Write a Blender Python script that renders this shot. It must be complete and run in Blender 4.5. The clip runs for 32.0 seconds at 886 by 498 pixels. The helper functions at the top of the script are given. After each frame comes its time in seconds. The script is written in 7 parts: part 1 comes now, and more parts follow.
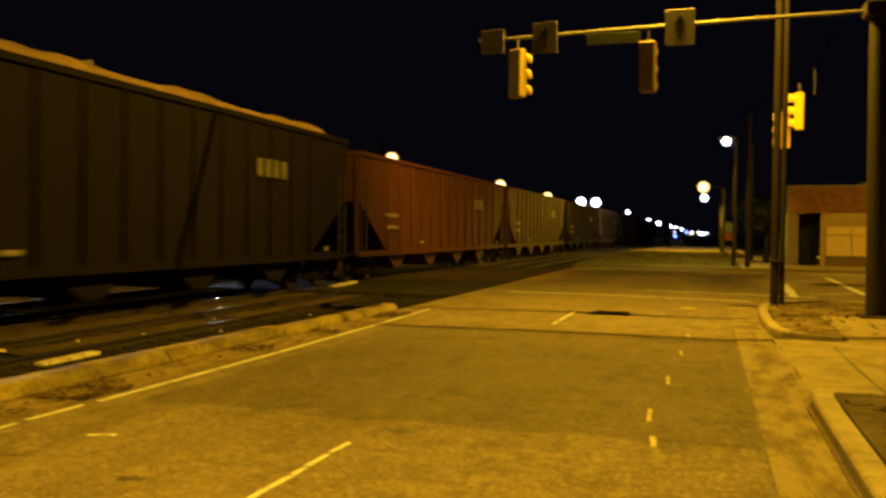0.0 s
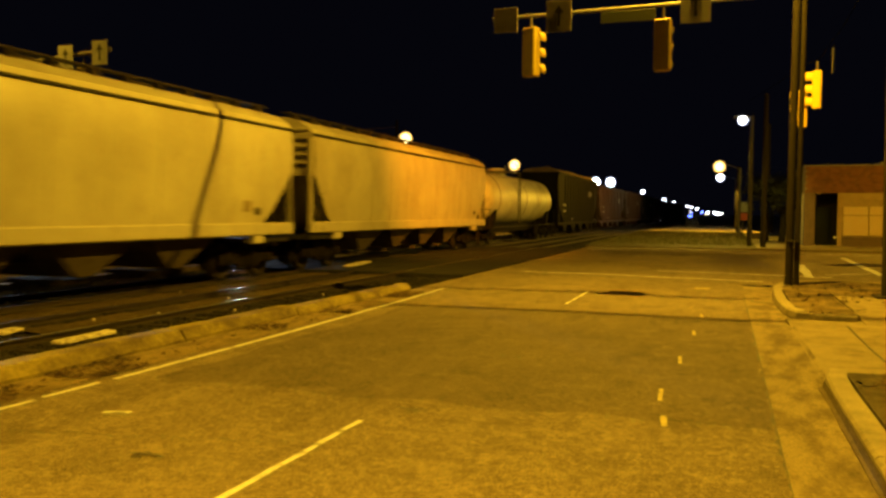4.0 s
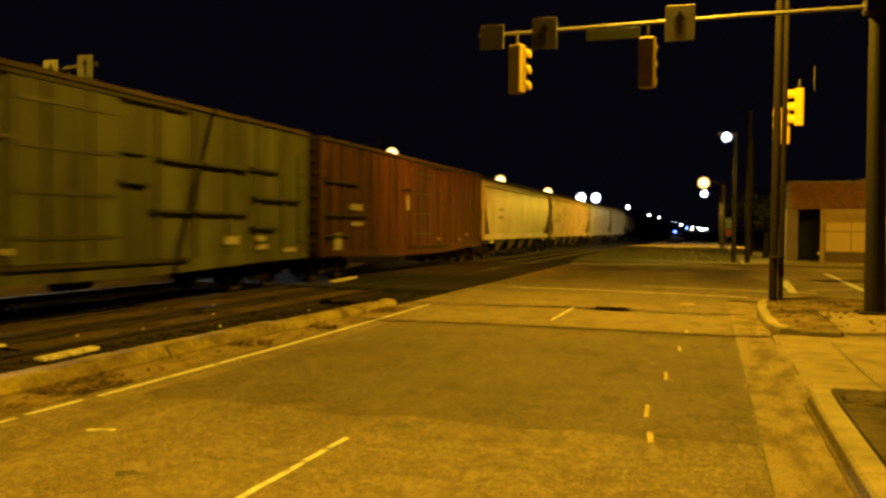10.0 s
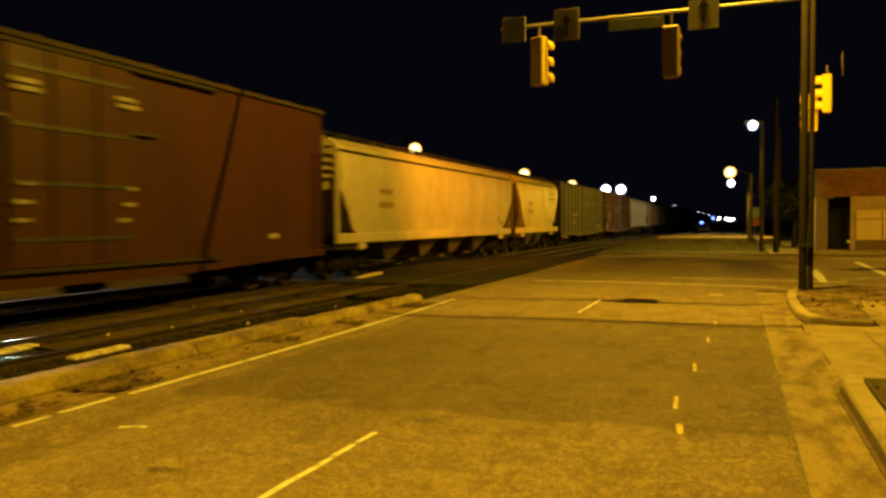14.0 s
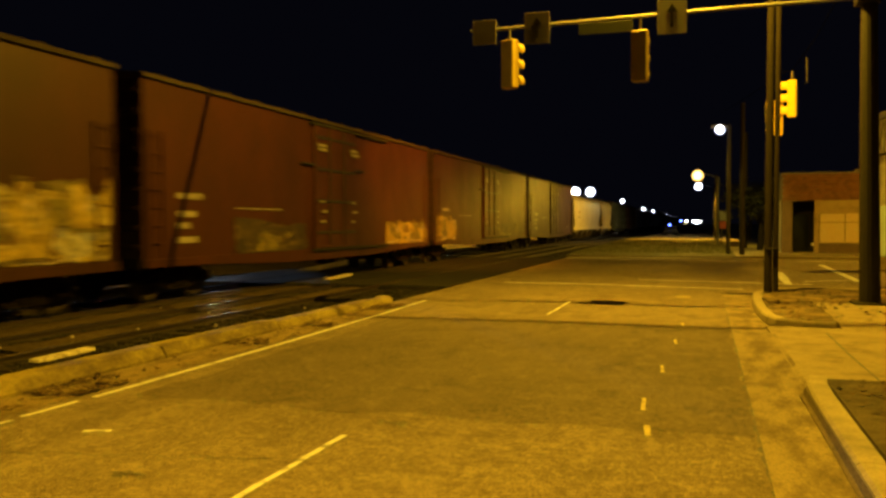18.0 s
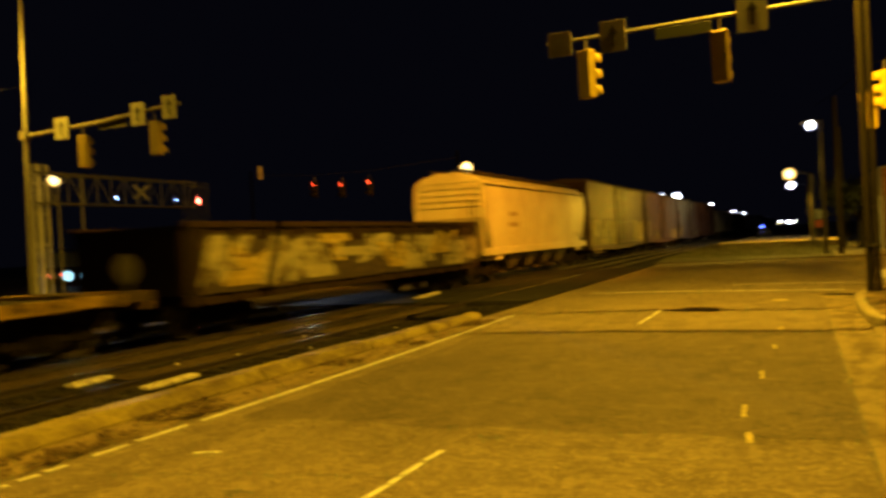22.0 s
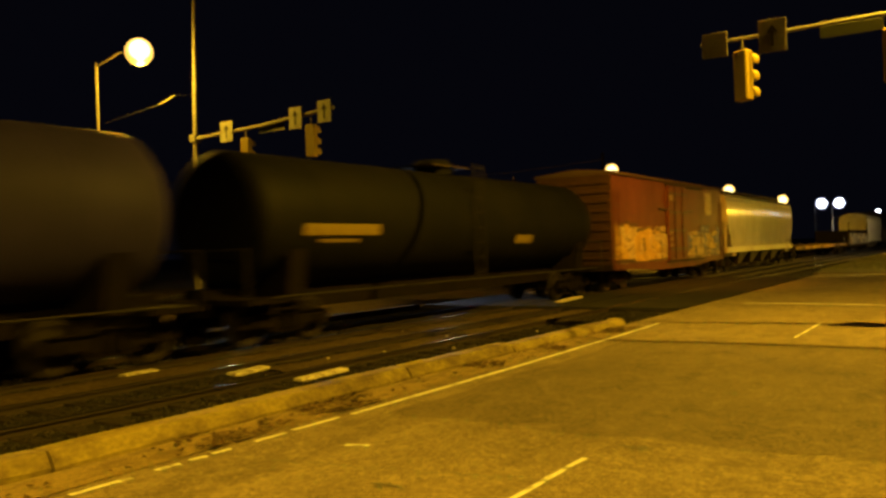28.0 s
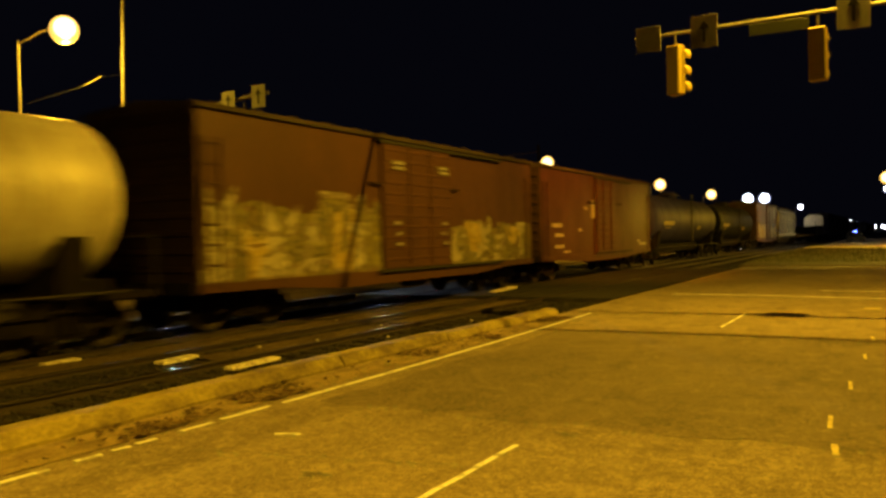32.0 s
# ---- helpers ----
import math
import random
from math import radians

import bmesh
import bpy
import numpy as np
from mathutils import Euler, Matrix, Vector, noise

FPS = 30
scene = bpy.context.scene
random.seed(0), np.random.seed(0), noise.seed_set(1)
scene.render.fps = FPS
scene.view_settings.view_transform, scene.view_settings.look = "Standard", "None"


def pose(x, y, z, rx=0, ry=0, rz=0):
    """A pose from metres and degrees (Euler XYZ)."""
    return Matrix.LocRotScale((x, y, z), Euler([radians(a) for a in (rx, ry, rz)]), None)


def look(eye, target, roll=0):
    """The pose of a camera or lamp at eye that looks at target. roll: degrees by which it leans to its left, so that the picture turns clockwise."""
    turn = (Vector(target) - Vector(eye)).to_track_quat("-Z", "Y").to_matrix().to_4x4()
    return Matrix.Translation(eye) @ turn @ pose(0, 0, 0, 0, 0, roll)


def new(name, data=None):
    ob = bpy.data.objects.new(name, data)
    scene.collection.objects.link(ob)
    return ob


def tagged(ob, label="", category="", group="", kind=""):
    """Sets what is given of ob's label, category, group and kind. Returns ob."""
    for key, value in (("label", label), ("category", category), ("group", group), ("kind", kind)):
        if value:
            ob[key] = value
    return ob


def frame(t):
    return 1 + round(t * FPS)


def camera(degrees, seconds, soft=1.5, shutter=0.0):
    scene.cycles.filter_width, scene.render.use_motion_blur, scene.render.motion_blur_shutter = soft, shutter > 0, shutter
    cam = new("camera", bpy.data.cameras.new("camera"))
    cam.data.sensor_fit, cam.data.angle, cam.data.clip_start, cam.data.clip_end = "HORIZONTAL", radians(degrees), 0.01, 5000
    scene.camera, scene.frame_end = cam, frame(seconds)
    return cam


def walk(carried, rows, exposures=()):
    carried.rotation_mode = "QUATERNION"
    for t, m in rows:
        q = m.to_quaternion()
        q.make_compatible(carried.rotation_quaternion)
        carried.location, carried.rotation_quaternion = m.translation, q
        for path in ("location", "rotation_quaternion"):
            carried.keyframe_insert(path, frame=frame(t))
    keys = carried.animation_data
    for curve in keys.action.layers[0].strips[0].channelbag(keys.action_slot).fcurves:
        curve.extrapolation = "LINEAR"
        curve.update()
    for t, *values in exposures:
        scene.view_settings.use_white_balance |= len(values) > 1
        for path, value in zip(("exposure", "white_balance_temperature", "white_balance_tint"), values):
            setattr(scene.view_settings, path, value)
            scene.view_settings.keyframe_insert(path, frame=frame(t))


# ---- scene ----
cam = camera(56.39, 32.0, soft=2.8, shutter=0.8)
PATH = [
    (0.0, pose(-0.020, 0.005, 1.745, 88.85, -0.49, 17.82)),
    (0.5, pose(0.015, 0.029, 1.739, 87.94, -0.31, 16.35)),
    (1.0, pose(0.011, 0.029, 1.740, 87.46, -0.37, 16.74)),
    (1.5, pose(0.008, 0.022, 1.738, 87.82, -0.75, 17.33)),
    (2.0, pose(0.011, 0.016, 1.739, 87.83, -0.55, 17.34)),
    (2.5, pose(0.008, 0.010, 1.739, 87.84, -0.61, 17.65)),
    (3.0, pose(0.005, 0.004, 1.740, 87.69, -0.63, 18.08)),
    (3.5, pose(0.006, 0.009, 1.740, 87.48, -0.51, 19.08)),
    (5.5, pose(0.006, 0.003, 1.753, 87.61, -0.40, 17.25)),
    (6.0, pose(0.004, 0.005, 1.756, 88.12, -0.37, 17.94)),
    (6.5, pose(0.002, 0.013, 1.748, 88.15, -0.55, 17.61)),
    (7.0, pose(-0.002, 0.007, 1.752, 88.31, -0.60, 18.70)),
    (7.5, pose(-0.002, -0.006, 1.754, 88.14, -0.62, 19.14)),
    (8.0, pose(-0.002, -0.002, 1.755, 88.17, -0.54, 18.84)),
    (8.5, pose(-0.001, -0.004, 1.759, 89.01, -0.69, 18.60)),
    (9.0, pose(0.007, -0.009, 1.758, 88.87, -0.51, 17.76)),
    (9.5, pose(0.002, -0.010, 1.753, 88.85, -0.48, 17.66)),
    (10.0, pose(0.001, -0.002, 1.752, 88.52, -0.57, 17.83)),
    (10.5, pose(0.003, -0.003, 1.755, 88.13, -0.28, 18.03)),
    (11.0, pose(-0.005, -0.010, 1.752, 88.34, -0.15, 19.00)),
    (11.5, pose(0.001, -0.001, 1.749, 88.58, -0.04, 19.44)),
    (12.0, pose(-0.005, -0.007, 1.753, 88.13, -0.25, 19.36)),
    (12.5, pose(-0.003, 0.006, 1.750, 88.00, 0.38, 19.62)),
    (13.0, pose(-0.003, 0.001, 1.752, 88.13, 0.66, 19.69)),
    (13.5, pose(-0.004, -0.005, 1.749, 88.00, 0.48, 19.48)),
    (14.0, pose(-0.002, 0.002, 1.745, 88.16, 0.41, 19.52)),
    (14.5, pose(-0.001, 0.002, 1.744, 87.62, 0.37, 19.06)),
    (15.0, pose(0.002, 0.008, 1.748, 88.00, 0.30, 18.28)),
    (15.5, pose(0.010, 0.009, 1.746, 88.00, 0.37, 17.52)),
    (17.5, pose(0.002, 0.002, 1.749, 88.06, 0.12, 17.41)),
    (18.0, pose(0.001, 0.009, 1.751, 88.25, 0.17, 17.48)),
    (18.5, pose(-0.002, 0.011, 1.745, 88.05, 0.10, 17.67)),
    (19.0, pose(-0.001, -0.000, 1.748, 87.86, 0.23, 18.07)),
    (19.5, pose(-0.002, 0.002, 1.743, 87.79, 0.23, 17.69)),
    (20.0, pose(-0.003, -0.003, 1.752, 87.96, 0.16, 18.07)),
    (20.5, pose(-0.006, 0.001, 1.751, 88.02, 0.16, 18.55)),
    (21.0, pose(0.036, 0.034, 1.748, 89.79, 0.12, 15.97)),
    (21.5, pose(0.031, -0.022, 1.765, 92.48, 1.88, 15.30)),
    (22.0, pose(0.015, -0.089, 1.751, 89.53, 3.14, 23.30)),
    (22.5, pose(-0.002, -0.070, 1.771, 92.12, 5.21, 26.77)),
    (23.0, pose(0.018, -0.093, 1.765, 90.96, 6.89, 29.48)),
    (23.5, pose(0.017, -0.073, 1.764, 90.31, 6.19, 31.67)),
    (24.0, pose(0.013, -0.098, 1.771, 90.78, 4.40, 31.53)),
    (24.5, pose(0.014, -0.163, 1.774, 90.23, 3.83, 31.54)),
    (25.0, pose(0.029, -0.177, 1.784, 89.96, 3.41, 31.39)),
    (25.5, pose(0.033, -0.190, 1.788, 89.52, 3.29, 30.98)),
    (27.5, pose(0.023, -0.187, 1.776, 90.04, 2.38, 32.77)),
    (28.0, pose(0.023, -0.217, 1.799, 90.03, 1.85, 33.07)),
    (28.5, pose(0.029, -0.226, 1.777, 89.92, 2.18, 32.82)),
    (29.0, pose(0.003, -0.129, 1.761, 90.16, 2.61, 32.14)),
    (29.5, pose(0.014, -0.171, 1.768, 90.35, 2.45, 32.01)),
    (30.0, pose(0.025, -0.180, 1.767, 89.76, 2.17, 31.07)),
    (30.5, pose(-0.000, -0.151, 1.764, 89.48, 1.87, 29.83)),
    (31.0, pose(0.008, -0.152, 1.763, 89.52, 1.66, 29.53)),
    (31.5, pose(0.014, -0.152, 1.769, 89.33, 1.44, 28.94)),
    (32.0, pose(0.001, -0.145, 1.762, 89.25, 1.24, 28.66)),
]
walk(cam, PATH)

# ---- light: a night street under sodium lamps ----
world = bpy.data.worlds.new("night")
scene.world = world
world.use_nodes = True
world.node_tree.nodes["Background"].inputs[0].default_value = (0.26, 0.27, 0.55, 1)
world.node_tree.nodes["Background"].inputs[1].default_value = 0.0055
scene.view_settings.exposure = 0.0

SODIUM = (1.0, 0.555, 0.022)
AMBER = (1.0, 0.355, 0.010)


def lamp(x, y, z, watts, color, size=0.25, aim=None, cone=150, blend=0.6):
    """A luminaire's light: a point, or a shaded head that throws downwards or at aim."""
    data = bpy.data.lights.new("luminaire_light", "SPOT" if aim else "POINT")
    data.energy, data.color, data.shadow_soft_size = watts, color, size
    ob = new("luminaire_light", data)
    if aim:
        data.spot_size, data.spot_blend = radians(cone), blend
        ob.matrix_world = look((x, y, z), aim)
    else:
        ob.location = (x, y, z)
    return ob


# street lamps over the mast arm, behind the camera, far kerb, beyond; two are added
lamp(-0.6, 17.96, 10.25, 15500, SODIUM, 0.07, (-0.6, 17.96, 0), 168, 0.3)
lamp(-1.2, -1.6, 9.3, 16000, SODIUM, 0.15, (-2.0, 1.8, 0), 110, 0.8)
# added amber spot with no seen source, makes the orange pool on the wagons
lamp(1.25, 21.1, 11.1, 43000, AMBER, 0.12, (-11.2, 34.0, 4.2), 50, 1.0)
lamp(-24.2, 18.2, 8.4, 3200, SODIUM, 0.2)
lamp(-25.1, 64.0, 6.9, 11000, SODIUM, 0.2, (-22.6, 64.0, 0), 150, 0.5)
# added lamp out of view, brightens the brick building and the crossing
lamp(13.0, 38.0, 8.4, 10000, SODIUM, 0.15, (9.0, 40.5, 0), 138, 0.6)
lamp(0.75, 46.0, 6.05, 3000, (1.0, 0.70, 0.07), 0.2, (-4.0, 52.0, 0), 150, 0.5)
lamp(-0.55, 76.0, 5.1, 10500, SODIUM, 0.2, (-3.0, 76.0, 0), 170, 0.25)
lamp(-0.6, 108.0, 5.9, 12000, (1.0, 0.78, 0.30), 0.2, (-4.0, 108.0, 0), 165, 0.3)
lamp(-25.0, 101.0, 6.8, 7000, SODIUM, 0.2, (-22.6, 101.0, 0), 150, 0.5)
lamp(-20.6, 159.0, 6.4, 5000, (1.0, 0.86, 0.6), 0.2, (-16, 159.0, 0), 165, 0.5)
# headlights of the cars that wait beyond the tracks
lamp(-69.9, 107.2, 1.10, 65000, (0.70, 0.84, 1.0), 0.15, (-11.0, 17.0, 0.4), 5, 0.6)
lamp(-55.75, 50.63, 1.10, 38000, (0.70, 0.84, 1.0), 0.12, (-11.0, 10.1, 0.3), 8, 0.6)

# ---- materials ----
def nodes_of(name):
    m = bpy.data.materials.new(name)
    m.use_nodes = True
    nt = m.node_tree
    return m, nt, nt.nodes["Principled BSDF"]


def surf(name, base, rough=0.75, metal=0.0, grain=(40, 0.25), stain=(1.5, 0.5, None), bump=0.15, vary=0.0, stretch=(1, 1, 1), stops=(0.45, 0.7), spec=0.35):
    """A surface with fine grain, larger stains of another colour, and relief; vary: change from piece to piece."""
    m, nt, bsdf = nodes_of(name)
    n, l = nt.nodes, nt.links
    co = n.new("ShaderNodeTexCoord")
    mp = n.new("ShaderNodeMapping")
    mp.inputs["Scale"].default_value = stretch
    l.new(co.outputs["Object"], mp.inputs[0])
    fine = n.new("ShaderNodeTexNoise")
    fine.inputs["Scale"].default_value, fine.inputs["Detail"].default_value = grain[0], 3
    big = n.new("ShaderNodeTexNoise")
    big.inputs["Scale"].default_value, big.inputs["Detail"].default_value, big.inputs["Roughness"].default_value = stain[0], 6, 0.62
    l.new(mp.outputs[0], fine.inputs[0])
    l.new(mp.outputs[0], big.inputs[0])
    ramp = n.new("ShaderNodeValToRGB")
    ramp.color_ramp.elements[0].position, ramp.color_ramp.elements[1].position = stops
    l.new(big.outputs[0], ramp.inputs[0])
    mix = n.new("ShaderNodeMix")
    mix.data_type = "RGBA"
    dark = stain[2] or tuple(c * 0.5 for c in base)
    mix.inputs[6].default_value, mix.inputs[7].default_value = (*base, 1), (*dark, 1)
    sc = n.new("ShaderNodeMath")
    sc.operation = "MULTIPLY"
    sc.inputs[1].default_value = stain[1]
    l.new(ramp.outputs[0], sc.inputs[0])
    l.new(sc.outputs[0], mix.inputs[0])
    val = n.new("ShaderNodeMapRange")
    val.inputs[1].default_value, val.inputs[2].default_value = 0.3, 0.7
    val.inputs[3].default_value, val.inputs[4].default_value = 1 - grain[1], 1 + grain[1]
    l.new(fine.outputs[0], val.inputs[0])
    last = val.outputs[0]
    if vary:
        info = n.new("ShaderNodeObjectInfo")
        isl = n.new("ShaderNodeNewGeometry")
        add = n.new("ShaderNodeMath")
        l.new(info.outputs["Random"], add.inputs[0])
        l.new(isl.outputs["Random Per Island"], add.inputs[1])
        fr = n.new("ShaderNodeMath")
        fr.operation = "FRACT"
        l.new(add.outputs[0], fr.inputs[0])
        rng = n.new("ShaderNodeMapRange")
        rng.inputs[3].default_value, rng.inputs[4].default_value = 1 - vary, 1 + vary
        l.new(fr.outputs[0], rng.inputs[0])
        mul = n.new("ShaderNodeMath")
        mul.operation = "MULTIPLY"
        l.new(last, mul.inputs[0])
        l.new(rng.outputs[0], mul.inputs[1])
        last = mul.outputs[0]
    tint = n.new("ShaderNodeMix")
    tint.data_type, tint.blend_type = "RGBA", "MULTIPLY"
    tint.inputs[0].default_value = 1.0
    l.new(mix.outputs[2], tint.inputs[6])
    l.new(last, tint.inputs[7])
    l.new(tint.outputs[2], bsdf.inputs["Base Color"])
    bsdf.inputs["Metallic"].default_value = metal
    bsdf.inputs["Specular IOR Level"].default_value = spec
    rr = n.new("ShaderNodeMapRange")
    rr.inputs[3].default_value, rr.inputs[4].default_value = max(0.04, rough - 0.12), min(1.0, rough + 0.12)
    l.new(big.outputs[0], rr.inputs[0])
    l.new(rr.outputs[0], bsdf.inputs["Roughness"])
    if bump:
        b = n.new("ShaderNodeBump")
        b.inputs["Strength"].default_value, b.inputs["Distance"].default_value = bump, 0.02
        l.new(fine.outputs[0], b.inputs["Height"])
        l.new(b.outputs[0], bsdf.inputs["Normal"])
    return m


def glow(name, color, strength):
    m, nt, bsdf = nodes_of(name)
    bsdf.inputs["Base Color"].default_value = (0.02, 0.02, 0.02, 1)
    bsdf.inputs["Emission Color"].default_value = (*color, 1)
    bsdf.inputs["Emission Strength"].default_value = strength
    return m


def asphalt(name, base, dark, pale, spec=0.2):
    """Worn asphalt: stone speckle, hand-sized mottling, wheel-track streaks along y, broad stains."""
    m, nt, bsdf = nodes_of(name)
    n, l = nt.nodes, nt.links
    co = n.new("ShaderNodeTexCoord")

    def layer(scale, detail, stretch=(1, 1, 1), rough=0.6):
        mp = n.new("ShaderNodeMapping")
        mp.inputs["Scale"].default_value = stretch
        l.new(co.outputs["Object"], mp.inputs[0])
        t = n.new("ShaderNodeTexNoise")
        t.inputs["Scale"].default_value, t.inputs["Detail"].default_value, t.inputs["Roughness"].default_value = scale, detail, rough
        l.new(mp.outputs[0], t.inputs[0])
        return t.outputs[0]

    def mixin(prev, color, fac, lo, hi, amount):
        rg = n.new("ShaderNodeMapRange")
        rg.inputs[1].default_value, rg.inputs[2].default_value = lo, hi
        rg.inputs[3].default_value, rg.inputs[4].default_value = 0.0, amount
        l.new(fac, rg.inputs[0])
        mx = n.new("ShaderNodeMix")
        mx.data_type = "RGBA"
        l.new(rg.outputs[0], mx.inputs[0])
        if isinstance(prev, tuple):
            mx.inputs[6].default_value = (*prev, 1)
        else:
            l.new(prev, mx.inputs[6])
        mx.inputs[7].default_value = (*color, 1)
        return mx.outputs[2]

    speck, mott, streak, broad, crack = layer(85, 2), layer(9, 5), layer(1.0, 4, (1.3, 0.10, 1)), layer(0.33, 5), layer(2.2, 8, (1, 1, 1), 0.75)
    c = mixin(base, dark, broad, 0.44, 0.60, 0.9)
    c = mixin(c, pale, streak, 0.50, 0.68, 0.45)
    c = mixin(c, dark, mott, 0.48, 0.62, 0.75)
    c = mixin(c, tuple(v * 0.62 for v in dark), layer(1.6, 6, (1, 0.6, 1), 0.7), 0.50, 0.64, 0.75)
    c = mixin(c, pale, layer(3.4, 5, (1, 0.8, 1), 0.7), 0.52, 0.66, 0.75)
    clot = layer(19, 4, (1, 0.8, 1), 0.65)
    c = mixin(c, tuple(v * 1.25 for v in pale), clot, 0.53, 0.66, 0.55)
    c = mixin(c, tuple(v * 0.60 for v in dark), clot, 0.47, 0.34, 0.5)
    c = mixin(c, pale, speck, 0.52, 0.64, 0.75)
    c = mixin(c, tuple(v * 0.35 for v in dark), speck, 0.46, 0.36, 0.8)
    c = mixin(c, tuple(v * 0.55 for v in dark), crack, 0.60, 0.70, 0.6)
    l.new(c, bsdf.inputs["Base Color"])
    bsdf.inputs["Roughness"].default_value = 0.9
    bsdf.inputs["Specular IOR Level"].default_value = spec
    bp = n.new("ShaderNodeBump")
    bp.inputs["Strength"].default_value, bp.inputs["Distance"].default_value = 0.7, 0.012
    l.new(speck, bp.inputs["Height"])
    l.new(bp.outputs[0], bsdf.inputs["Normal"])
    return m


ASPHALT = asphalt("asphalt", (0.152, 0.121, 0.080), (0.095, 0.074, 0.049), (0.215, 0.172, 0.113))
ASPHALT_PATCH = asphalt("asphalt_patch", (0.103, 0.082, 0.056), (0.067, 0.053, 0.037), (0.152, 0.121, 0.085))
ASPHALT_FAR = asphalt("asphalt_far", (0.130, 0.103, 0.068), (0.082, 0.064, 0.042), (0.185, 0.148, 0.097), 0.0)
SCUFF = surf("scuffed_asphalt", (0.055, 0.052, 0.048), 0.85, grain=(60, 0.4), stain=(6, 0.8, (0.09, 0.085, 0.078)), bump=0.3)
GRIT = surf("gutter_grit", (0.165, 0.122, 0.055), 0.95, grain=(40, 0.35), stain=(3.2, 0.7, (0.075, 0.052, 0.027)), bump=0.7, stops=(0.47, 0.62), stretch=(1.4, 0.7, 1))
SEAM = surf("crack_sealer", (0.02, 0.02, 0.02), 0.6, grain=(30, 0.3))
CONCRETE = surf("concrete", (0.188, 0.152, 0.086), 0.85, grain=(45, 0.22), stain=(2.2, 0.9, (0.098, 0.072, 0.038)), bump=0.3)
MEDIAN_CONCRETE = surf("stained_kerb_concrete", (0.180, 0.144, 0.032), 0.9, grain=(26, 0.18), stain=(2.4, 0.95, (0.070, 0.050, 0.024)), bump=0.4, stretch=(1, 0.6, 1), stops=(0.44, 0.64))
FAR_CONCRETE = surf("far_concrete", (0.16, 0.128, 0.074), 0.9, grain=(45, 0.22), stain=(2.2, 0.9, (0.085, 0.062, 0.034)), bump=0.3, spec=0.0)
GUTTER = surf("dirty_gutter_concrete", (0.168, 0.130, 0.068), 0.88, grain=(40, 0.25), stain=(2.6, 0.95, (0.070, 0.050, 0.026)), bump=0.35, stretch=(1.2, 0.45, 1), stops=(0.42, 0.62))
KERB = surf("kerb_concrete", (0.23, 0.195, 0.125), 0.85, grain=(35, 0.2), stain=(2.2, 0.85, (0.12, 0.10, 0.065)), bump=0.35)
CORNER_EARTH = surf("corner_earth", (0.135, 0.095, 0.040), 0.95, grain=(30, 0.45), stain=(1.5, 1.0, (0.026, 0.018, 0.009)), bump=0.9, stops=(0.40, 0.60))
DIRT = surf("dirt", (0.060, 0.043, 0.022), 0.95, grain=(50, 0.5), stain=(2.2, 0.95, (0.024, 0.017, 0.010)), bump=0.8, stops=(0.42, 0.6))
WASHED_DIRT = surf("washed_dirt", (0.085, 0.062, 0.032), 0.95, grain=(40, 0.4), stain=(5.0, 0.9, (0.045, 0.032, 0.017)), bump=0.6, stretch=(2, 0.6, 1))
GRASS_SOIL = surf("turf_soil", (0.052, 0.044, 0.018), 0.95, grain=(30, 0.5), stain=(0.7, 0.8, (0.075, 0.06, 0.028)), bump=0.7)
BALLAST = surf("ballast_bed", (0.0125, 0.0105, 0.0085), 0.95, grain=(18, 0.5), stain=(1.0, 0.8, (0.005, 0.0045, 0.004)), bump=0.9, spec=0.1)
MUD = surf("brown_mud", (0.055, 0.040, 0.022), 0.95, grain=(16, 0.5), stain=(1.2, 0.9, (0.016, 0.012, 0.008)), bump=0.8, stretch=(1.4, 0.5, 1), spec=0.1)
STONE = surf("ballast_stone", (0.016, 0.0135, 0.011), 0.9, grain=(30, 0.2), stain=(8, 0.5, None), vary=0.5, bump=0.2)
GROUND = surf("far_ground", (0.04, 0.04, 0.03), 0.95, grain=(8, 0.4), stain=(0.1, 0.7, (0.02, 0.022, 0.014)), bump=0.4)
RAIL = surf("rail_steel", (0.030, 0.023, 0.017), 0.75, 0.1, grain=(20, 0.1), stain=(3, 0.5, (0.05, 0.036, 0.024)), bump=0.03, stretch=(1, 0.1, 1), spec=0.2)
RAILHEAD = surf("polished_rail_head", (0.50, 0.50, 0.51), 0.075, 1.0, grain=(20, 0.1), stain=(3, 0.6, (0.16, 0.155, 0.15)), bump=0.0, stretch=(1, 0.1, 1))
RUST = surf("rusty_steel", (0.09, 0.055, 0.035), 0.85, 0.2, grain=(30, 0.3), stain=(4, 0.7, (0.04, 0.028, 0.02)), bump=0.2)
PAINT_W = surf("road_paint_white", (0.47, 0.47, 0.47), 0.7, grain=(50, 0.25), stain=(5.0, 1.0, (0.12, 0.11, 0.10)), bump=0.2, stops=(0.52, 0.66))
PAINT_Y = surf("road_paint_yellow", (0.36, 0.29, 0.08), 0.7, grain=(50, 0.25), stain=(6.0, 0.9, (0.16, 0.13, 0.06)), bump=0.2)
PLATE_W = surf("white_slab", (0.46, 0.43, 0.36), 0.75, grain=(30, 0.2), stain=(6, 0.9, (0.16, 0.13, 0.09)), bump=0.2, stops=(0.48, 0.62))
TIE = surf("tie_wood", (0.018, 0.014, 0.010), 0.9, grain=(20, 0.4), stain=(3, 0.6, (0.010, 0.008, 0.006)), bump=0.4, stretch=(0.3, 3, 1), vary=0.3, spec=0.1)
BRONZE = surf("dark_pole_paint", (0.018, 0.016, 0.0135), 0.7, grain=(25, 0.2), stain=(2, 0.6, (0.02, 0.017, 0.014)), bump=0.08, stretch=(2, 2, 0.4), spec=0.15)
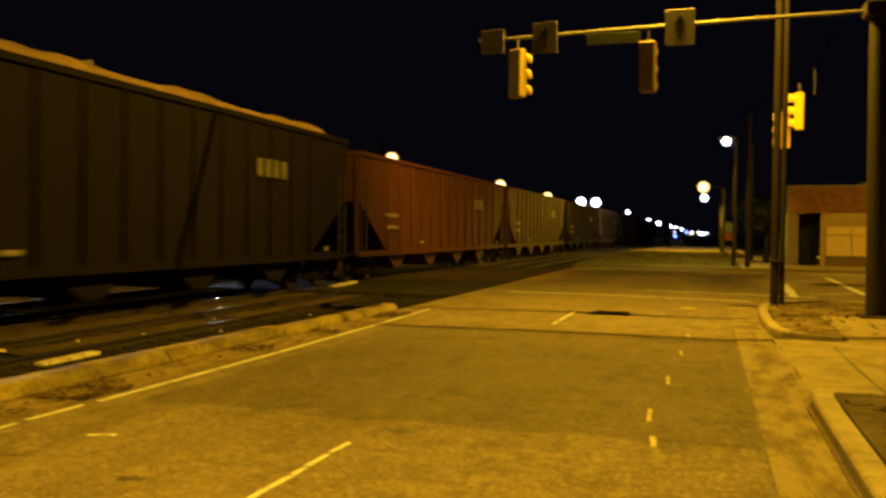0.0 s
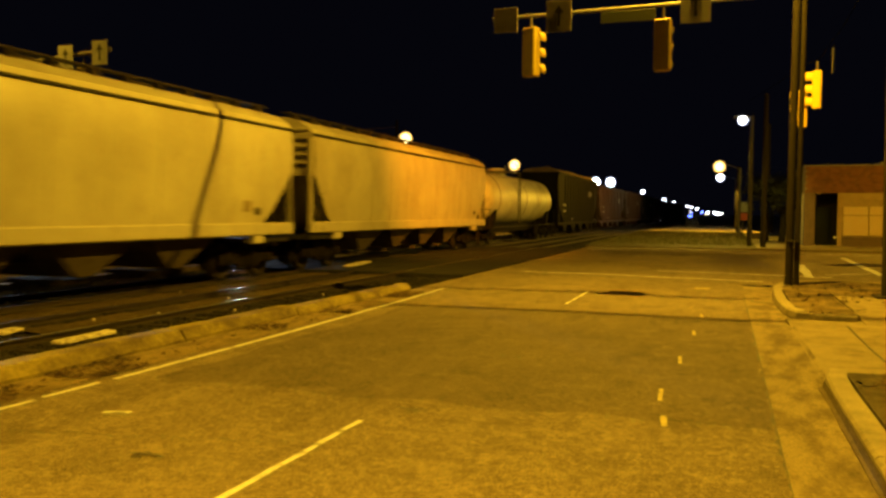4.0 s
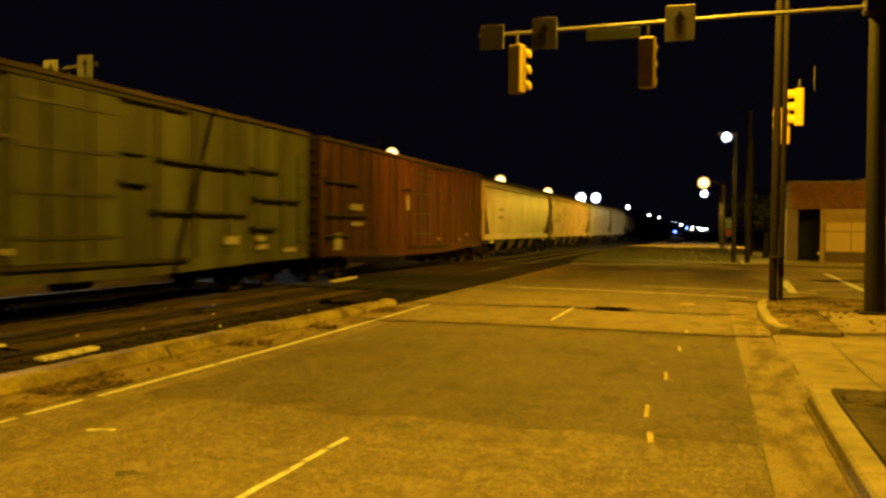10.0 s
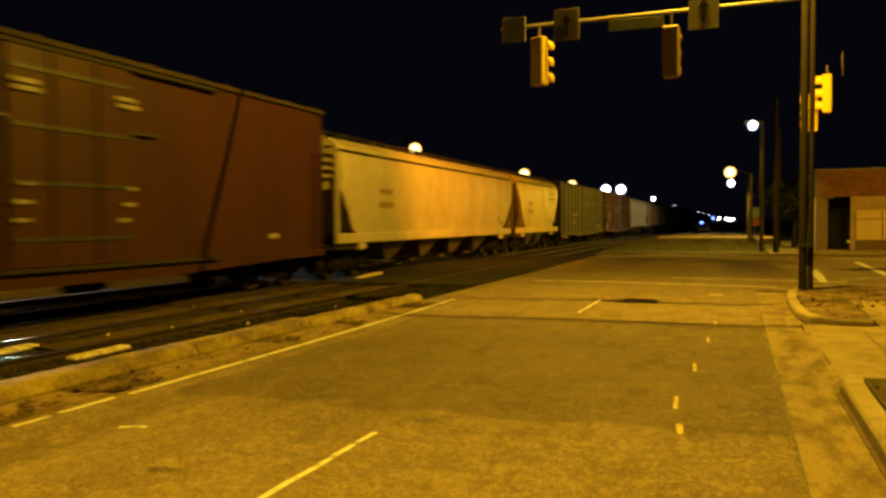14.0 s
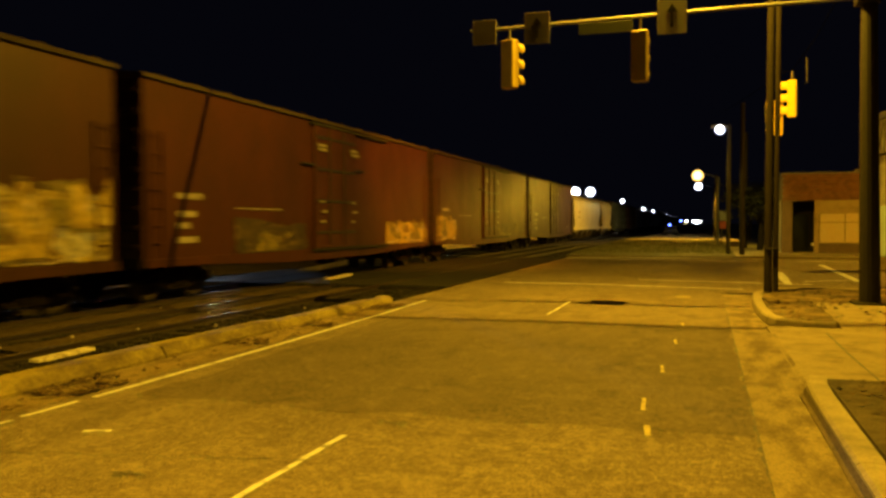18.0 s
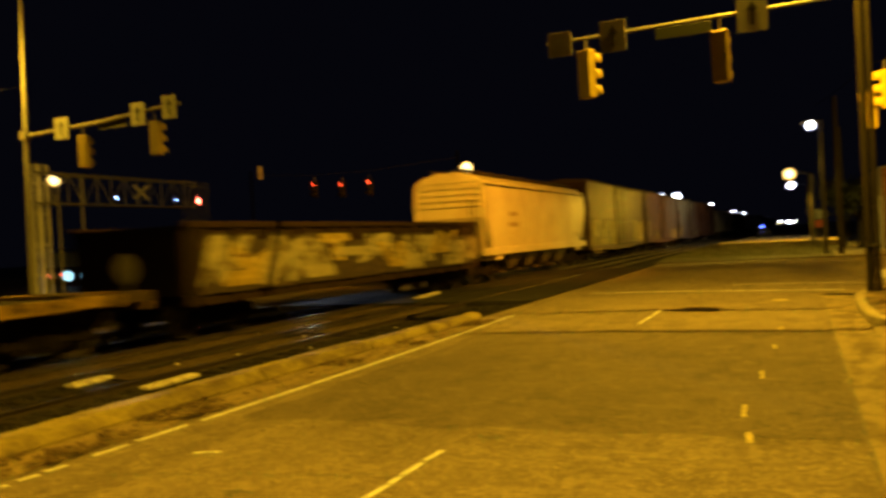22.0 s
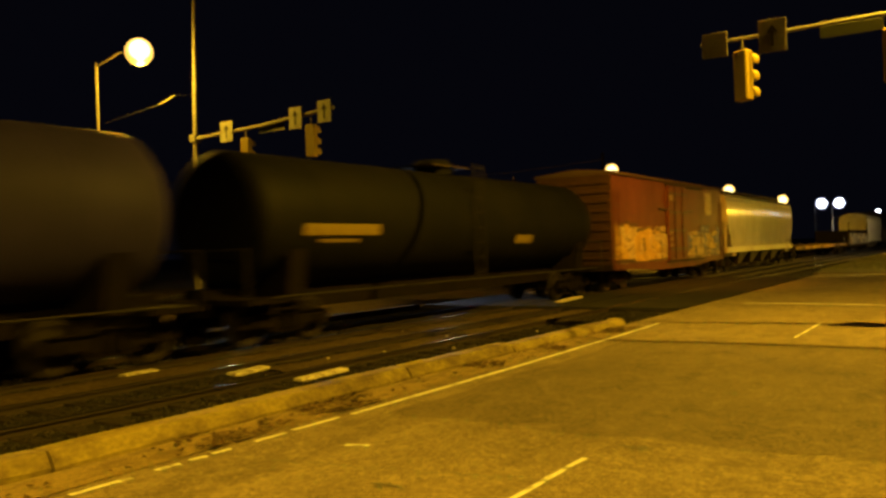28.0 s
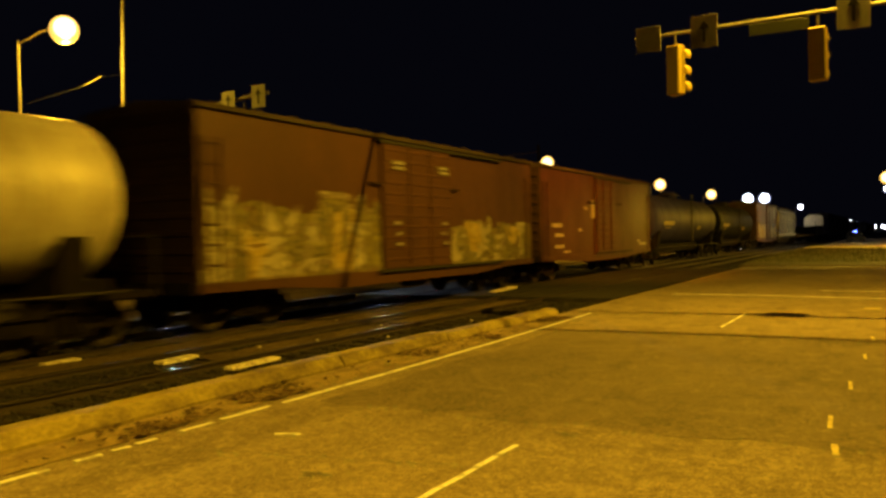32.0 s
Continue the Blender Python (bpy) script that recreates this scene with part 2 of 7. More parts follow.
# same signal yellow, raised: the lamplight on the heads is put into it
SIG_LAMPLIT = surf("signal_yellow_bright", (0.62, 0.44, 0.02), 0.5, grain=(30, 0.06), stain=(3, 0.3, (0.45, 0.3, 0.02)), bump=0.03)
POLE_L = surf("pale_pole_steel", (0.14, 0.135, 0.125), 0.65, 0.1, grain=(25, 0.15), stain=(3, 0.6, (0.11, 0.10, 0.09)), bump=0.05)
# for the mast pipes: light of the mast lamp is put into this tone
CANT = surf("aluminium_truss", (0.42, 0.41, 0.39), 0.6, 0.2, grain=(25, 0.15), stain=(3, 0.6, (0.25, 0.24, 0.22)), bump=0.05)
GALV = surf("galvanised_steel", (0.10, 0.095, 0.088), 0.65, 0.2, grain=(25, 0.15), stain=(3, 0.6, (0.055, 0.052, 0.047)), bump=0.05)
ARMSTEEL = surf("arm_steel", (0.13, 0.13, 0.14), 0.6, 0.2, grain=(25, 0.15), stain=(3, 0.6, (0.07, 0.068, 0.07)), bump=0.05)
CABLE = surf("cable_sheath", (0.003, 0.003, 0.003), 1.0, grain=(30, 0.2), stain=(3, 0.3, None), bump=0.0, spec=0.0)
DARKMETAL = surf("dark_painted_metal", (0.020, 0.018, 0.016), 0.7, 0.0, grain=(25, 0.2), stain=(3, 0.5, (0.035, 0.028, 0.02)), bump=0.05, spec=0.1)
WOOD = surf("pole_wood", (0.0145, 0.0118, 0.009), 0.9, grain=(30, 0.3), stain=(2, 0.7, (0.018, 0.014, 0.010)), bump=0.4, stretch=(3, 3, 0.25), spec=0.08)
SIG_Y = surf("signal_yellow", (0.21, 0.155, 0.018), 0.5, grain=(30, 0.06), stain=(3, 0.5, (0.13, 0.095, 0.015)), bump=0.03)
SIGN_W = surf("sign_white", (0.30, 0.30, 0.29), 0.45, grain=(20, 0.05), stain=(3, 0.3, (0.4, 0.4, 0.38)), bump=0.0)
SIGN_L = surf("sign_pale", (0.15, 0.15, 0.14), 0.45, grain=(20, 0.05), stain=(3, 0.3, (0.4, 0.4, 0.38)), bump=0.0)
SIGN_G = surf("sign_green", (0.022, 0.026, 0.014), 0.5, grain=(20, 0.05), stain=(3, 0.3, None), bump=0.0)
SIGN_BACK = surf("sign_aluminium", (0.15, 0.146, 0.142), 0.5, 0.3, grain=(30, 0.1), stain=(2.5, 0.4, None), bump=0.02)
BLACK = surf("black_paint", (0.012, 0.012, 0.012), 0.55, grain=(30, 0.2), stain=(3, 0.3, (0.03, 0.025, 0.02)), bump=0.03)
RUBBER = surf("rubber_panel", (0.02, 0.019, 0.018), 0.85, grain=(40, 0.3), stain=(1, 0.5, (0.04, 0.036, 0.03)), bump=0.4, spec=0.05)
LENS = surf("dark_lens", (0.06, 0.04, 0.03), 0.15, grain=(10, 0.1), stain=(2, 0.2, None), bump=0.0)
BRICK = surf("brick", (0.092, 0.036, 0.014), 0.85, grain=(40, 0.2), stain=(2.5, 0.5, (0.14, 0.065, 0.035)), bump=0.25, vary=0.25)
MORTAR = surf("mortar", (0.11, 0.09, 0.07), 0.9, grain=(40, 0.2), stain=(3, 0.4, None), bump=0.3)
PLASTER = surf("painted_block", (0.36, 0.33, 0.27), 0.85, grain=(30, 0.12), stain=(1.2, 0.5, (0.25, 0.22, 0.18)), bump=0.2)
BASEWALL = surf("dark_base_wall", (0.075, 0.048, 0.032), 0.9, grain=(30, 0.2), stain=(2, 0.6, (0.04, 0.028, 0.02)), bump=0.2)
LINTEL = surf("weathered_lintel", (0.20, 0.14, 0.075), 0.9, grain=(30, 0.15), stain=(1.5, 0.6, (0.12, 0.085, 0.05)), bump=0.2)
SHUTTER = surf("roller_door_paint", (0.31, 0.22, 0.115), 0.6, grain=(20, 0.08), stain=(1.5, 0.4, (0.3, 0.26, 0.2)), bump=0.05)
GLASS_D = surf("dark_window_glass", (0.015, 0.018, 0.02), 0.08, grain=(5, 0.1), stain=(1, 0.1, None), bump=0.0)
METAL_WALL = surf("shed_metal", (0.26, 0.36, 0.44), 0.6, 0.1, grain=(20, 0.08), stain=(0.7, 0.4, (0.12, 0.12, 0.12)), bump=0.05)
CABINET = surf("cabinet_blue_white", (0.40, 0.52, 0.62), 0.5, grain=(20, 0.06), stain=(1.2, 0.4, (0.25, 0.33, 0.4)), bump=0.02)
CARPAINT = surf("car_paint_dark", (0.03, 0.03, 0.035), 0.25, 0.2, grain=(20, 0.05), stain=(2, 0.2, None), bump=0.0)
LEAF = surf("leaf", (0.016, 0.018, 0.008), 0.8, grain=(10, 0.3), stain=(1, 0.5, (0.009, 0.010, 0.006)), bump=0.0, vary=0.5)
DRY_LEAF = surf("dry_leaf", (0.055, 0.033, 0.014), 0.9, grain=(20, 0.3), stain=(3, 0.5, None), bump=0.0, vary=0.5)
BLADE = surf("grass_blade", (0.066, 0.060, 0.018), 0.85, grain=(6, 0.3), stain=(0.6, 0.7, (0.12, 0.105, 0.05)), bump=0.0, vary=0.4)
COAL = surf("heaped_load", (0.17, 0.11, 0.06), 0.95, grain=(14, 0.4), stain=(1.5, 0.6, (0.08, 0.05, 0.03)), bump=0.9)
GLOW_SODIUM = glow("sodium_bulb", (1.0, 0.80, 0.34), 3.2)
# glare round each bulb, drawn as a dim coloured ball
GLOW_SODIUM_RIM = glow("sodium_refractor", (1.0, 0.55, 0.10), 1.5)
GLOW_COOL_RIM = glow("cool_refractor", (0.62, 0.66, 1.0), 0.9)
GLOW_COOL = glow("cool_bulb", (0.85, 0.93, 1.0), 20)
GLOW_RED = glow("red_lens_lit", (1.0, 0.10, 0.06), 26)
GLOW_RED_DIM = glow("red_lens_far", (1.0, 0.07, 0.02), 8.0)
GLOW_HEAD = glow("headlamp_lit", (0.42, 0.86, 1.0), 2.1)
GLOW_COLD = glow("cold_blue_bulb", (0.30, 0.48, 1.0), 30)
GLOW_BLUE = glow("blue_beacon_lit", (0.08, 0.14, 1.0), 14)
GLOW_TAIL = glow("tail_lamp_lit", (1.0, 0.10, 0.05), 16)

# ---- mesh helpers ----
def part(name, bm, material, parent=None, label="", smooth=False):
    me = bpy.data.meshes.new(name)
    bmesh.ops.recalc_face_normals(bm, faces=bm.faces[:])
    bm.to_mesh(me)
    bm.free()
    for mm in (material if isinstance(material, (list, tuple)) else (material,)):
        me.materials.append(mm)
    if smooth:
        for p in me.polygons:
            p.use_smooth = True
    ob = new(name, me)
    if parent is not None:
        ob.parent = parent
    if label:
        ob["label"] = label
    return ob


def share(ob, x=0, y=0, z=0, rz=0, parent=None, rx=0, ry=0):
    """Another object on ob's mesh (no children)."""
    o = new(ob.name.split(".")[0], ob.data)
    o.parent = parent if parent is not None else ob.parent
    o.matrix_basis = pose(x, y, z, rx, ry, rz)
    if "label" in ob:
        o["label"] = ob["label"]
    return o


def root(name, x=0, y=0, z=0, rz=0, **tags):
    e = new(name)
    e.empty_display_size = 0.2
    e.matrix_basis = pose(x, y, z, 0, 0, rz)
    return tagged(e, **tags)


def box(bm, x0, y0, z0, x1, y1, z1, bevel=0.0):
    v = [bm.verts.new(p) for p in ((x0, y0, z0), (x1, y0, z0), (x1, y1, z0), (x0, y1, z0), (x0, y0, z1), (x1, y0, z1), (x1, y1, z1), (x0, y1, z1))]
    fs = [bm.faces.new([v[i] for i in q]) for q in ((0, 3, 2, 1), (4, 5, 6, 7), (0, 1, 5, 4), (1, 2, 6, 5), (2, 3, 7, 6), (3, 0, 4, 7))]
    if bevel:
        es = list({e for f_ in fs for e in f_.edges})
        bmesh.ops.bevel(bm, geom=es, offset=bevel, segments=1, affect="EDGES", profile=0.5)


def boxed(*a, bevel=0.0):
    bm = bmesh.new()
    box(bm, *a, bevel=bevel)
    return bm


def tube(bm, p, q, r0, r1=None, seg=10, caps=True):
    """A round bar from p to q."""
    r1 = r0 if r1 is None else r1
    p, q = Vector(p), Vector(q)
    d = (q - p).normalized()
    u = d.orthogonal().normalized()
    w = d.cross(u)
    rings = []
    for c, r in ((p, r0), (q, r1)):
        rings.append([bm.verts.new(c + (u * math.cos(a) + w * math.sin(a)) * r) for a in [2 * math.pi * k / seg for k in range(seg)]])
    for k in range(seg):
        bm.faces.new((rings[0][k], rings[0][(k + 1) % seg], rings[1][(k + 1) % seg], rings[1][k]))
    if caps:
        bm.faces.new(rings[0][::-1])
        bm.faces.new(rings[1])


def tubed(p, q, r0, r1=None, seg=10):
    bm = bmesh.new()
    tube(bm, p, q, r0, r1, seg)
    return bm


def bent(points, r, seg=8):
    """A round bar along a line of points."""
    bm = bmesh.new()
    for a, b in zip(points, points[1:]):
        tube(bm, a, b, r, r, seg)
    return bm


def lathe(profile, seg=16, axis="z"):
    """A solid of revolution from (radius, height) pairs."""
    bm = bmesh.new()
    rings = []
    for r, h in profile:
        ring = []
        for k in range(seg):
            a = 2 * math.pi * k / seg
            c, s = r * math.cos(a), r * math.sin(a)
            ring.append(bm.verts.new({"z": (c, s, h), "y": (c, h, s), "x": (h, c, s)}[axis]))
        rings.append(ring)
    for a, b in zip(rings, rings[1:]):
        for k in range(seg):
            bm.faces.new((a[k], a[(k + 1) % seg], b[(k + 1) % seg], b[k]))
    bm.faces.new(rings[0][::-1])
    bm.faces.new(rings[-1])
    return bm


def prism(poly, axis, a, b):
    """A flat outline drawn out along an axis from a to b; poly in the other two axes, in order."""
    bm = bmesh.new()
    pts = []
    for h in (a, b):
        pts.append([bm.verts.new({"x": (h, u, v), "y": (u, h, v), "z": (u, v, h)}[axis]) for u, v in poly])
    n = len(poly)
    for k in range(n):
        bm.faces.new((pts[0][k], pts[0][(k + 1) % n], pts[1][(k + 1) % n], pts[1][k]))
    bm.faces.new(pts[0][::-1])
    bm.faces.new(pts[1])
    return bm


def sheet(xs, ys, height, thick=0.0):
    """A grid surface of given lines with a height function."""
    bm = bmesh.new()
    g = [[bm.verts.new((x, y, height(x, y))) for x in xs] for y in ys]
    for j in range(len(ys) - 1):
        for i in range(len(xs) - 1):
            bm.faces.new((g[j][i], g[j][i + 1], g[j + 1][i + 1], g[j + 1][i]))
    return bm


def span(a, b, n):
    return [a + (b - a) * k / n for k in range(n + 1)]

# ---- ground, road, tracks ----
def slab(name, x0, y0, x1, y1, top, material, bottom=-0.30, label="", kind="structure"):
    return tagged(part(name, boxed(x0, y0, bottom, x1, y1, top), material), label=label, category=name, kind=kind)


tagged(part("ground", sheet(span(-900, 900, 12), span(-300, 2400, 18), lambda x, y: -0.26), GROUND), label="dark open ground that runs to the horizon", category="ground", kind="structure")


def undulate(x, y):
    return 0.012 * noise.noise((x * 0.35, y * 0.22, 3.1)) - 0.006 * abs(x + 2.8)


def road_surface(name, xs, ys, material, top=0.0, label=""):
    bm = sheet(xs, ys, lambda x, y: top + undulate(x, y))
    return tagged(part(name, bm, material), label=label, category="road", kind="structure")


road_surface("road", span(-6.75, 0.45, 24), span(-30, 22.2, 90), ASPHALT, 0.0, "worn two-lane asphalt road lit yellow by street lamps")
road_surface("cross_road", span(-6.75, 30, 40), span(22.2, 44.5, 40), ASPHALT, -0.001, "worn asphalt of the crossing side road")
road_surface("far_road", span(-23.4, -15.4, 12), span(-30, 300, 120), ASPHALT_FAR, 0.0, "asphalt carriageway beyond the railway")
road_surface("far_cross_road", span(-60, -23.4, 30), span(22.2, 41, 20), ASPHALT_FAR, -0.002, "asphalt side road beyond the railway")


def decal(name, pts, material, label, z=0.007, category="road marking"):
    """A thin painted or tarred strip that follows the road along a line of (x, y, half width)."""
    bm = bmesh.new()
    rows = []
    for k, (x, y, w) in enumerate(pts):
        a = pts[max(0, k - 1)]
        b = pts[min(len(pts) - 1, k + 1)]
        dx, dy = b[0] - a[0], b[1] - a[1]
        n = math.hypot(dx, dy) or 1
        px, py = -dy / n * w, dx / n * w
        rows.append([bm.verts.new((x + s * px, y + s * py, z + undulate(x + s * px, y + s * py))) for s in (-1, 1)])
    for a, b in zip(rows, rows[1:]):
        bm.faces.new((a[0], b[0], b[1], a[1]))
    return tagged(part(name, bm, material), label=label, category=category, kind="structure")


def strip(name, x0, y0, x1, y1, w, material, label, n=8, jag=0.012, z=0.007, seed=1):
    rnd = random.Random(seed)
    pts = [(x0 + (x1 - x0) * k / n + rnd.uniform(-jag, jag), y0 + (y1 - y0) * k / n, w * rnd.uniform(0.8, 1.12)) for k in range(n + 1)]
    return decal(name, pts, material, label, z)


# darker overlay of newer asphalt
def patch(x0, y0, x1, y1, seed, name="asphalt_patch", z=0.004, label="darker patch of newer asphalt"):
    rnd = random.Random(seed)
    bm = bmesh.new()
    nx, ny = 12, 14
    g = []
    for j in range(ny + 1):
        row = []
        for i in range(nx + 1):
            x = x0 + (x1 - x0) * i / nx
            y = y0 + (y1 - y0) * j / ny
            if i in (0, nx):
                x += rnd.uniform(-0.08, 0.08)
            if j in (0, ny):
                y += rnd.uniform(-0.12, 0.12)
            row.append(bm.verts.new((x, y, z + undulate(x, y))))
        g.append(row)
    for j in range(ny):
        for i in range(nx):
            bm.faces.new((g[j][i], g[j][i + 1], g[j + 1][i + 1], g[j + 1][i]))
    return tagged(part(name, bm, ASPHALT_PATCH), label=label, category="road patch", kind="structure")


patch(-5.55, 7.15, 0.42, 14.7, 3)

# white edge line with its worn near end
EDGE = "worn white edge line painted on asphalt"
edge = [(-5.93, 6.95, 0.042), (-5.93, 9.0, 0.045), (-5.95, 11.0, 0.045), (-5.97, 13.0, 0.045), (-6.0, 15.0, 0.045), (-6.06, 17.0, 0.045), (-6.1, 18.0, 0.04)]
decal("edge_line", edge, PAINT_W, EDGE)
for y0, y1, s in ((6.05, 6.75, 1), (5.5, 5.92, 2), (4.98, 5.2, 3), (4.72, 4.9, 4), (4.35, 4.6, 5), (3.55, 4.1, 6), (2.2, 3.2, 7), (0.0, 1.7, 8)):
    strip("edge_line", -5.97, y0, -5.95, y1, 0.036, PAINT_W, EDGE, 4, 0.008, seed=s)
# lane dashes, about 12.2 m apart
for y1 in (6.25, 18.45):
    strip("lane_dash", -2.84, y1 - 2.75, -2.83, y1, 0.029, PAINT_W, "worn white lane dash painted on asphalt", 16, 0.007, seed=int(y1))
# curved dotted guide marks
for x, y, l, a in ((-0.44, 7.18, 0.36, 0.036), (-0.54, 8.22, 0.55, 0.030), (-0.46, 10.3, 0.55, 0.028), (-0.38, 12.7, 0.5, 0.028), (-0.33, 14.95, 0.45, 0.030), (-0.45, 20.5, 0.3, 0.22)):
    strip("guide_mark", x + 0.012, y - l / 2, x - 0.018, y + l / 2, a * 0.75, PAINT_Y, "small worn yellow guide mark on the road", 3, 0.002, seed=int(y * 7))
strip("guide_mark", -5.03, 5.75, -4.80, 5.83, 0.04, PAINT_W, "small worn yellow guide mark on the road", 3, 0.002, seed=77)
# stop bar and crosswalk bars
strip("stop_bar", -5.75, 24.2, 1.0, 23.3, 0.10, PAINT_W, "faded white crosswalk line across the road", 14, 0.0, seed=11)
strip("crosswalk_line", -1.9, 26.3, 3.0, 25.9, 0.09, PAINT_W, "faded white crosswalk line across the road", 12, 0.0, seed=12)
strip("crosswalk_line", -6.4, 40.6, 2.4, 40.6, 0.08, PAINT_W, "faded white crosswalk line across the road", 12, 0.0, seed=13)
strip("crosswalk_line", 4.0, 41.4, 12, 41.6, 0.1, PAINT_W, "faded white line on the side road", 12, 0.0, seed=14)
strip("crosswalk_line", 2.35, 25.7, 2.6, 31.9, 0.14, PAINT_W, "faded white line on the side road", 8, 0.0, seed=15)
strip("crosswalk_line", 4.5, 27.4, 4.75, 38.3, 0.12, PAINT_W, "faded white line on the side road", 8, 0.0, seed=16)
strip("crosswalk_line", 2.9, 27.0, 4.7, 28.4, 0.06, PAINT_W, "faded white line on the side road", 6, 0.0, seed=17)
# tar seams and cracks
rnd = random.Random(5)
for x0, y0, x1, y1, w in ((-5.3, 5.0, -2.8, 5.5, 0.006), (-6.3, 32.0, 2.0, 31.0, 0.1), (-6.3, 36.5, 2.5, 36.0, 0.08)):
    n = 22
    pts = [(x0 + (x1 - x0) * k / n, y0 + (y1 - y0) * k / n + rnd.uniform(-0.05, 0.05), w * rnd.uniform(0.5, 1.2)) for k in range(n + 1)]
    decal("tar_seam", pts, SEAM, "dark tar seam across the asphalt", 0.0095, "road seam")
# round stain and scratch marks near the camera
for cx, cy, n_, spread in ((-3.75, 4.75, 5, 0.14), (-2.6, 6.75, 3, 0.08), (-2.35, 9.7, 3, 0.1)):
    for k in range(n_):
        x, y = cx + rnd.gauss(0, spread), cy + rnd.gauss(0, spread * 0.35)
        q = rnd.uniform(0.04, 0.10)
        decal("scuff_mark", [(x - q, y, 0.004), (x - q * 0.4, y + 0.02, rnd.uniform(0.008, 0.02)), (x + q * 0.3, y + rnd.uniform(-0.03, 0.03), rnd.uniform(0.008, 0.022)), (x + q, y, 0.004)], SCUFF, "small dark scuff on the asphalt", 0.009, "road stain")


# dirt line along the gutter's edge
for y0, y1 in ((1.2, 4.1), (4.2, 6.9), (7.0, 9.9), (10.0, 13.4), (13.5, 16.5)):
    pts = [(0.455 + rnd.uniform(-0.02, 0.02), y, rnd.uniform(0.006, 0.032)) for y in span(y0, y1, 26)]
    decal("edge_dirt", pts, SCUFF, "dark crumbled dirt where asphalt meets the gutter", 0.010, "dirt")


# ---- median kerb towards the tracks: cast lengths with open joints ----
def kerb_length(name, path, profile, material, parent=None, label="", wear=0.0):
    """A kerb along a line of (x, y); profile of (offset to the left, z)."""
    bm = bmesh.new()
    rows = []
    for k, (x, y) in enumerate(path):
        a, b = path[max(0, k - 1)], path[min(len(path) - 1, k + 1)]
        dx, dy = b[0] - a[0], b[1] - a[1]
        n = math.hypot(dx, dy)
        nx, ny = -dy / n, dx / n
        rows.append([bm.verts.new((x + nx * o + (wear * noise.noise((y * 2.3, z * 5, 1.0)) if z > -0.2 else 0), y + ny * o, z + (wear * noise.noise((y * 1.9, o * 6, 4.0)) + wear * 0.6 * noise.noise((y * 6.1, o * 9, 8.0)) if z > -0.2 else 0))) for o, z in profile])
    m = len(profile)
    for a, b in zip(rows, rows[1:]):
        for k in range(m):
            bm.faces.new((a[k], a[(k + 1) % m], b[(k + 1) % m], b[k]))
    bm.faces.new(rows[0])
    bm.faces.new(rows[-1][::-1])
    return part(name, bm, material, parent, label)


MEDIAN = root("median_kerb", label="long worn concrete kerb between the road and the tracks", category="kerb", kind="structure")
PROFILE = [(0.0, -0.25), (0.0, 0.025), (0.075, 0.14), (0.105, 0.158), (0.34, 0.152), (0.38, 0.13), (0.38, -0.25)]
rnd = random.Random(8)
stops = [-30, -24, -18, -12, -7, -2.5, 1.0, 3.9, 6.3, 9.28, 12.3, 15.0, 16.6]
for a, b in zip(stops, stops[1:]):
    off = rnd.uniform(-0.025, 0.025)
    path = [(-6.74 + off + 0.012 * (y - 9) * (y > 9) * 0.6, y) for y in span(a + 0.012, b - 0.012, max(6, int((b - a) / 0.16)) if a > -3 else 6)]
    low = 0.028 if a >= 12 else 0.0
    kerb_length("kerb_stone", path, [(o, z + rnd.uniform(-0.008, 0.008) - (low if z > 0.1 else 0)) for o, z in PROFILE], MEDIAN_CONCRETE, MEDIAN, wear=0.010)
kerb_length("kerb_stone", [(-6.68, 16.61), (-6.66, 17.1), (-6.70, 17.5), (-6.80, 17.75), (-6.95, 17.85)], [(o, z - (0.05 if z > 0.1 else 0)) for o, z in PROFILE], MEDIAN_CONCRETE, MEDIAN)

# strip of grit and dead leaves in the gutter
tagged(part("gutter_grit", sheet(span(-6.74, -6.12, 6), span(-30, 17.0, 120), lambda x, y: 0.012 + undulate(x, y) + 0.02 * max(0, noise.noise((x * 2.1, y * 1.3, 0.4))) * (1 - abs((x + 6.45) / 0.34) ** 2)), GRIT), label="brown grit and dirt collected along the kerb", category="dirt", kind="structure")


def litter(name, n, x0, x1, y0, y1, z, size, material, label, seed, category, lift=0.01, gate=-0.05, keep=0.25):
    """Many small flat chips as one mesh."""
    r = random.Random(seed)
    verts, faces = [], []
    for _ in range(n):
        x, y = r.uniform(x0, x1), r.uniform(y0, y1)
        if noise.noise((x * 0.9, y * 0.6, seed)) + 0.4 * noise.noise((x * 3.1, y * 2.2, seed)) < gate and r.random() > keep:
            continue
        s, a = size * r.uniform(0.5, 1.4), r.uniform(0, 6.28)
        h = z(x, y) if callable(z) else z
        b = len(verts)
        for k in range(4):
            aa = a + k * 1.57
            verts.append((x + s * math.cos(aa) * (1 if k % 2 else 0.55), y + s * math.sin(aa) * (1 if k % 2 else 0.55), h + lift * r.random() + (0.4 * s * r.random() if k % 2 else 0)))
        faces.append((b, b + 1, b + 2, b + 3))
    me = bpy.data.meshes.new(name)
    me.from_pydata(verts, [], faces)
    me.materials.append(material)
    return tagged(new(name, me), label=label, category=category, kind="stuff")


litter("dead_leaves", 2600, -6.72, -6.08, 2.0, 16.8, lambda x, y: 0.03 + undulate(x, y), 0.05, DRY_LEAF, "dead brown leaves and litter along the kerb", 21, "leaves", gate=0.22, keep=0.05)
litter("dead_leaves", 900, 1.25, 3.1, 3.0, 9.3, 0.135, 0.05, DRY_LEAF, "dead brown leaves on the planting bed", 22, "leaves")
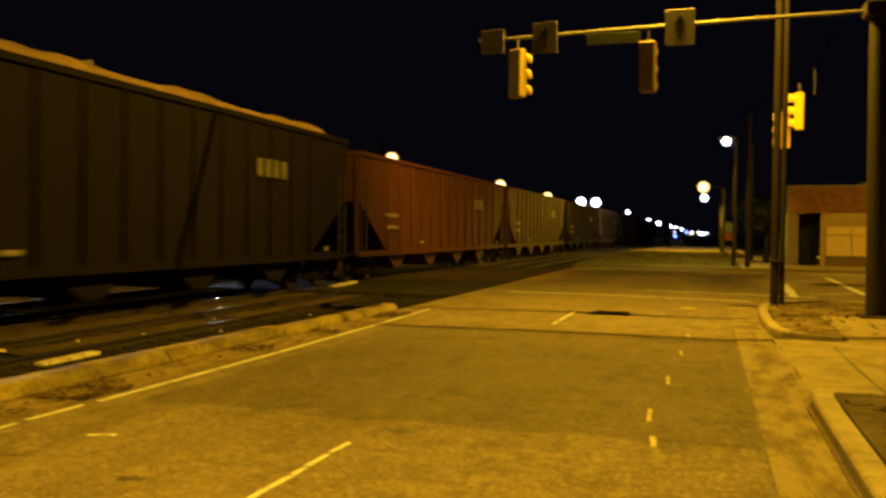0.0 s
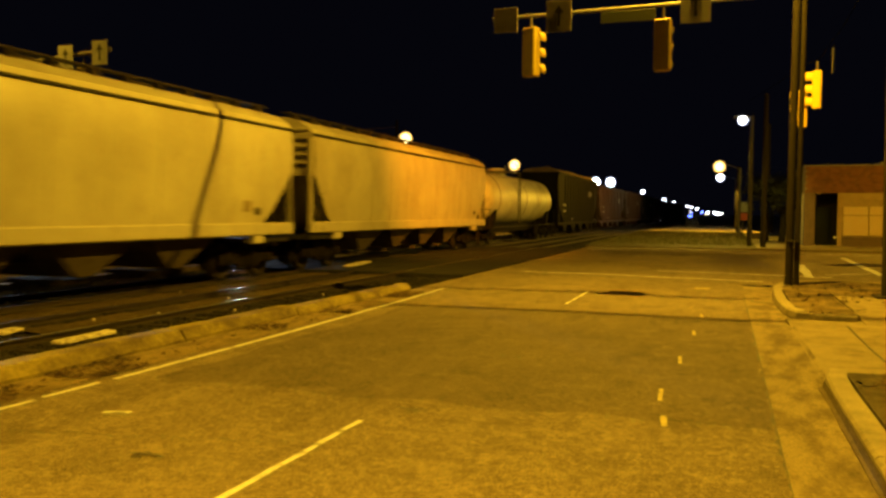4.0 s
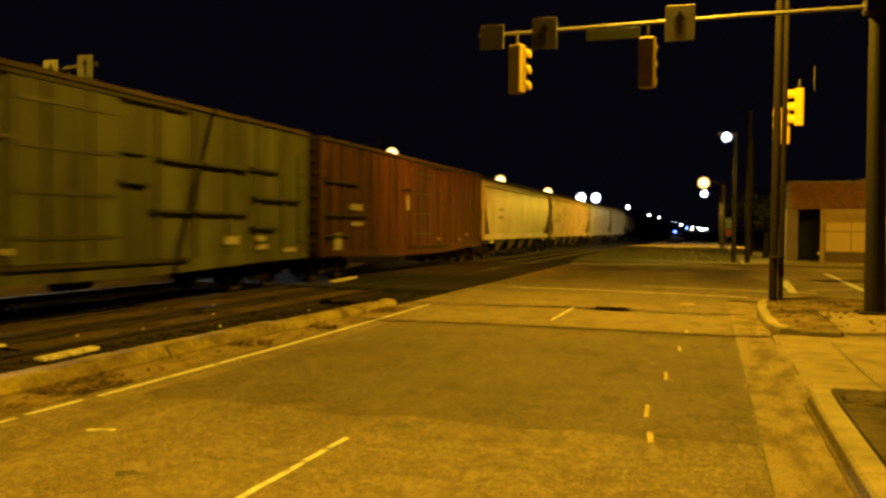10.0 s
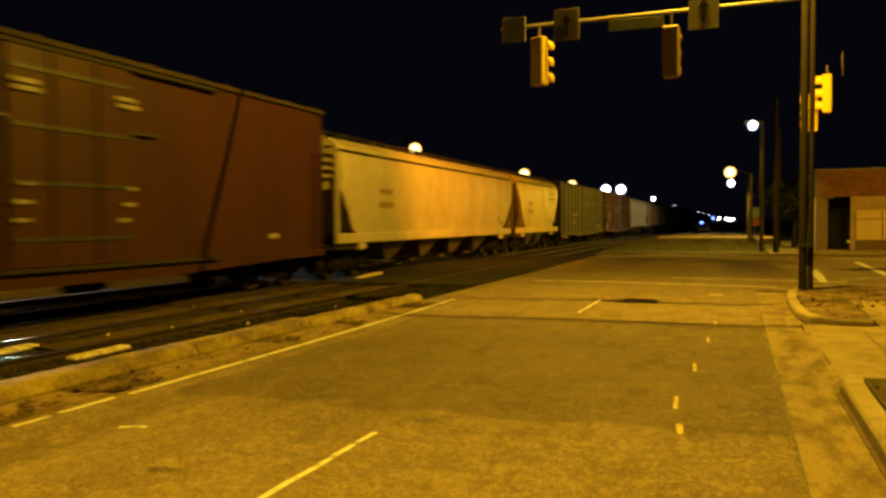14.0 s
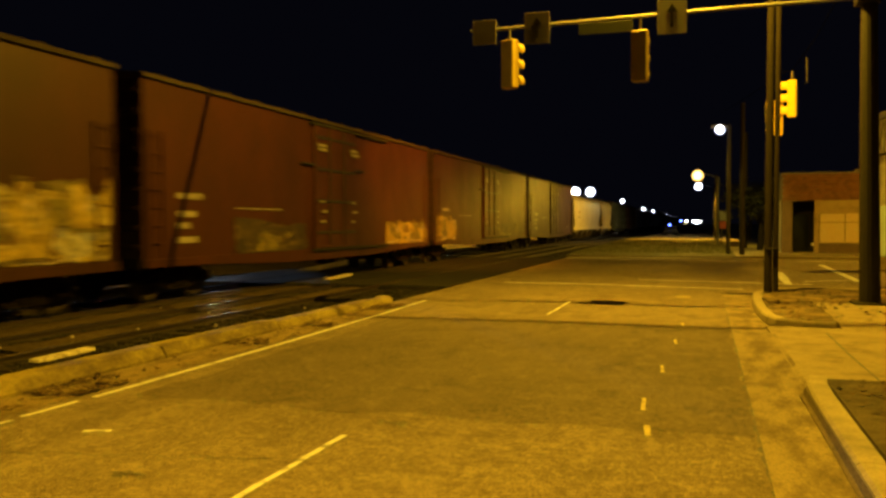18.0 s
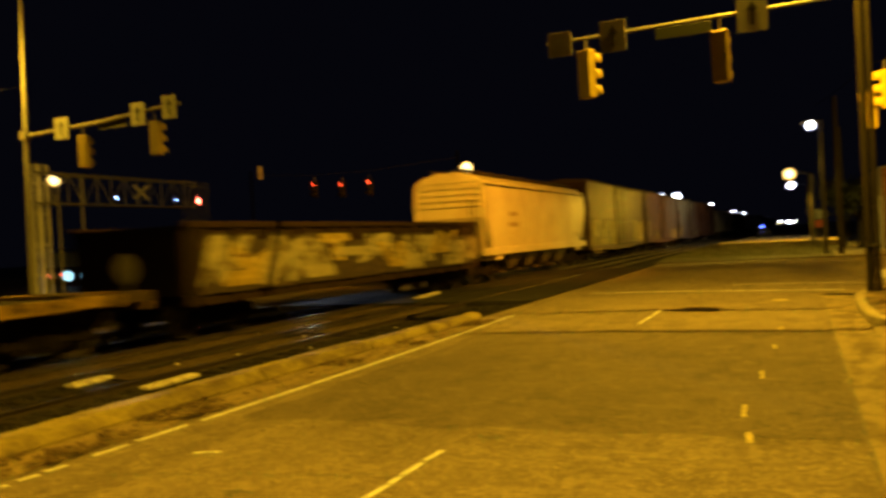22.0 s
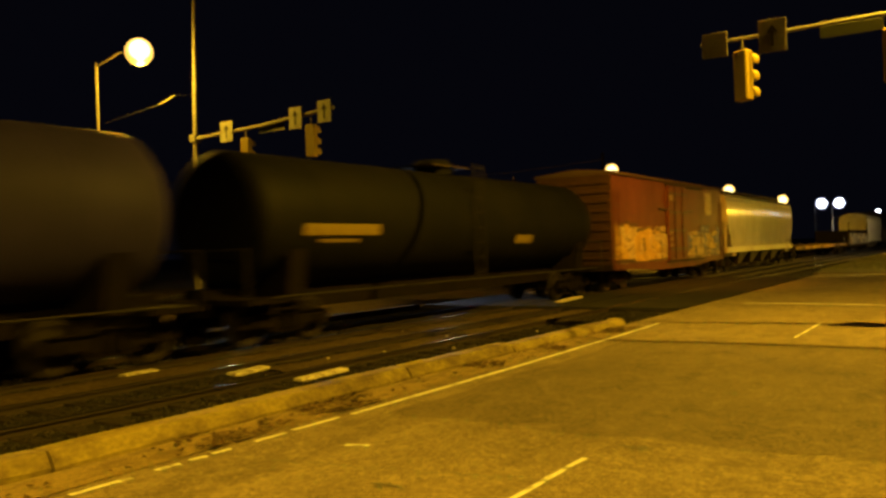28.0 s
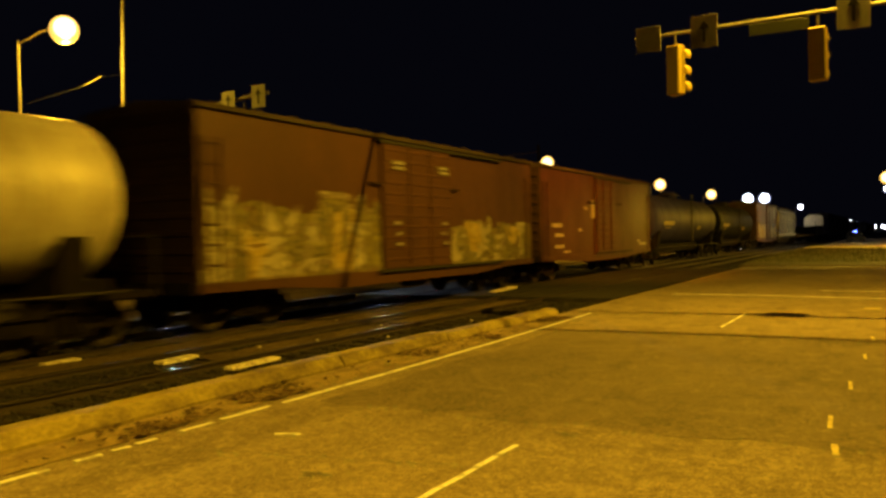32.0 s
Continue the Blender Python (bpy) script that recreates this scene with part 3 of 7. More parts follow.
litter("dead_leaves", 900, 1.25, 4.5, 14.8, 21.5, 0.14, 0.06, DRY_LEAF, "dead brown leaves on the corner bed", 23, "leaves")

# ---- railway bed ----
def bed(x, y):
    over = 1 if 22.0 < y < 41.5 else 0
    r = -0.13 + 0.03 * noise.noise((x * 1.1, y * 0.7, 1.7))
    return -0.05 if over else r


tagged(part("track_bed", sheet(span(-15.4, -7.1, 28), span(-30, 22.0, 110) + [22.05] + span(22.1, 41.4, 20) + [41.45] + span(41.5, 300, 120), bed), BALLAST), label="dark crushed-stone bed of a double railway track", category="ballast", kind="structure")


def stones(name, n, x0, x1, y0, y1, size, seed):
    """Crushed stone as one mesh of small wedges."""
    r = random.Random(seed)
    verts, faces = [], []
    for _ in range(n):
        x, y = r.uniform(x0, x1), r.uniform(y0, y1)
        s, a = size * r.uniform(0.5, 1.3), r.uniform(0, 6.28)
        h = bed(x, y) - 0.3 * s
        b = len(verts)
        for k in range(3):
            verts.append((x + s * math.cos(a + k * 2.1), y + s * math.sin(a + k * 2.1), h))
        for k in range(3):
            verts.append((x + 0.6 * s * math.cos(a + 0.5 + k * 2.1), y + 0.6 * s * math.sin(a + 0.5 + k * 2.1), h + s * r.uniform(0.7, 1.3)))
        faces += [(b + 3, b + 4, b + 5), (b, b + 1, b + 4, b + 3), (b + 1, b + 2, b + 5, b + 4), (b + 2, b, b + 3, b + 5)]
    me = bpy.data.meshes.new(name)
    me.from_pydata(verts, [], faces)
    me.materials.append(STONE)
    return tagged(new(name, me), label="loose grey crushed stone between the rails", category="ballast stones", kind="stuff")


def mud_band(x0, x1, y0, y1, seed):
    """A band of trodden brown mud, with a ragged outline, level with the ties."""
    xs, ys = span(0, 1, 10), span(y0, y1, int((y1 - y0) / 0.35))
    bm = bmesh.new()
    g = []
    for y in ys:
        a, b = x0 + 0.16 * noise.noise((seed, y * 0.8, 0)), x1 + 0.16 * noise.noise((seed, y * 0.8, 5))
        g.append([bm.verts.new((a + (b - a) * u, y, -0.105 + 0.045 * math.sin(math.pi * u) + 0.022 * noise.noise((u * 4, y * 1.7, seed)))) for u in xs])
    for p_, q_ in zip(g, g[1:]):
        for i in range(10):
            bm.faces.new((p_[i], p_[i + 1], q_[i + 1], q_[i]))
    return tagged(part("mud_band", bm, MUD), label="trodden brown mud between the railway tracks", category="mud", kind="structure")


mud_band(-11.85, -10.62, -6, 21.9, 3)
mud_band(-10.12, -9.25, 9.5, 21.9, 7)
for x, y, r_ in ((-9.68, 10.85, 0.035), (-9.30, 12.0, 0.025), (-8.35, 12.9, 0.03), (-9.6, 14.6, 0.03), (-11.2, 15.2, 0.03), (-8.2, 16.1, 0.025)):
    st = part("pale_stone", lathe([(r_ * 0.5, -r_), (r_, -r_ * 0.3), (r_ * 0.8, r_ * 0.5), (r_ * 0.3, r_ * 0.8)], 7), PLATE_W)
    st.location = (x, y, -0.06)
    tagged(st, "small pale stone lying on dark ballast", "stone", "pale stones by the rails")

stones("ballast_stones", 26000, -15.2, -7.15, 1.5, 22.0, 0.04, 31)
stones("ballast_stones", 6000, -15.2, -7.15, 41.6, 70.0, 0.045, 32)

RAILS = ((-8.92, -10.355), (-12.03, -13.465))
for pair in RAILS:
    t_ = root("railway_track", 0, 0, 0, label="steel railway track with worn bright rail heads on wooden ties", category="railway track", kind="structure")
    for x in pair:
        bm = bmesh.new()
        for (a, za, b, zb) in ((-0.035, -0.03, 0.035, -0.004), (-0.010, -0.12, 0.010, -0.03), (-0.07, -0.145, 0.07, -0.12)):
            box(bm, x + a, -30, za, x + b, 300, zb)
        rl = part("rail", bm, [RAIL], t_, "dark rusty steel rail")
        hd = bmesh.new()
        arc = [(x + 0.16 * math.sin(a), -0.160 + 0.162 * math.cos(a)) for a in span(-0.21, 0.21, 12)]
        rows = [[hd.verts.new((u, y, w)) for u, w in arc] for y in span(-30, 300, 30)]
        for p_, q_ in zip(rows, rows[1:]):
            for i in range(12):
                hd.faces.new((p_[i], p_[i + 1], q_[i + 1], q_[i]))
        part("rail_head", hd, RAILHEAD, rl, "polished rail head", smooth=True)
    c = sum(pair) / 2
    first = None
    for k in range(140):
        y = -3 + k * 0.52
        if 21.8 < y < 41.6:
            continue
        if first is None:
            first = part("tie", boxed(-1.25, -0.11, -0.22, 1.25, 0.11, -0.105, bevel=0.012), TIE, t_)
            first.location = (c, y, 0)
        else:
            share(first, c, y, 0.0)

# crossing panels between and beside the rails where the side road passes
panels = root("crossing_panels", label="dark rubber and asphalt panels of a level crossing", category="level crossing", kind="structure")
for x0, x1 in ((-8.85, -6.9), (-10.27, -9.0), (-11.95, -10.44), (-13.38, -12.11), (-15.4, -13.55)):
    first = None
    for k in range(8):
        y = 22.1 + k * 2.42
        if first is None:
            first = part("panel", boxed(x0, 0.01, -0.2, x1, 2.41, 0.004, bevel=0.012), RUBBER, panels)
            first.location = (0, y, 0)
        else:
            share(first, 0, y, 0)
# pale slabs lying by the rails
for x, y, l, w, rz in ((-8.58, 9.45, 0.50, 0.10, -5), (-10.02, 9.3, 0.36, 0.12, -4), (-11.62, 8.4, 0.3, 0.12, -5), (-11.3, 24.6, 0.9, 0.14, 2), (-14.4, 30.0, 3.4, 0.5, 1)):
    s = part("white_slab", boxed(-w, -l, -0.03, w, l, 0.03, bevel=0.015), PLATE_W)
    s.matrix_basis = pose(x, y, -0.08 if y < 22 else 0.03, 2, 0, rz)
    tagged(s, "pale worn slab lying flat beside the rails", "slab", "slabs beside the rails")

# ---- far kerb and verge ----
slab("far_kerb", -15.75, -30, -15.4, 22.0, 0.025, DIRT, label="concrete kerb of the carriageway beyond the tracks")
slab("far_kerb", -15.75, 41.5, -15.4, 300, 0.12, KERB, label="concrete kerb of the carriageway beyond the tracks")
slab("far_pavement", -27.5, -30, -23.4, 22.0, 0.12, FAR_CONCRETE, label="concrete pavement beyond the far carriageway")
slab("far_pavement", -27.5, 41.5, -23.4, 300, 0.12, FAR_CONCRETE, label="concrete pavement beyond the far carriageway")

# ---- near side: gutter, drive, kerbs, pavement ----
gut = sheet(span(0.45, 1.06, 6), span(-30, 21.5, 103), lambda x, y: 0.004 - 0.012 * math.sin((x - 0.45) * 5.2) + 0.055 * max(0.0, (x - 0.55) / 0.5) ** 1.5 * max(0.0, min(1.0, (y - 9.0) * 2, (14.2 - y) * 2)))
for v in gut.verts:
    if v.co.y > 18.5:
        v.co.x += (v.co.x - 0.45) * (v.co.y - 18.5) * 0.45
tagged(part("gutter", gut, GUTTER), label="pale concrete gutter beside the asphalt", category="gutter", kind="structure")
kerb_root = root("near_kerb", label="pale rounded concrete kerb round the planting bed", category="kerb", kind="structure")
NP = [(0.0, -0.25), (0.0, 0.03), (-0.012, 0.115), (-0.035, 0.14), (-0.2, 0.14), (-0.2, -0.25)]
for a, b in ((-30, -12), (-12, -3), (-3, 3.0), (3.0, 6.1)):
    kerb_length("kerb_stone", [(0.98, y) for y in span(a + 0.01, b - 0.01, 3)], NP, KERB, kerb_root)
kerb_length("kerb_stone", [(0.98, 6.11), (0.98, 8.4), (1.0, 9.1), (1.06, 9.5)], NP, KERB, kerb_root)
island = root("corner_kerb", label="pale rounded concrete kerb round the corner bed", category="kerb", kind="structure")
kerb_length("kerb_stone", [(2.05, 14.5), (1.72, 14.5), (1.42, 14.58), (1.17, 14.9), (1.02, 15.6), (0.97, 17.0), (1.0, 18.8), (1.08, 20.2), (1.3, 21.3), (1.8, 22.0), (2.6, 22.3), (4.2, 22.4)], [(o, z) for o, z in NP], KERB, island)
slab("planting_bed", 1.22, -30, 3.2, 9.38, 0.125, DIRT, label="bare earth planting bed behind the kerb")
slab("driveway", 1.0, 9.42, 9.0, 13.75, 0.05, CONCRETE, label="pale worn concrete drive across the pavement")
slab("sidewalk", 3.2, -30, 9.0, 9.42, 0.13, CONCRETE, label="pale worn concrete pavement")
tagged(part("corner_bed", prism([(1.3, 14.85), (1.5, 14.7), (2.1, 14.65), (2.1, 18.2), (6, 18.2), (9, 18.2), (9, 22.1), (2.6, 22.05), (1.6, 21.4), (1.25, 20.0), (1.2, 16.5)], "z", -0.25, 0.13), CORNER_EARTH), label="bare earth and grass of the street corner", category="earth bed", kind="structure")
tagged(part("corner_path", prism([(14.2, -0.2), (14.2, 0.054), (15.6, 0.138), (18.2, 0.138), (18.2, -0.2)], "x", 2.12, 6.0), CONCRETE), label="pale concrete path across the street corner", category="pavement", kind="structure")
slab("corner_pavement", 1.0, 13.75, 9.0, 14.66, 0.052, CONCRETE, label="pale concrete edge of the drive")
slab("side_lot", 9.0, -30, 60, 22.2, -0.01, ASPHALT, label="dark asphalt lot beside the street")
for pts in ([(1.82, 9.5, 0.012), (1.8, 11.5, 0.015), (1.82, 13.9, 0.012)], [(1.0, 11.6, 0.01), (5, 11.7, 0.01)]):
    bm = bmesh.new()
    rows = [[bm.verts.new((x - w, y - w, 0.054)), bm.verts.new((x + w, y + w, 0.054))] for x, y, w in pts]
    for a, b in zip(rows, rows[1:]):
        bm.faces.new((a[0], b[0], b[1], a[1]))
    tagged(part("joint", bm, SEAM), label="dark joint in the concrete drive", category="joint", kind="structure")

for y0, y1 in ((-2.0, 4.4), (4.41, 9.0)):
    bm = bmesh.new()
    rows = []
    for y in span(y0, y1, 40):
        foot = 0.025 + 0.03 * max(0, noise.noise((y * 1.4, 2.0, 0)))
        high = 0.098 + 0.016 * noise.noise((y * 2.2, 6.0, 0))
        rows.append([bm.verts.new(p) for p in ((0.972 - foot, y, 0.018), (0.972, y, 0.03), (0.979, y, 0.5 * high + 0.02), (0.986, y, high))])
    for p_, q_ in zip(rows, rows[1:]):
        for k in range(3):
            bm.faces.new((p_[k], p_[k + 1], q_[k + 1], q_[k]))
    tagged(part("kerb_dirt", bm, WASHED_DIRT), label="dark dirt washed against the kerb", category="dirt", kind="structure")
for y in (3.1, 9.45, 13.9, 19.2):
    pts = [(x, y + 0.02 * noise.noise((x * 5, y, 0)), rnd.uniform(0.005, 0.012)) for x in span(0.47, 1.0, 8)]
    bm = bmesh.new()
    rows = [[bm.verts.new((x, yy - w, 0.026)), bm.verts.new((x, yy + w, 0.026))] for x, yy, w in pts]
    for p_, q_ in zip(rows, rows[1:]):
        bm.faces.new((p_[0], q_[0], q_[1], p_[1]))
    tagged(part("gutter_joint", bm, SEAM), label="dark open joint across the concrete gutter", category="joint", kind="structure")

# ---- beyond the side road ----
tagged(part("lawn", sheet(span(-7.0, 1.6, 18), span(44.5, 74, 40), lambda x, y: -0.02 + 0.13 * min(1, (y - 44.5) / 1.5) + 0.006 * (y - 44.5) + 0.02 * noise.noise((x * 0.8, y * 0.5, 0))), GRASS_SOIL), label="thin green lawn beyond the side road", category="lawn", kind="structure")
slab("far_kerb", -7.0, 44.2, 30, 44.5, 0.05, WASHED_DIRT, label="low concrete kerb along the side road")
slab("drive", -7.0, 74, 3.0, 86, 0.25, CONCRETE, label="pale concrete drive lit by a street lamp")
road_surface("road_onward", span(-7.0, 3.0, 8), span(86, 900, 60), ASPHALT, 0.1, "dark road that runs on to the horizon")
slab("building_yard", 1.6, 44.5, 40, 60, 0.06, CONCRETE, label="worn concrete yard before the brick building")


def grass(n, x0, x1, y0, y1, seed, h=0.1):
    r = random.Random(seed)
    verts, faces = [], []
    for _ in range(n):
        x, y = r.uniform(x0, x1), r.uniform(y0, y1)
        z = 0.1 + 0.006 * (y - 44.5)
        a, s, t = r.uniform(0, 6.28), r.uniform(0.02, 0.05), h * r.uniform(0.5, 1.4)
        b = len(verts)
        c, d = math.cos(a), math.sin(a)
        verts += [(x - s * c, y - s * d, z - 0.03), (x + s * c, y + s * d, z - 0.03), (x + r.uniform(-.06, .06), y + r.uniform(-.06, .06), z + t)]
        faces.append((b, b + 1, b + 2))
    me = bpy.data.meshes.new("grass")
    me.from_pydata(verts, [], faces)
    me.materials.append(BLADE)
    return tagged(new("grass", me), label="short thin grass on the lawn", category="grass", kind="stuff")


grass(9000, -6.9, 1.5, 45.8, 73.5, 41)

# ---- the freight train: wagons, each built about its middle at rail height, +x towards the near road ----
def wagon_paint(name, base, dirt=(0.09, 0.06, 0.035), amount=0.55, rough=0.5, spec=None, streak=0.35):
    """Old wagon paint: broad fading, dirt blotches and run-off streaks, placed differently on each wagon."""
    m, nt, bsdf = nodes_of(name)
    n, l = nt.nodes, nt.links
    co, info = n.new("ShaderNodeTexCoord"), n.new("ShaderNodeObjectInfo")
    off = n.new("ShaderNodeVectorMath")
    off.operation = "SCALE"
    off.inputs[0].default_value = (3.0, 61.0, 17.0)
    l.new(info.outputs["Random"], off.inputs["Scale"])
    add = n.new("ShaderNodeVectorMath")
    l.new(co.outputs["Object"], add.inputs[0])
    l.new(off.outputs[0], add.inputs[1])

    def layer(scale, stretch, lo, hi, amount_, detail=5):
        mp = n.new("ShaderNodeMapping")
        mp.inputs["Scale"].default_value = stretch
        l.new(add.outputs[0], mp.inputs[0])
        t = n.new("ShaderNodeTexNoise")
        t.inputs["Scale"].default_value, t.inputs["Detail"].default_value, t.inputs["Roughness"].default_value = scale, detail, 0.62
        l.new(mp.outputs[0], t.inputs[0])
        rg = n.new("ShaderNodeMapRange")
        rg.inputs[1].default_value, rg.inputs[2].default_value, rg.inputs[4].default_value = lo, hi, amount_
        l.new(t.outputs[0], rg.inputs[0])
        return rg.outputs[0], t.outputs[0]

    def over(prev, color, fac):
        mx = n.new("ShaderNodeMix")
        mx.data_type = "RGBA"
        l.new(fac, mx.inputs[0])
        if isinstance(prev, tuple):
            mx.inputs[6].default_value = (*prev, 1)
        else:
            l.new(prev, mx.inputs[6])
        mx.inputs[7].default_value = (*color, 1)
        return mx.outputs[2]

    mid = tuple(0.5 * (a + b) for a, b in zip(base, dirt))
    pale = tuple(min(0.8, v * 1.22) for v in base)
    blot, raw = layer(0.9, (1, 0.7, 0.45), 0.44, 0.74, amount)
    c = over(base, pale, layer(0.55, (1, 1, 1), 0.48, 0.66, 0.6)[0])
    c = over(c, dirt, blot)
    c = over(c, mid, layer(2.2, (1, 1.3, 0.12), 0.50, 0.70, streak)[0])
    c = over(c, dirt, layer(6.0, (1, 1.0, 0.35), 0.58, 0.72, amount * 0.8)[0])
    c = over(c, pale, layer(9.0, (1, 1, 0.8), 0.58, 0.70, 0.35, 3)[0])
    l.new(c, bsdf.inputs["Base Color"])
    bsdf.inputs["Specular IOR Level"].default_value = spec if spec is not None else (0.45 if max(base) > 0.2 else 0.12)
    rr = n.new("ShaderNodeMapRange")
    rr.inputs[3].default_value, rr.inputs[4].default_value = max(0.05, rough - 0.12), min(1.0, rough + 0.12)
    l.new(raw, rr.inputs[0])
    l.new(rr.outputs[0], bsdf.inputs["Roughness"])
    bp = n.new("ShaderNodeBump")
    bp.inputs["Strength"].default_value, bp.inputs["Distance"].default_value = 0.05, 0.05
    l.new(layer(1.1, (1, 1, 1.6), 0.3, 0.7, 1.0, 2)[0], bp.inputs["Height"])
    l.new(bp.outputs[0], bsdf.inputs["Normal"])
    return m


CREAM = wagon_paint("wagon_cream", (0.325, 0.292, 0.225), (0.15, 0.115, 0.07), 0.55)
CREAM2 = wagon_paint("wagon_pale_grey", (0.365, 0.335, 0.275), (0.19, 0.15, 0.10), 0.5, 0.17, 0.6)
TAN = surf("wagon_weathered_tan", (0.33, 0.245, 0.12), 0.6, grain=(18, 0.1), stain=(1.3, 0.8, (0.14, 0.08, 0.035)), bump=0.03, stretch=(1, 0.5, 1.1), stops=(0.46, 0.72))
WHITE = wagon_paint("wagon_white", (0.35, 0.325, 0.265), (0.15, 0.11, 0.065), 0.5)
YELLOW = wagon_paint("wagon_yellow", (0.43, 0.30, 0.035), (0.13, 0.085, 0.03), 0.5)
RIBBED = surf("wagon_rusty_ribbed", (0.050, 0.0205, 0.0070), 0.6, grain=(14, 0.15), stain=(1.2, 1.0, (0.014, 0.0085, 0.0048)), bump=0.03, stretch=(1, 1.5, 0.16), stops=(0.40, 0.64), spec=0.15)
BROWN = wagon_paint("wagon_brown", (0.035, 0.0128, 0.0056), (0.016, 0.0078, 0.0042), 0.75, streak=0.75)
RED = wagon_paint("wagon_red_oxide", (0.056, 0.0195, 0.0092), (0.028, 0.013, 0.007), 0.75, streak=0.75)
MAROON = wagon_paint("wagon_maroon", (0.037, 0.0122, 0.0055), (0.019, 0.0082, 0.0045), 0.75, streak=0.75)
OLIVE = surf("wagon_olive", (0.050, 0.053, 0.024), 0.7, grain=(16, 0.12), stain=(1.1, 1.0, (0.019, 0.018, 0.010)), bump=0.03, stretch=(1, 1.6, 0.22), stops=(0.40, 0.66), spec=0.15)
COALDARK = wagon_paint("wagon_coal_black", (0.0056, 0.0046, 0.0036), (0.0085, 0.0062, 0.0044), 0.7, 0.8, 0.06)
COALRED = wagon_paint("wagon_coal_red", (0.030, 0.012, 0.007), (0.02, 0.01, 0.007), 0.7, 0.7)
COALORANGE = wagon_paint("wagon_coal_rust", (0.045, 0.021, 0.009), (0.03, 0.015, 0.008), 0.7, 0.7)
TANKDARK = wagon_paint("tank_black", (0.006, 0.006, 0.006), (0.012, 0.011, 0.010), 0.6, 0.6, 0.05)
TANKGREY = wagon_paint("tank_grey", (0.027, 0.0235, 0.085), (0.015, 0.0130, 0.035), 0.6, 0.6, 0.06)
TTX = surf("flat_wagon_yellow", (0.24, 0.148, 0.020), 0.7, grain=(14, 0.2), stain=(0.9, 0.96, (0.022, 0.014, 0.008)), bump=0.05, stretch=(1, 0.6, 1), stops=(0.45, 0.54), spec=0.15)
OXIDE = wagon_paint("wagon_bright_oxide", (0.050, 0.023, 0.010), (0.032, 0.0155, 0.0075), 0.7, streak=0.75)
OXIDE_RED = wagon_paint("wagon_orange_red", (0.035, 0.0128, 0.0060), (0.020, 0.0090, 0.0050), 0.75, streak=0.75)
ROOFM = wagon_paint("wagon_roof_metal", (0.030, 0.022, 0.015), (0.014, 0.010, 0.007), 0.8, 0.85)
TANKWHITE = wagon_paint("tank_dirty_white", (0.385, 0.35, 0.275), (0.12, 0.085, 0.045), 0.75)
STRAP = surf("tank_yellow_band", (0.20, 0.145, 0.02), 0.5, grain=(20, 0.08), stain=(3, 0.4, None), bump=0.0)
MARK = surf("stencil_pale", (0.21, 0.195, 0.16), 0.6, grain=(14, 0.4), stain=(5, 0.9, (0.06, 0.045, 0.03)), bump=0.0)
MARKR = surf("stencil_faint", (0.09, 0.083, 0.07), 0.6, grain=(14, 0.4), stain=(5, 0.9, (0.02, 0.017, 0.014)), bump=0.0)
MARKD = surf("stencil_dark", (0.34, 0.295, 0.21), 0.6, grain=(20, 0.1), stain=(4, 0.5, (0.26, 0.215, 0.145)), bump=0.0)
def spray(name, colours, scale=1.7, seed=0.0):
    """Layers of spray paint: twisted patches of several colours with worn speckle."""
    m, nt, bsdf = nodes_of(name)
    n, l = nt.nodes, nt.links
    co = n.new("ShaderNodeTexCoord")
    mp = n.new("ShaderNodeMapping")
    mp.inputs["Location"].default_value = (seed, seed * 2.3, seed * 0.7)
    mp.inputs["Scale"].default_value = (0.2, 1.0, 1.25)
    l.new(co.outputs["Object"], mp.inputs[0])
    t = n.new("ShaderNodeTexNoise")
    t.inputs["Scale"].default_value, t.inputs["Detail"].default_value, t.inputs["Distortion"].default_value = scale, 3, 1.6
    l.new(mp.outputs[0], t.inputs[0])
    ramp = n.new("ShaderNodeValToRGB")
    cr = ramp.color_ramp
    k = len(colours)
    cr.interpolation = "CONSTANT"
    cr.elements[0].position, cr.elements[0].color = 0.36, (*colours[0], 1)
    cr.elements[1].position, cr.elements[1].color = 0.62, (*colours[-1], 1)
    for i in range(1, k - 1):
        e = cr.elements.new(0.36 + 0.26 * i / (k - 1))
        e.color = (*colours[i], 1)
    l.new(t.outputs[0], ramp.inputs[0])
    f = n.new("ShaderNodeTexNoise")
    f.inputs["Scale"].default_value, f.inputs["Detail"].default_value = 7, 5
    l.new(mp.outputs[0], f.inputs[0])
    rg = n.new("ShaderNodeMapRange")
    rg.inputs[1].default_value, rg.inputs[2].default_value = 0.35, 0.65
    rg.inputs[3].default_value, rg.inputs[4].default_value = 0.62, 1.12
    l.new(f.outputs[0], rg.inputs[0])
    mul = n.new("ShaderNodeMix")
    mul.data_type, mul.blend_type = "RGBA", "MULTIPLY"
    mul.inputs[0].default_value = 1.0
    l.new(ramp.outputs[0], mul.inputs[6])
    l.new(rg.outputs[0], mul.inputs[7])
    l.new(mul.outputs[2], bsdf.inputs["Base Color"])
    bsdf.inputs["Roughness"].default_value = 0.6
    bsdf.inputs["Specular IOR Level"].default_value = 0.2
    return m


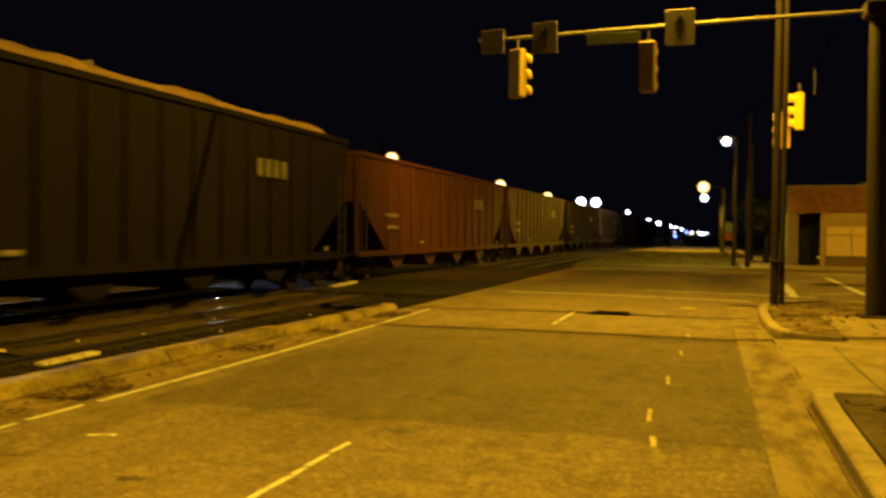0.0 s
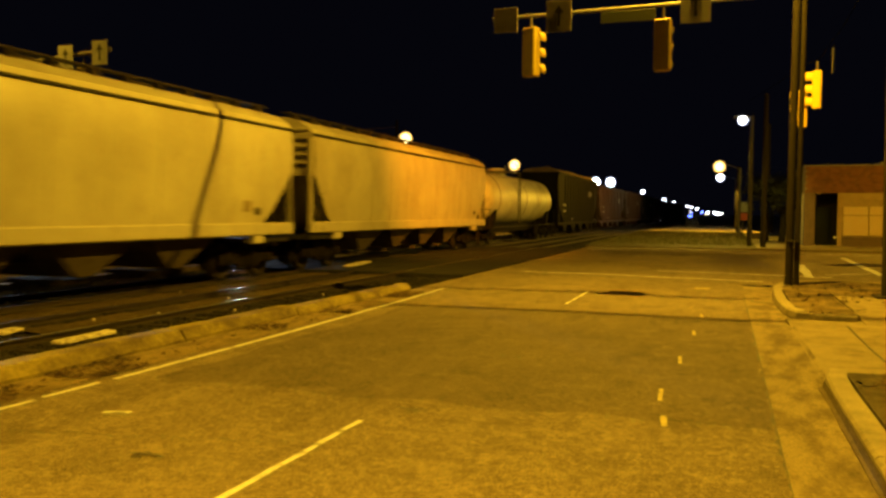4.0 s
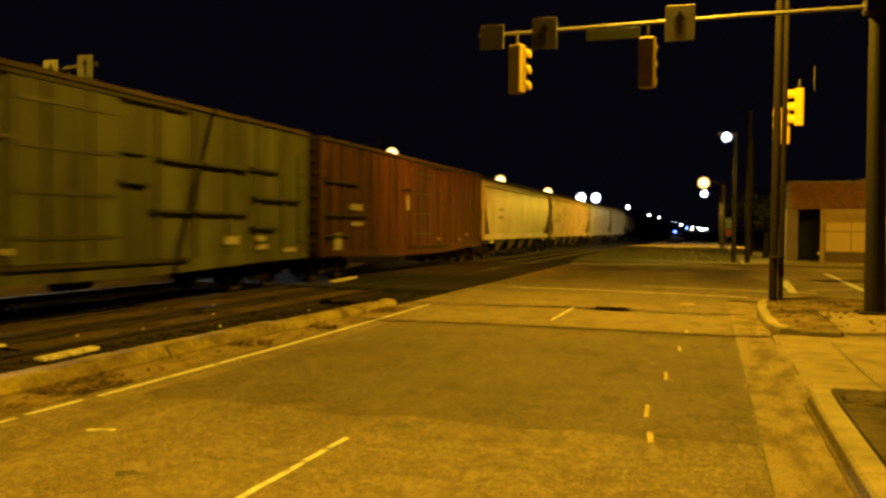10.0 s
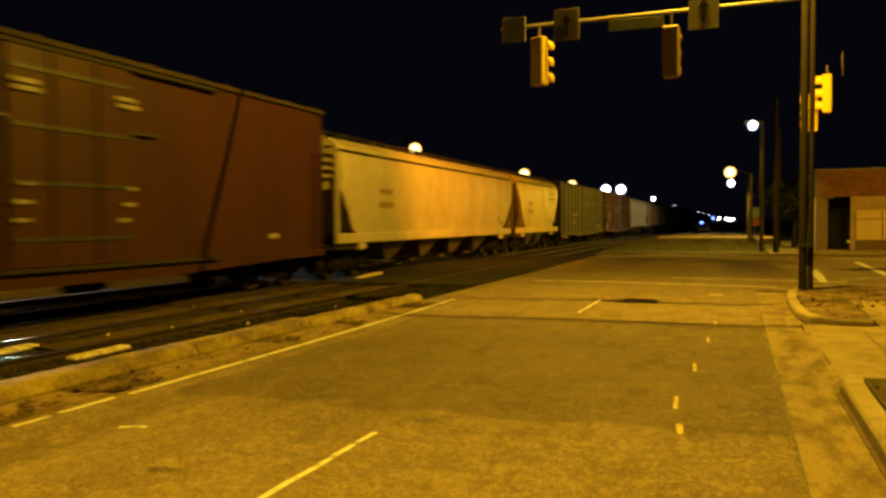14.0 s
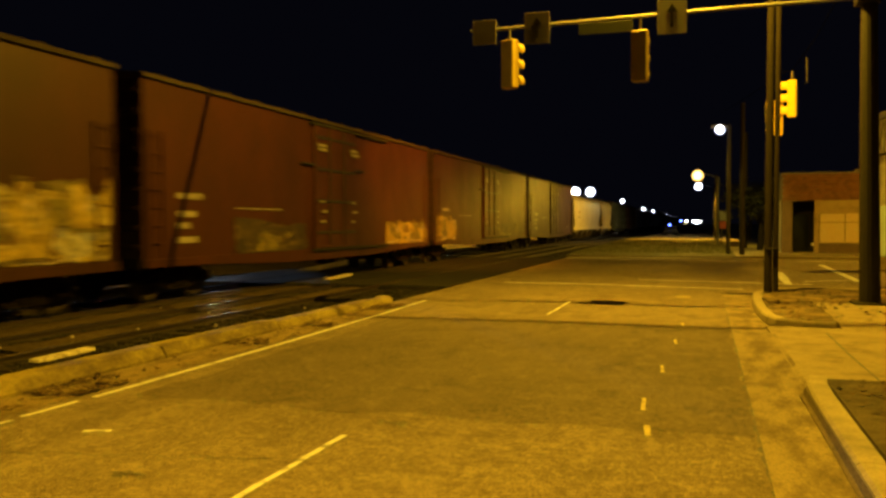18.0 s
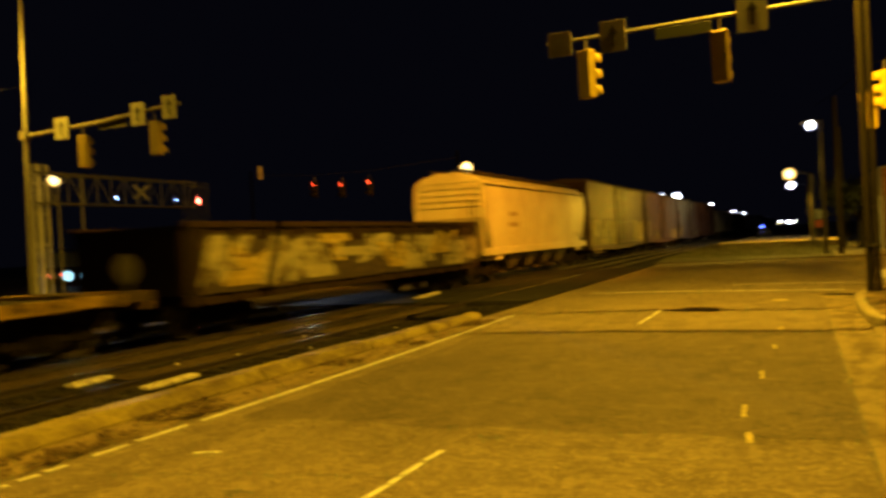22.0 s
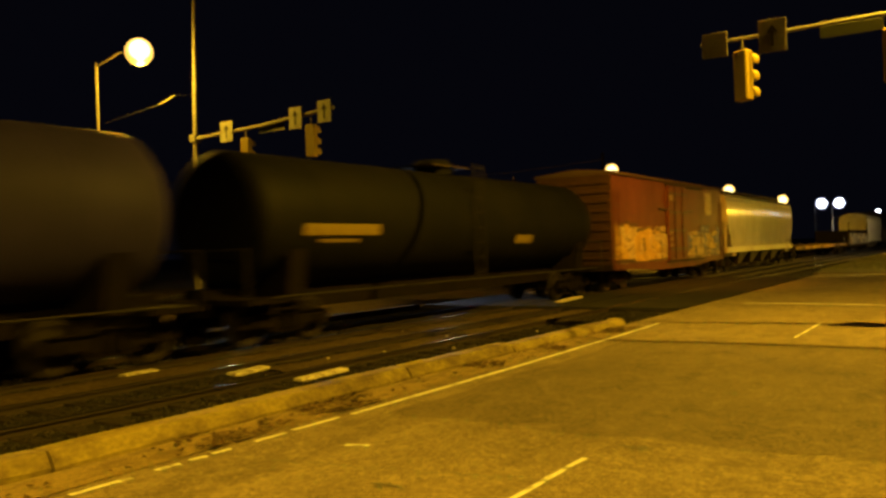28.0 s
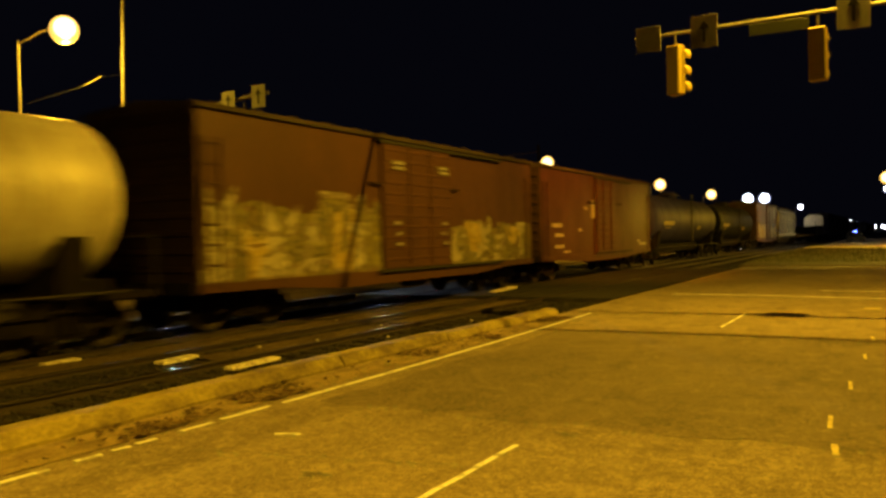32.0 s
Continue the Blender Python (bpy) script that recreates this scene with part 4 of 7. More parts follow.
RUSTY, INK = (0.075, 0.035, 0.016), (0.03, 0.022, 0.018)
SPRAY_Y = spray("sprayed_yellow", [INK, (0.11, 0.085, 0.03), (0.07, 0.022, 0.012), (0.16, 0.128, 0.035), INK, (0.14, 0.12, 0.065), RUSTY, (0.07, 0.076, 0.026), (0.17, 0.13, 0.026)], 1.8, 1.0)
SPRAY_W = spray("sprayed_pale", [RUSTY, (0.17, 0.145, 0.09), (0.07, 0.05, 0.028), (0.20, 0.175, 0.12), RUSTY, (0.19, 0.15, 0.065)], 1.3, 3.1)
SPRAY_B = spray("sprayed_blue", [INK, (0.05, 0.06, 0.17), (0.18, 0.17, 0.17), RUSTY, (0.32, 0.24, 0.06), (0.24, 0.24, 0.24)], 1.5, 5.7)
SPRAY_P = spray("sprayed_fresh", [(0.30, 0.24, 0.06), (0.08, 0.055, 0.03), (0.36, 0.33, 0.26), RUSTY, (0.38, 0.30, 0.05), (0.08, 0.09, 0.22), (0.30, 0.28, 0.24)], 1.3, 3.1)
FILL_D = spray("sprayed_fill_dull", [(0.105, 0.086, 0.020), (0.16, 0.132, 0.034), (0.045, 0.030, 0.014), (0.135, 0.118, 0.060), (0.06, 0.058, 0.022), (0.19, 0.158, 0.035)], 1.9, 7.4)
FILL_Y = spray("sprayed_fill_yellow", [(0.20, 0.14, 0.03), (0.30, 0.22, 0.045), (0.25, 0.18, 0.04), (0.32, 0.26, 0.10), (0.12, 0.075, 0.025)], 1.0, 4.4)
FILL_W = spray("sprayed_fill_pale", [(0.22, 0.19, 0.12), (0.28, 0.25, 0.17), (0.14, 0.11, 0.065), (0.25, 0.23, 0.17)], 1.0, 6.4)
FILL_B = spray("sprayed_fill_blue", [(0.045, 0.06, 0.24), (0.07, 0.09, 0.30), (0.03, 0.035, 0.13), (0.30, 0.30, 0.30)], 1.1, 9.4)
SPRAY_D = spray("sprayed_dark", [INK, (0.05, 0.035, 0.02), INK, (0.09, 0.06, 0.03)], 2.0, 2.2)
BOGIE = surf("bogie_cast_steel", (0.0075, 0.006, 0.005), 0.9, 0.0, grain=(25, 0.3), stain=(4, 0.6, (0.016, 0.011, 0.007)), bump=0.2, spec=0.03)
TREAD = surf("wheel_tread", (0.020, 0.016, 0.012), 0.7, 0.2, grain=(20, 0.1), stain=(3, 0.4, (0.035, 0.025, 0.017)), bump=0.0, spec=0.15)


# cream outlets: the shade under the wagon is put into this dark colour
OUTLET = surf("grimy_outlet_steel", (0.060, 0.047, 0.031), 0.8, grain=(18, 0.2), stain=(2.5, 0.9, (0.022, 0.017, 0.012)), bump=0.05, spec=0.15)


def wheel_mesh():
    bm = bmesh.new()
    prof = [(0.08, 0.0), (0.30, 0.02), (0.36, -0.03), (0.44, -0.03), (0.445, 0.09), (0.48, 0.10), (0.48, 0.13), (0.34, 0.13), (0.30, 0.06), (0.08, 0.07)]
    seg, rings = 20, []
    for r, h in prof:
        rings.append([bm.verts.new((-h, r * math.cos(2 * math.pi * k / seg), r * math.sin(2 * math.pi * k / seg))) for k in range(seg)])
    for a, b in zip(rings, rings[1:]):
        for k in range(seg):
            bm.faces.new((a[k], a[(k + 1) % seg], b[(k + 1) % seg], b[k]))
    bm.faces.new(rings[0])
    bm.faces.new(rings[-1][::-1])
    return bm


# dark brown with grime; on boxcar ends it also holds the gap's shade
DARK_STEEL = surf("grimy_wagon_end", (0.022, 0.013, 0.009), 0.9, grain=(18, 0.2), stain=(1.2, 0.7, (0.012, 0.009, 0.007)), bump=0.05, spec=0.05)
BOGIE_SET = {}


def bogie(parent, y):
    """A two-axle bogie: bolster with side frames, wheels and axles under it."""
    if not BOGIE_SET:
        side = prism([(-1.25, 0.40), (-1.2, 0.62), (-0.75, 0.66), (-0.42, 0.86), (0.42, 0.86), (0.75, 0.66), (1.2, 0.62), (1.25, 0.40), (0.95, 0.34), (0.55, 0.40), (0.42, 0.26), (-0.42, 0.26), (-0.55, 0.40), (-0.95, 0.34)], "x", -0.07, 0.07)
        for yy in (-0.2, 0.0, 0.2):
            tube(side, (0.075, yy, 0.34), (0.075, yy, 0.70), 0.075, 0.075, 8)
        for yy in (-0.89, 0.89):
            tube(side, (0.05, yy, 0.46), (0.14, yy, 0.46), 0.11, 0.09, 10)
        BOGIE_SET["bolster"] = boxed(-1.0, -0.2, 0.5, 1.0, 0.2, 0.84, bevel=0.03)
        BOGIE_SET["side"], BOGIE_SET["wheel"] = side, wheel_mesh()
        b = part("bogie", BOGIE_SET["bolster"], BOGIE, parent)
        fr = part("side_frame", side, BOGIE, b)
        fr.location = (0.98, 0, 0)
        wh = part("wheel", BOGIE_SET["wheel"], [TREAD], b, smooth=False)
        ax = part("axle", tubed((-0.75, 0, 0.46), (0.75, 0, 0.46), 0.08), BOGIE, b)
        BOGIE_SET.update(bolster=b, side=fr, wheel=wh, axle=ax)
        wh.matrix_basis = pose(0.80, 0.89, 0.46)
        ax.location = (0, 0.89, 0)
        share(fr, -0.98, 0, 0, 180, b)
        for x, yy, rz in ((0.80, -0.89, 0), (-0.80, 0.89, 180), (-0.80, -0.89, 180)):
            share(wh, x, yy, 0.46, rz, b)
        share(ax, 0, -0.89, 0, 0, b)
        b.location = (0, y, 0)
        return b
    src = BOGIE_SET["bolster"]
    b = share(src, 0, y, 0, 0, parent)
    for c in src.children:
        o = new(c.name.split(".")[0], c.data)
        o.parent = b
        o.matrix_basis = c.matrix_basis.copy()
    return b


SMALL = {}


def small(key, make, material, parent, x, y, z, rz=0, rx=0, label=""):
    """Small fittings share one mesh for the whole train."""
    k = (key, material.name)
    if k not in SMALL:
        SMALL[k] = part(key.replace("low_", ""), make(), material, parent, label)
        SMALL[k].matrix_basis = pose(x, y, z, rx, 0, rz)
        return SMALL[k]
    return share(SMALL[k], x, y, z, rz, parent, rx=rx)


def ladder_mesh(h, w=0.42):
    bm = bmesh.new()
    for s in (-w / 2, w / 2):
        box(bm, 0.03, s - 0.02, 0, 0.07, s + 0.02, h)
    n = int(h / 0.38)
    for k in range(n + 1):
        z = 0.1 + k * (h - 0.2) / n
        tube(bm, (0.05, -w / 2, z), (0.05, w / 2, z), 0.014, None, 6)
    return bm


def coupler_mesh():
    bm = bmesh.new()
    box(bm, -0.09, 0.0, 0.78, 0.09, 0.62, 0.96, bevel=0.02)
    box(bm, -0.16, 0.55, 0.72, 0.16, 0.80, 1.02, bevel=0.03)
    return bm


def hose_mesh():
    return bent([(0.3, 0.0, 0.9), (0.32, 0.2, 0.7), (0.3, 0.42, 0.45), (0.25, 0.62, 0.42)], 0.025, 6)


def running_gear(car, L, bogie_in):
    for s in (-1, 1):
        bogie(car, s * (L / 2 - bogie_in))
        small("coupler", coupler_mesh, BOGIE, car, 0, s * (L / 2 - 0.75), 0, 0 if s > 0 else 180)
        small("brake_hose", hose_mesh, BLACK, car, 0, s * (L / 2 - 0.75), 0, 0 if s > 0 else 180)


def stencil(car, x, y, z, w, h, rows, material=None, side=1, label="illegible stencilled marks"):
    """Plain bars in place of small lettering."""
    bm = bmesh.new()
    for r_ in range(rows):
        zz = z + h - (r_ + 1) * h / rows
        box(bm, x, y - w / 2 * (1 - 0.15 * (r_ % 2)), zz, x + 0.006, y + w / 2 * (1 - 0.2 * ((r_ + 1) % 2)), zz + h / rows * 0.62)
    return part("stencil", bm, material or MARK, car, label)


STROKES = (
    ((0, 0), (1, 0), (1, .25), (.35, .25), (.35, .4), (.85, .4), (.85, .62), (.35, .62), (.35, .78), (1, .78), (1, 1), (0, 1)),
    ((0, 0), (.95, 0), (1, .6), (.4, .6), (.4, .76), (1, .8), (1, 1), (.05, 1), (0, .42), (.6, .4), (.6, .24), (0, .25)),
    ((0, 0), (.3, 0), (.3, .5), (.65, 0), (1, 0), (1, 1), (.7, 1), (.7, .48), (.35, 1), (0, 1)),
    ((0, 0), (.33, 0), (.33, .33), (.65, 0), (1.05, 0), (.62, .5), (1, 1), (.62, 1), (.33, .66), (.33, 1), (0, 1)),
    ((.3, 0), (.68, 0), (.66, .7), (1.05, .72), (1, 1), (0, 1), (-.05, .72), (.33, .7)),
    ((.1, 0), (.9, 0), (1, .3), (.65, .3), (.35, .25), (.35, .75), (.65, .72), (1, .7), (.9, 1), (.1, 1), (0, .85), (0, .15)),
)


def graffiti(car, x, y0, y1, z0, z1, mats, seed, n=9):
    """A sprayed piece on a wagon's side: a ragged mottled ground with heavy slanting strokes over it, each with a dark outline."""
    r = random.Random(seed)
    top = [(y, z0 + (z1 - z0) * (0.80 + 0.13 * noise.noise((y * 0.7, seed, 0.3)) + 0.06 * noise.noise((y * 2.1, seed, 2)))) for y in span(y0, y1, 60)]
    low = [(y, z0 - 0.03 + 0.10 * abs(noise.noise((y * 1.3, seed, 7)))) for y in span(y1, y0, 30)]
    ground_ = part("graffiti", prism(low + top, "x", x - 0.01, x + 0.004), mats[0], car, "mottled sprayed graffiti")
    for k in range(n):
        w, h = (y1 - y0) / n * r.uniform(1.15, 1.75), (z1 - z0) * r.uniform(0.45, 0.88)
        cy = y0 + (y1 - y0) * (k + 0.5) / n
        cz = z0 + h / 2 + (z1 - z0 - h) * r.uniform(0.05, 0.9)
        shear, glyph = r.uniform(-0.6, 0.6), r.choice(STROKES)
        if r.random() < 0.65:
            glyph = tuple((v, u) for u, v in glyph)
        flip = r.choice((-1, 1))

        def outline(grow):
            pts = []
            for u, v in glyph:
                u, v = (u - 0.5) * flip * (1 + grow), (v - 0.5) * (1 + grow)
                wob = 0.22 * noise.noise((u * 2.0 + k, v * 2.0, seed))
                pts.append((max(y0 - 0.1, min(y1 + 0.1, cy + w * (u + shear * v + wob))), max(z0 - 0.03, cz + h * (v + wob))))
            return pts
        lay = 0.0009 * k
        o = part("sprayed_stroke", prism(outline(0.15), "x", x - 0.01, x + 0.006 + lay), mats[1], car, "dark sprayed outline")
        part("fill", prism(outline(0.0), "x", x - 0.01, x + 0.016 + lay), mats[2 + k % (len(mats) - 2)], o)
    return ground_


def hopper_section(zb, top=3.78, half=1.58, bulge=True):
    """Half outline of a covered hopper from its lower edge zb to the roof's eave."""
    pts = []
    for z in span(zb, top, 12):
        u = (z - 1.16) / (top - 1.16)
        x = half - 0.14 * (1 - u) ** 2 - 0.095 * (max(0, u - 0.7) / 0.3) ** 2
        pts.append((x, z))
    return pts


MARKB = surf("stencil_brown", (0.17, 0.125, 0.072), 0.6, grain=(24, 0.3), stain=(5, 0.9, (0.24, 0.19, 0.11)), bump=0.0)


def side_x(z, top, half=1.58):
    """Half width of a covered hopper's side at height z."""
    u = (z - 1.16) / (top - 1.16)
    return half - 0.14 * (1 - u) ** 2 - 0.095 * (max(0, u - 0.7) / 0.3) ** 2


def curved_mark(car, blocks, top, material, name="stencil", label="illegible stencilled marks"):
    """Flat marks that follow a hopper's curved side: a part for each block of (y0, y1, z0, z1)."""
    for y0, y1, z0, z1 in blocks:
        bm = bmesh.new()
        rows = [[bm.verts.new((side_x(z, top) + 0.011, y, z)) for z in span(z0, z1, 2)] for y in (y0, y1)]
        for k in range(2):
            bm.faces.new((rows[0][k], rows[1][k], rows[1][k + 1], rows[0][k + 1]))
        part(name, bm, material, car, label)


def emblem(car, cy, cz, ry, rz, top, material):
    """A round painted emblem drawn as a plain ring with two bars."""
    bm = bmesh.new()
    ring = []
    for a in span(0, 2 * math.pi, 40)[:-1]:
        ring.append([bm.verts.new((side_x(cz + k * rz * math.sin(a), top) + 0.010, cy + k * ry * math.cos(a), cz + k * rz * math.sin(a))) for k in (0.90, 1.0)])
    for p_, q_ in zip(ring, ring[1:] + ring[:1]):
        bm.faces.new((p_[0], p_[1], q_[1], q_[0]))
    em = part("emblem", bm, material, car, "round brown painted emblem with two bars")
    for z0 in (0.06, -0.26):
        curved_mark(car, [(cy - ry * 0.72, cy + ry * 0.72, cz + z0, cz + z0 + 0.18)], top, MARKB, "bar", "brown painted bar")
    return em


def covered_hopper(L, paint, label, bays=4, seed=0, marks=True, top=3.95, sill=None, graf=None, cut=(1.9, 1.8), rear_cut=(1.6, 1.75), curve=1.35, stripe=None, post=None):
    car = root("covered_hopper_wagon", label=label, category="freight wagon", group="wagons of the train")
    B = L / 2 - 0.55
    r = random.Random(seed)
    # body: sides that rise from a slope sheet at each end
    bm = bmesh.new()
    ys = [-B + 0.1, -B + 0.55, -B + 1.1, -B + 1.9, -B + 2.7] + span(-B + 3.4, B - 3.4, 10) + [B - 2.7, B - 1.9, B - 1.1, B - 0.55, B - 0.1]
    rows = []
    for y in ys:
        d = B - abs(y)
        ln, hh = cut if y > 0 else rear_cut
        u = max(0.0, (ln - d) / ln)
        zb = 1.16 + u ** curve * hh
        half = hopper_section(zb, top)
        loop = [(x, z) for x, z in half] + [(-x, z) for x, z in half[::-1]]
        rows.append([bm.verts.new((x, y, z)) for x, z in loop])
    m = len(rows[0])
    for a, b in zip(rows, rows[1:]):
        for k in range(m):
            bm.faces.new((a[k], a[(k + 1) % m], b[(k + 1) % m], b[k]))
    bm.faces.new(rows[0])
    bm.faces.new(rows[-1][::-1])
    part("body", bm, paint, car, smooth=True).data.set_sharp_from_angle(angle=radians(28))
    # roof
    roof = prism([(-1.50, top - 0.03), (-1.42, top + 0.16), (-1.10, top + 0.36), (-0.5, top + 0.53), (0.5, top + 0.53), (1.10, top + 0.36), (1.42, top + 0.16), (1.50, top - 0.03)], "y", -B + 0.08, B - 0.08)
    part("roof", roof, paint, car)
    for s in (-1, 1):
        part("eave_rail", boxed(s * 1.515 - 0.04, -B + 0.08, top - 0.03, s * 1.515 + 0.04, B - 0.08, top + 0.018), stripe or DARKMETAL, car)
        part("side_sill", boxed(s * 1.47 - 0.06, -B, 1.10, s * 1.47 + 0.06, B, 1.42, bevel=0.03), sill or paint, car)
        # end cage: posts, slope braces, ladder
        y = s * (B - 0.06)
        for x in (-1.42, 1.42):
            part("corner_post", boxed(x - 0.05, y - 0.05, 1.1, x + 0.05, y + 0.05, top - 0.1), post or paint, car)
            part("brace", tubed((x * 0.9, y, 1.1), (x * 0.9, y - s * 1.3, 2.35), 0.05, None, 6), DARKMETAL, car)
        part("end_platform", boxed(-1.4, y - s * 0.0, 0.92, 1.4, y - s * 2.2, 1.02), DARKMETAL, car)
        for x, rz in ((1.46, 0), (-1.46, 180)):
            small("ladder", lambda: ladder_mesh(2.9), DARKMETAL, car, x, y - s * 0.33, 1.05, rz)
    # running boards, with gratings' edge stripes and hatch covers
    for x in (-0.62, 0.62):
        part("running_board", boxed(x - 0.13, -B, top + 0.62, x + 0.13, B, top + 0.645), DARKMETAL, car)
        for k in range(17):
            y = -B + 0.5 + k * (2 * B - 1.0) / 16
            small("bracket", lambda: boxed(-0.13, -0.07, 0, 0.13, 0.07, 0.17), ROOFM, car, x, y, top + 0.46)
    n = bays * 2 + 2
    for k in range(n):
        y = -B + 1.4 + k * (2 * B - 2.8) / (n - 1)
        small("hatch", lambda: lathe([(0.36, 0.0), (0.40, 0.05), (0.34, 0.14), (0.1, 0.18)], 12), ROOFM, car, 0, y, top + 0.50)
    # outlets under the body
    span_ = (2 * B - 6.2) / bays
    for k in range(bays):
        y = -B + 3.1 + (k + 0.5) * span_

        def gate():
            g = bmesh.new()
            lo = [g.verts.new(p) for p in ((-1.0, -0.22, 0.42), (1.0, -0.22, 0.42), (1.0, 0.22, 0.42), (-1.0, 0.22, 0.42))]
            hi = [g.verts.new(p) for p in ((-1.3, -1.2, 1.12), (1.3, -1.2, 1.12), (1.3, 1.2, 1.12), (-1.3, 1.2, 1.12))]
            for i in range(4):
                g.faces.new((lo[i], lo[(i + 1) % 4], hi[(i + 1) % 4], hi[i]))
            g.faces.new(lo[::-1])
            g.faces.new(hi)
            box(g, -0.75, -0.3, 0.26, 0.75, 0.3, 0.36)
            return g
        small("outlet", gate, OUTLET, car, 0, y, 0)
    part("centre_sill", boxed(-0.32, -B - 0.1, 0.72, 0.32, B + 0.1, 1.0), BOGIE, car)
    if marks:
        y0 = -B + 2.95 if L > 15 else -B + 2.7
        curved_mark(car, [(y0, y0 + 1.05, 2.70, 2.88), (y0 - 0.05, y0 + 1.2, 2.24, 2.44)], top, MARKB)
        curved_mark(car, [(y0 - 0.1, y0 + 1.1, 1.92, 1.99), (y0, y0 + 1.0, 1.74, 1.80)], top, MARKD)
        curved_mark(car, [(B - 2.5, B - 2.15, 1.70, 1.98)], top, MARKB)
    curved_mark(car, [(B - 1.0 - cut[0] * 0.5, B - 0.75 - cut[0] * 0.5, 1.62, 1.80)], top, DARK_STEEL, "placard_holder", "small dark placard holder")
    # end slats above the slope sheets, and the bolster plates that drop below the sill
    for s_ in (-1, 1):
        for k in range(5):
            z = top - 0.85 + k * 0.24
            small("end_slat", lambda: boxed(-1.36, -0.03, 0, 1.36, 0.03, 0.07, bevel=0.01), paint, car, 0, s_ * (B - 0.06), z)
        for x in (-1.44, 1.44):
            small("bolster_plate", lambda: boxed(-0.05, -0.26, 0.90, 0.05, 0.26, 1.12, bevel=0.015), paint, car, x, s_ * (B - 1.75), 0)
    # vertical panel seams
    for k in range(1, bays * 2):
        y = -B + 2.7 + k * (2 * B - 5.4) / (bays * 2)
        small("panel_seam", lambda: prism([(x + 0.006, z) for x, z in hopper_section(1.2, top - 0.06)] + [(x - 0.03, z) for x, z in hopper_section(1.2, top - 0.06)[::-1]], "y", -0.02, 0.02), paint, car, 0, y, 0)
    if graf:
        graffiti(car, 1.56, *graf)
    running_gear(car, L, 2.1)
    return car


def open_hopper(L, paint, label, seed=0, top=4.66, heap=0.72):
    car = root("open_hopper_wagon", label=label, category="freight wagon", group="wagons of the train")
    B = L / 2 - 0.5
    bm = bmesh.new()
    ys = [-B + 0.05, -B + 2.6, B - 2.6, B - 0.05]
    zb = [2.75, 1.0, 1.0, 2.75]
    rows = [[bm.verts.new(p) for p in ((1.52, y, z), (1.55, y, top), (-1.55, y, top), (-1.52, y, z))] for y, z in zip(ys, zb)]
    for a, b in zip(rows, rows[1:]):
        for k in (0, 2, 3):
            bm.faces.new((a[k], a[(k + 1) % 4], b[(k + 1) % 4], b[k]))
    bm.faces.new(rows[0])
    bm.faces.new(rows[-1][::-1])
    part("body", bm, paint, car)
    part("load", sheet(span(-1.5, 1.5, 12), span(-B + 0.1, B - 0.1, 70), lambda x, y: top - 0.12 + (heap * (1 - (x / 1.5) ** 2) ** 0.4 if abs(x) < 1.5 else 0) * min(1, (B - abs(y)) / 1.6) * (0.75 + 0.06 * math.sin(y * 1.1 + seed)) + 0.14 * noise.noise((x * 1.4, y * 1.3, seed)) + 0.05 * noise.noise((x * 5, y * 4, seed))), COAL, car, "heaped brown load")
    for s in (-1, 1):
        part("top_rail", boxed(s * 1.56 - 0.07, -B, top - 0.12, s * 1.56 + 0.07, B, top + 0.03, bevel=0.015), paint, car)
        part("side_sill", boxed(s * 1.52 - 0.06, -B, 0.88, s * 1.52 + 0.06, B, 1.08), paint, car)
        y = s * (B - 0.06)
        part("end_rail", boxed(-1.5, y - 0.06, top - 0.1, 1.5, y + 0.06, top + 0.03), paint, car)
        for x in (-1.42, 1.42):
            part("corner_post", boxed(x - 0.06, y - 0.06, 0.95, x + 0.06, y + 0.06, top), paint, car)
        small("ladder", lambda: ladder_mesh(2.4), DARKMETAL, car, 1.5, y - s * 0.33, 1.1, 0)
        part("end_platform", boxed(-1.4, y, 0.92, 1.4, y - s * 2.0, 1.02), BOGIE, car)
    n = 13
    for k in range(n):
        y = -B + 2.6 + k * (2 * B - 5.2) / (n - 1)
        for s in (-1, 1):
            small("side_rib" if heap > 0.3 else "low_side_rib", lambda: boxed(0, -0.06, 1.05, 0.07, 0.06, top - 0.1, bevel=0.02), paint, car, s * 1.54, y, 0, 0 if s > 0 else 180)
    for k in range(4):
        y = -B + 4.2 + k * (2 * B - 8.4) / 3
        small("bay_door", lambda: prism([(-1.25, 1.05), (1.25, 1.05), (0.25, 0.36), (-0.25, 0.36)], "x", -1.3, 1.3), paint, car, 0, y, 0)
    part("centre_sill", boxed(-0.32, -B - 0.1, 0.72, 0.32, B + 0.1, 1.0), BOGIE, car)
    for k in range(4):
        stencil(car, 1.612, 4.0 + k * 0.42, top - 1.5, 0.30, 0.75, 1, MARKR)
    stencil(car, 1.612, -7.3, 2.28, 1.45, 0.22, 1, MARKR)
    stencil(car, 1.612, -7.25, 1.84, 1.35, 0.22, 1, MARKR)
    stencil(car, 1.61, -4.05, 1.28, 0.5, 0.15, 1, MARK)
    stencil(car, 1.61, B * 0.83, 1.14, 0.35, 0.22, 1, MARKR)
    running_gear(car, L, 2.0)
    return car


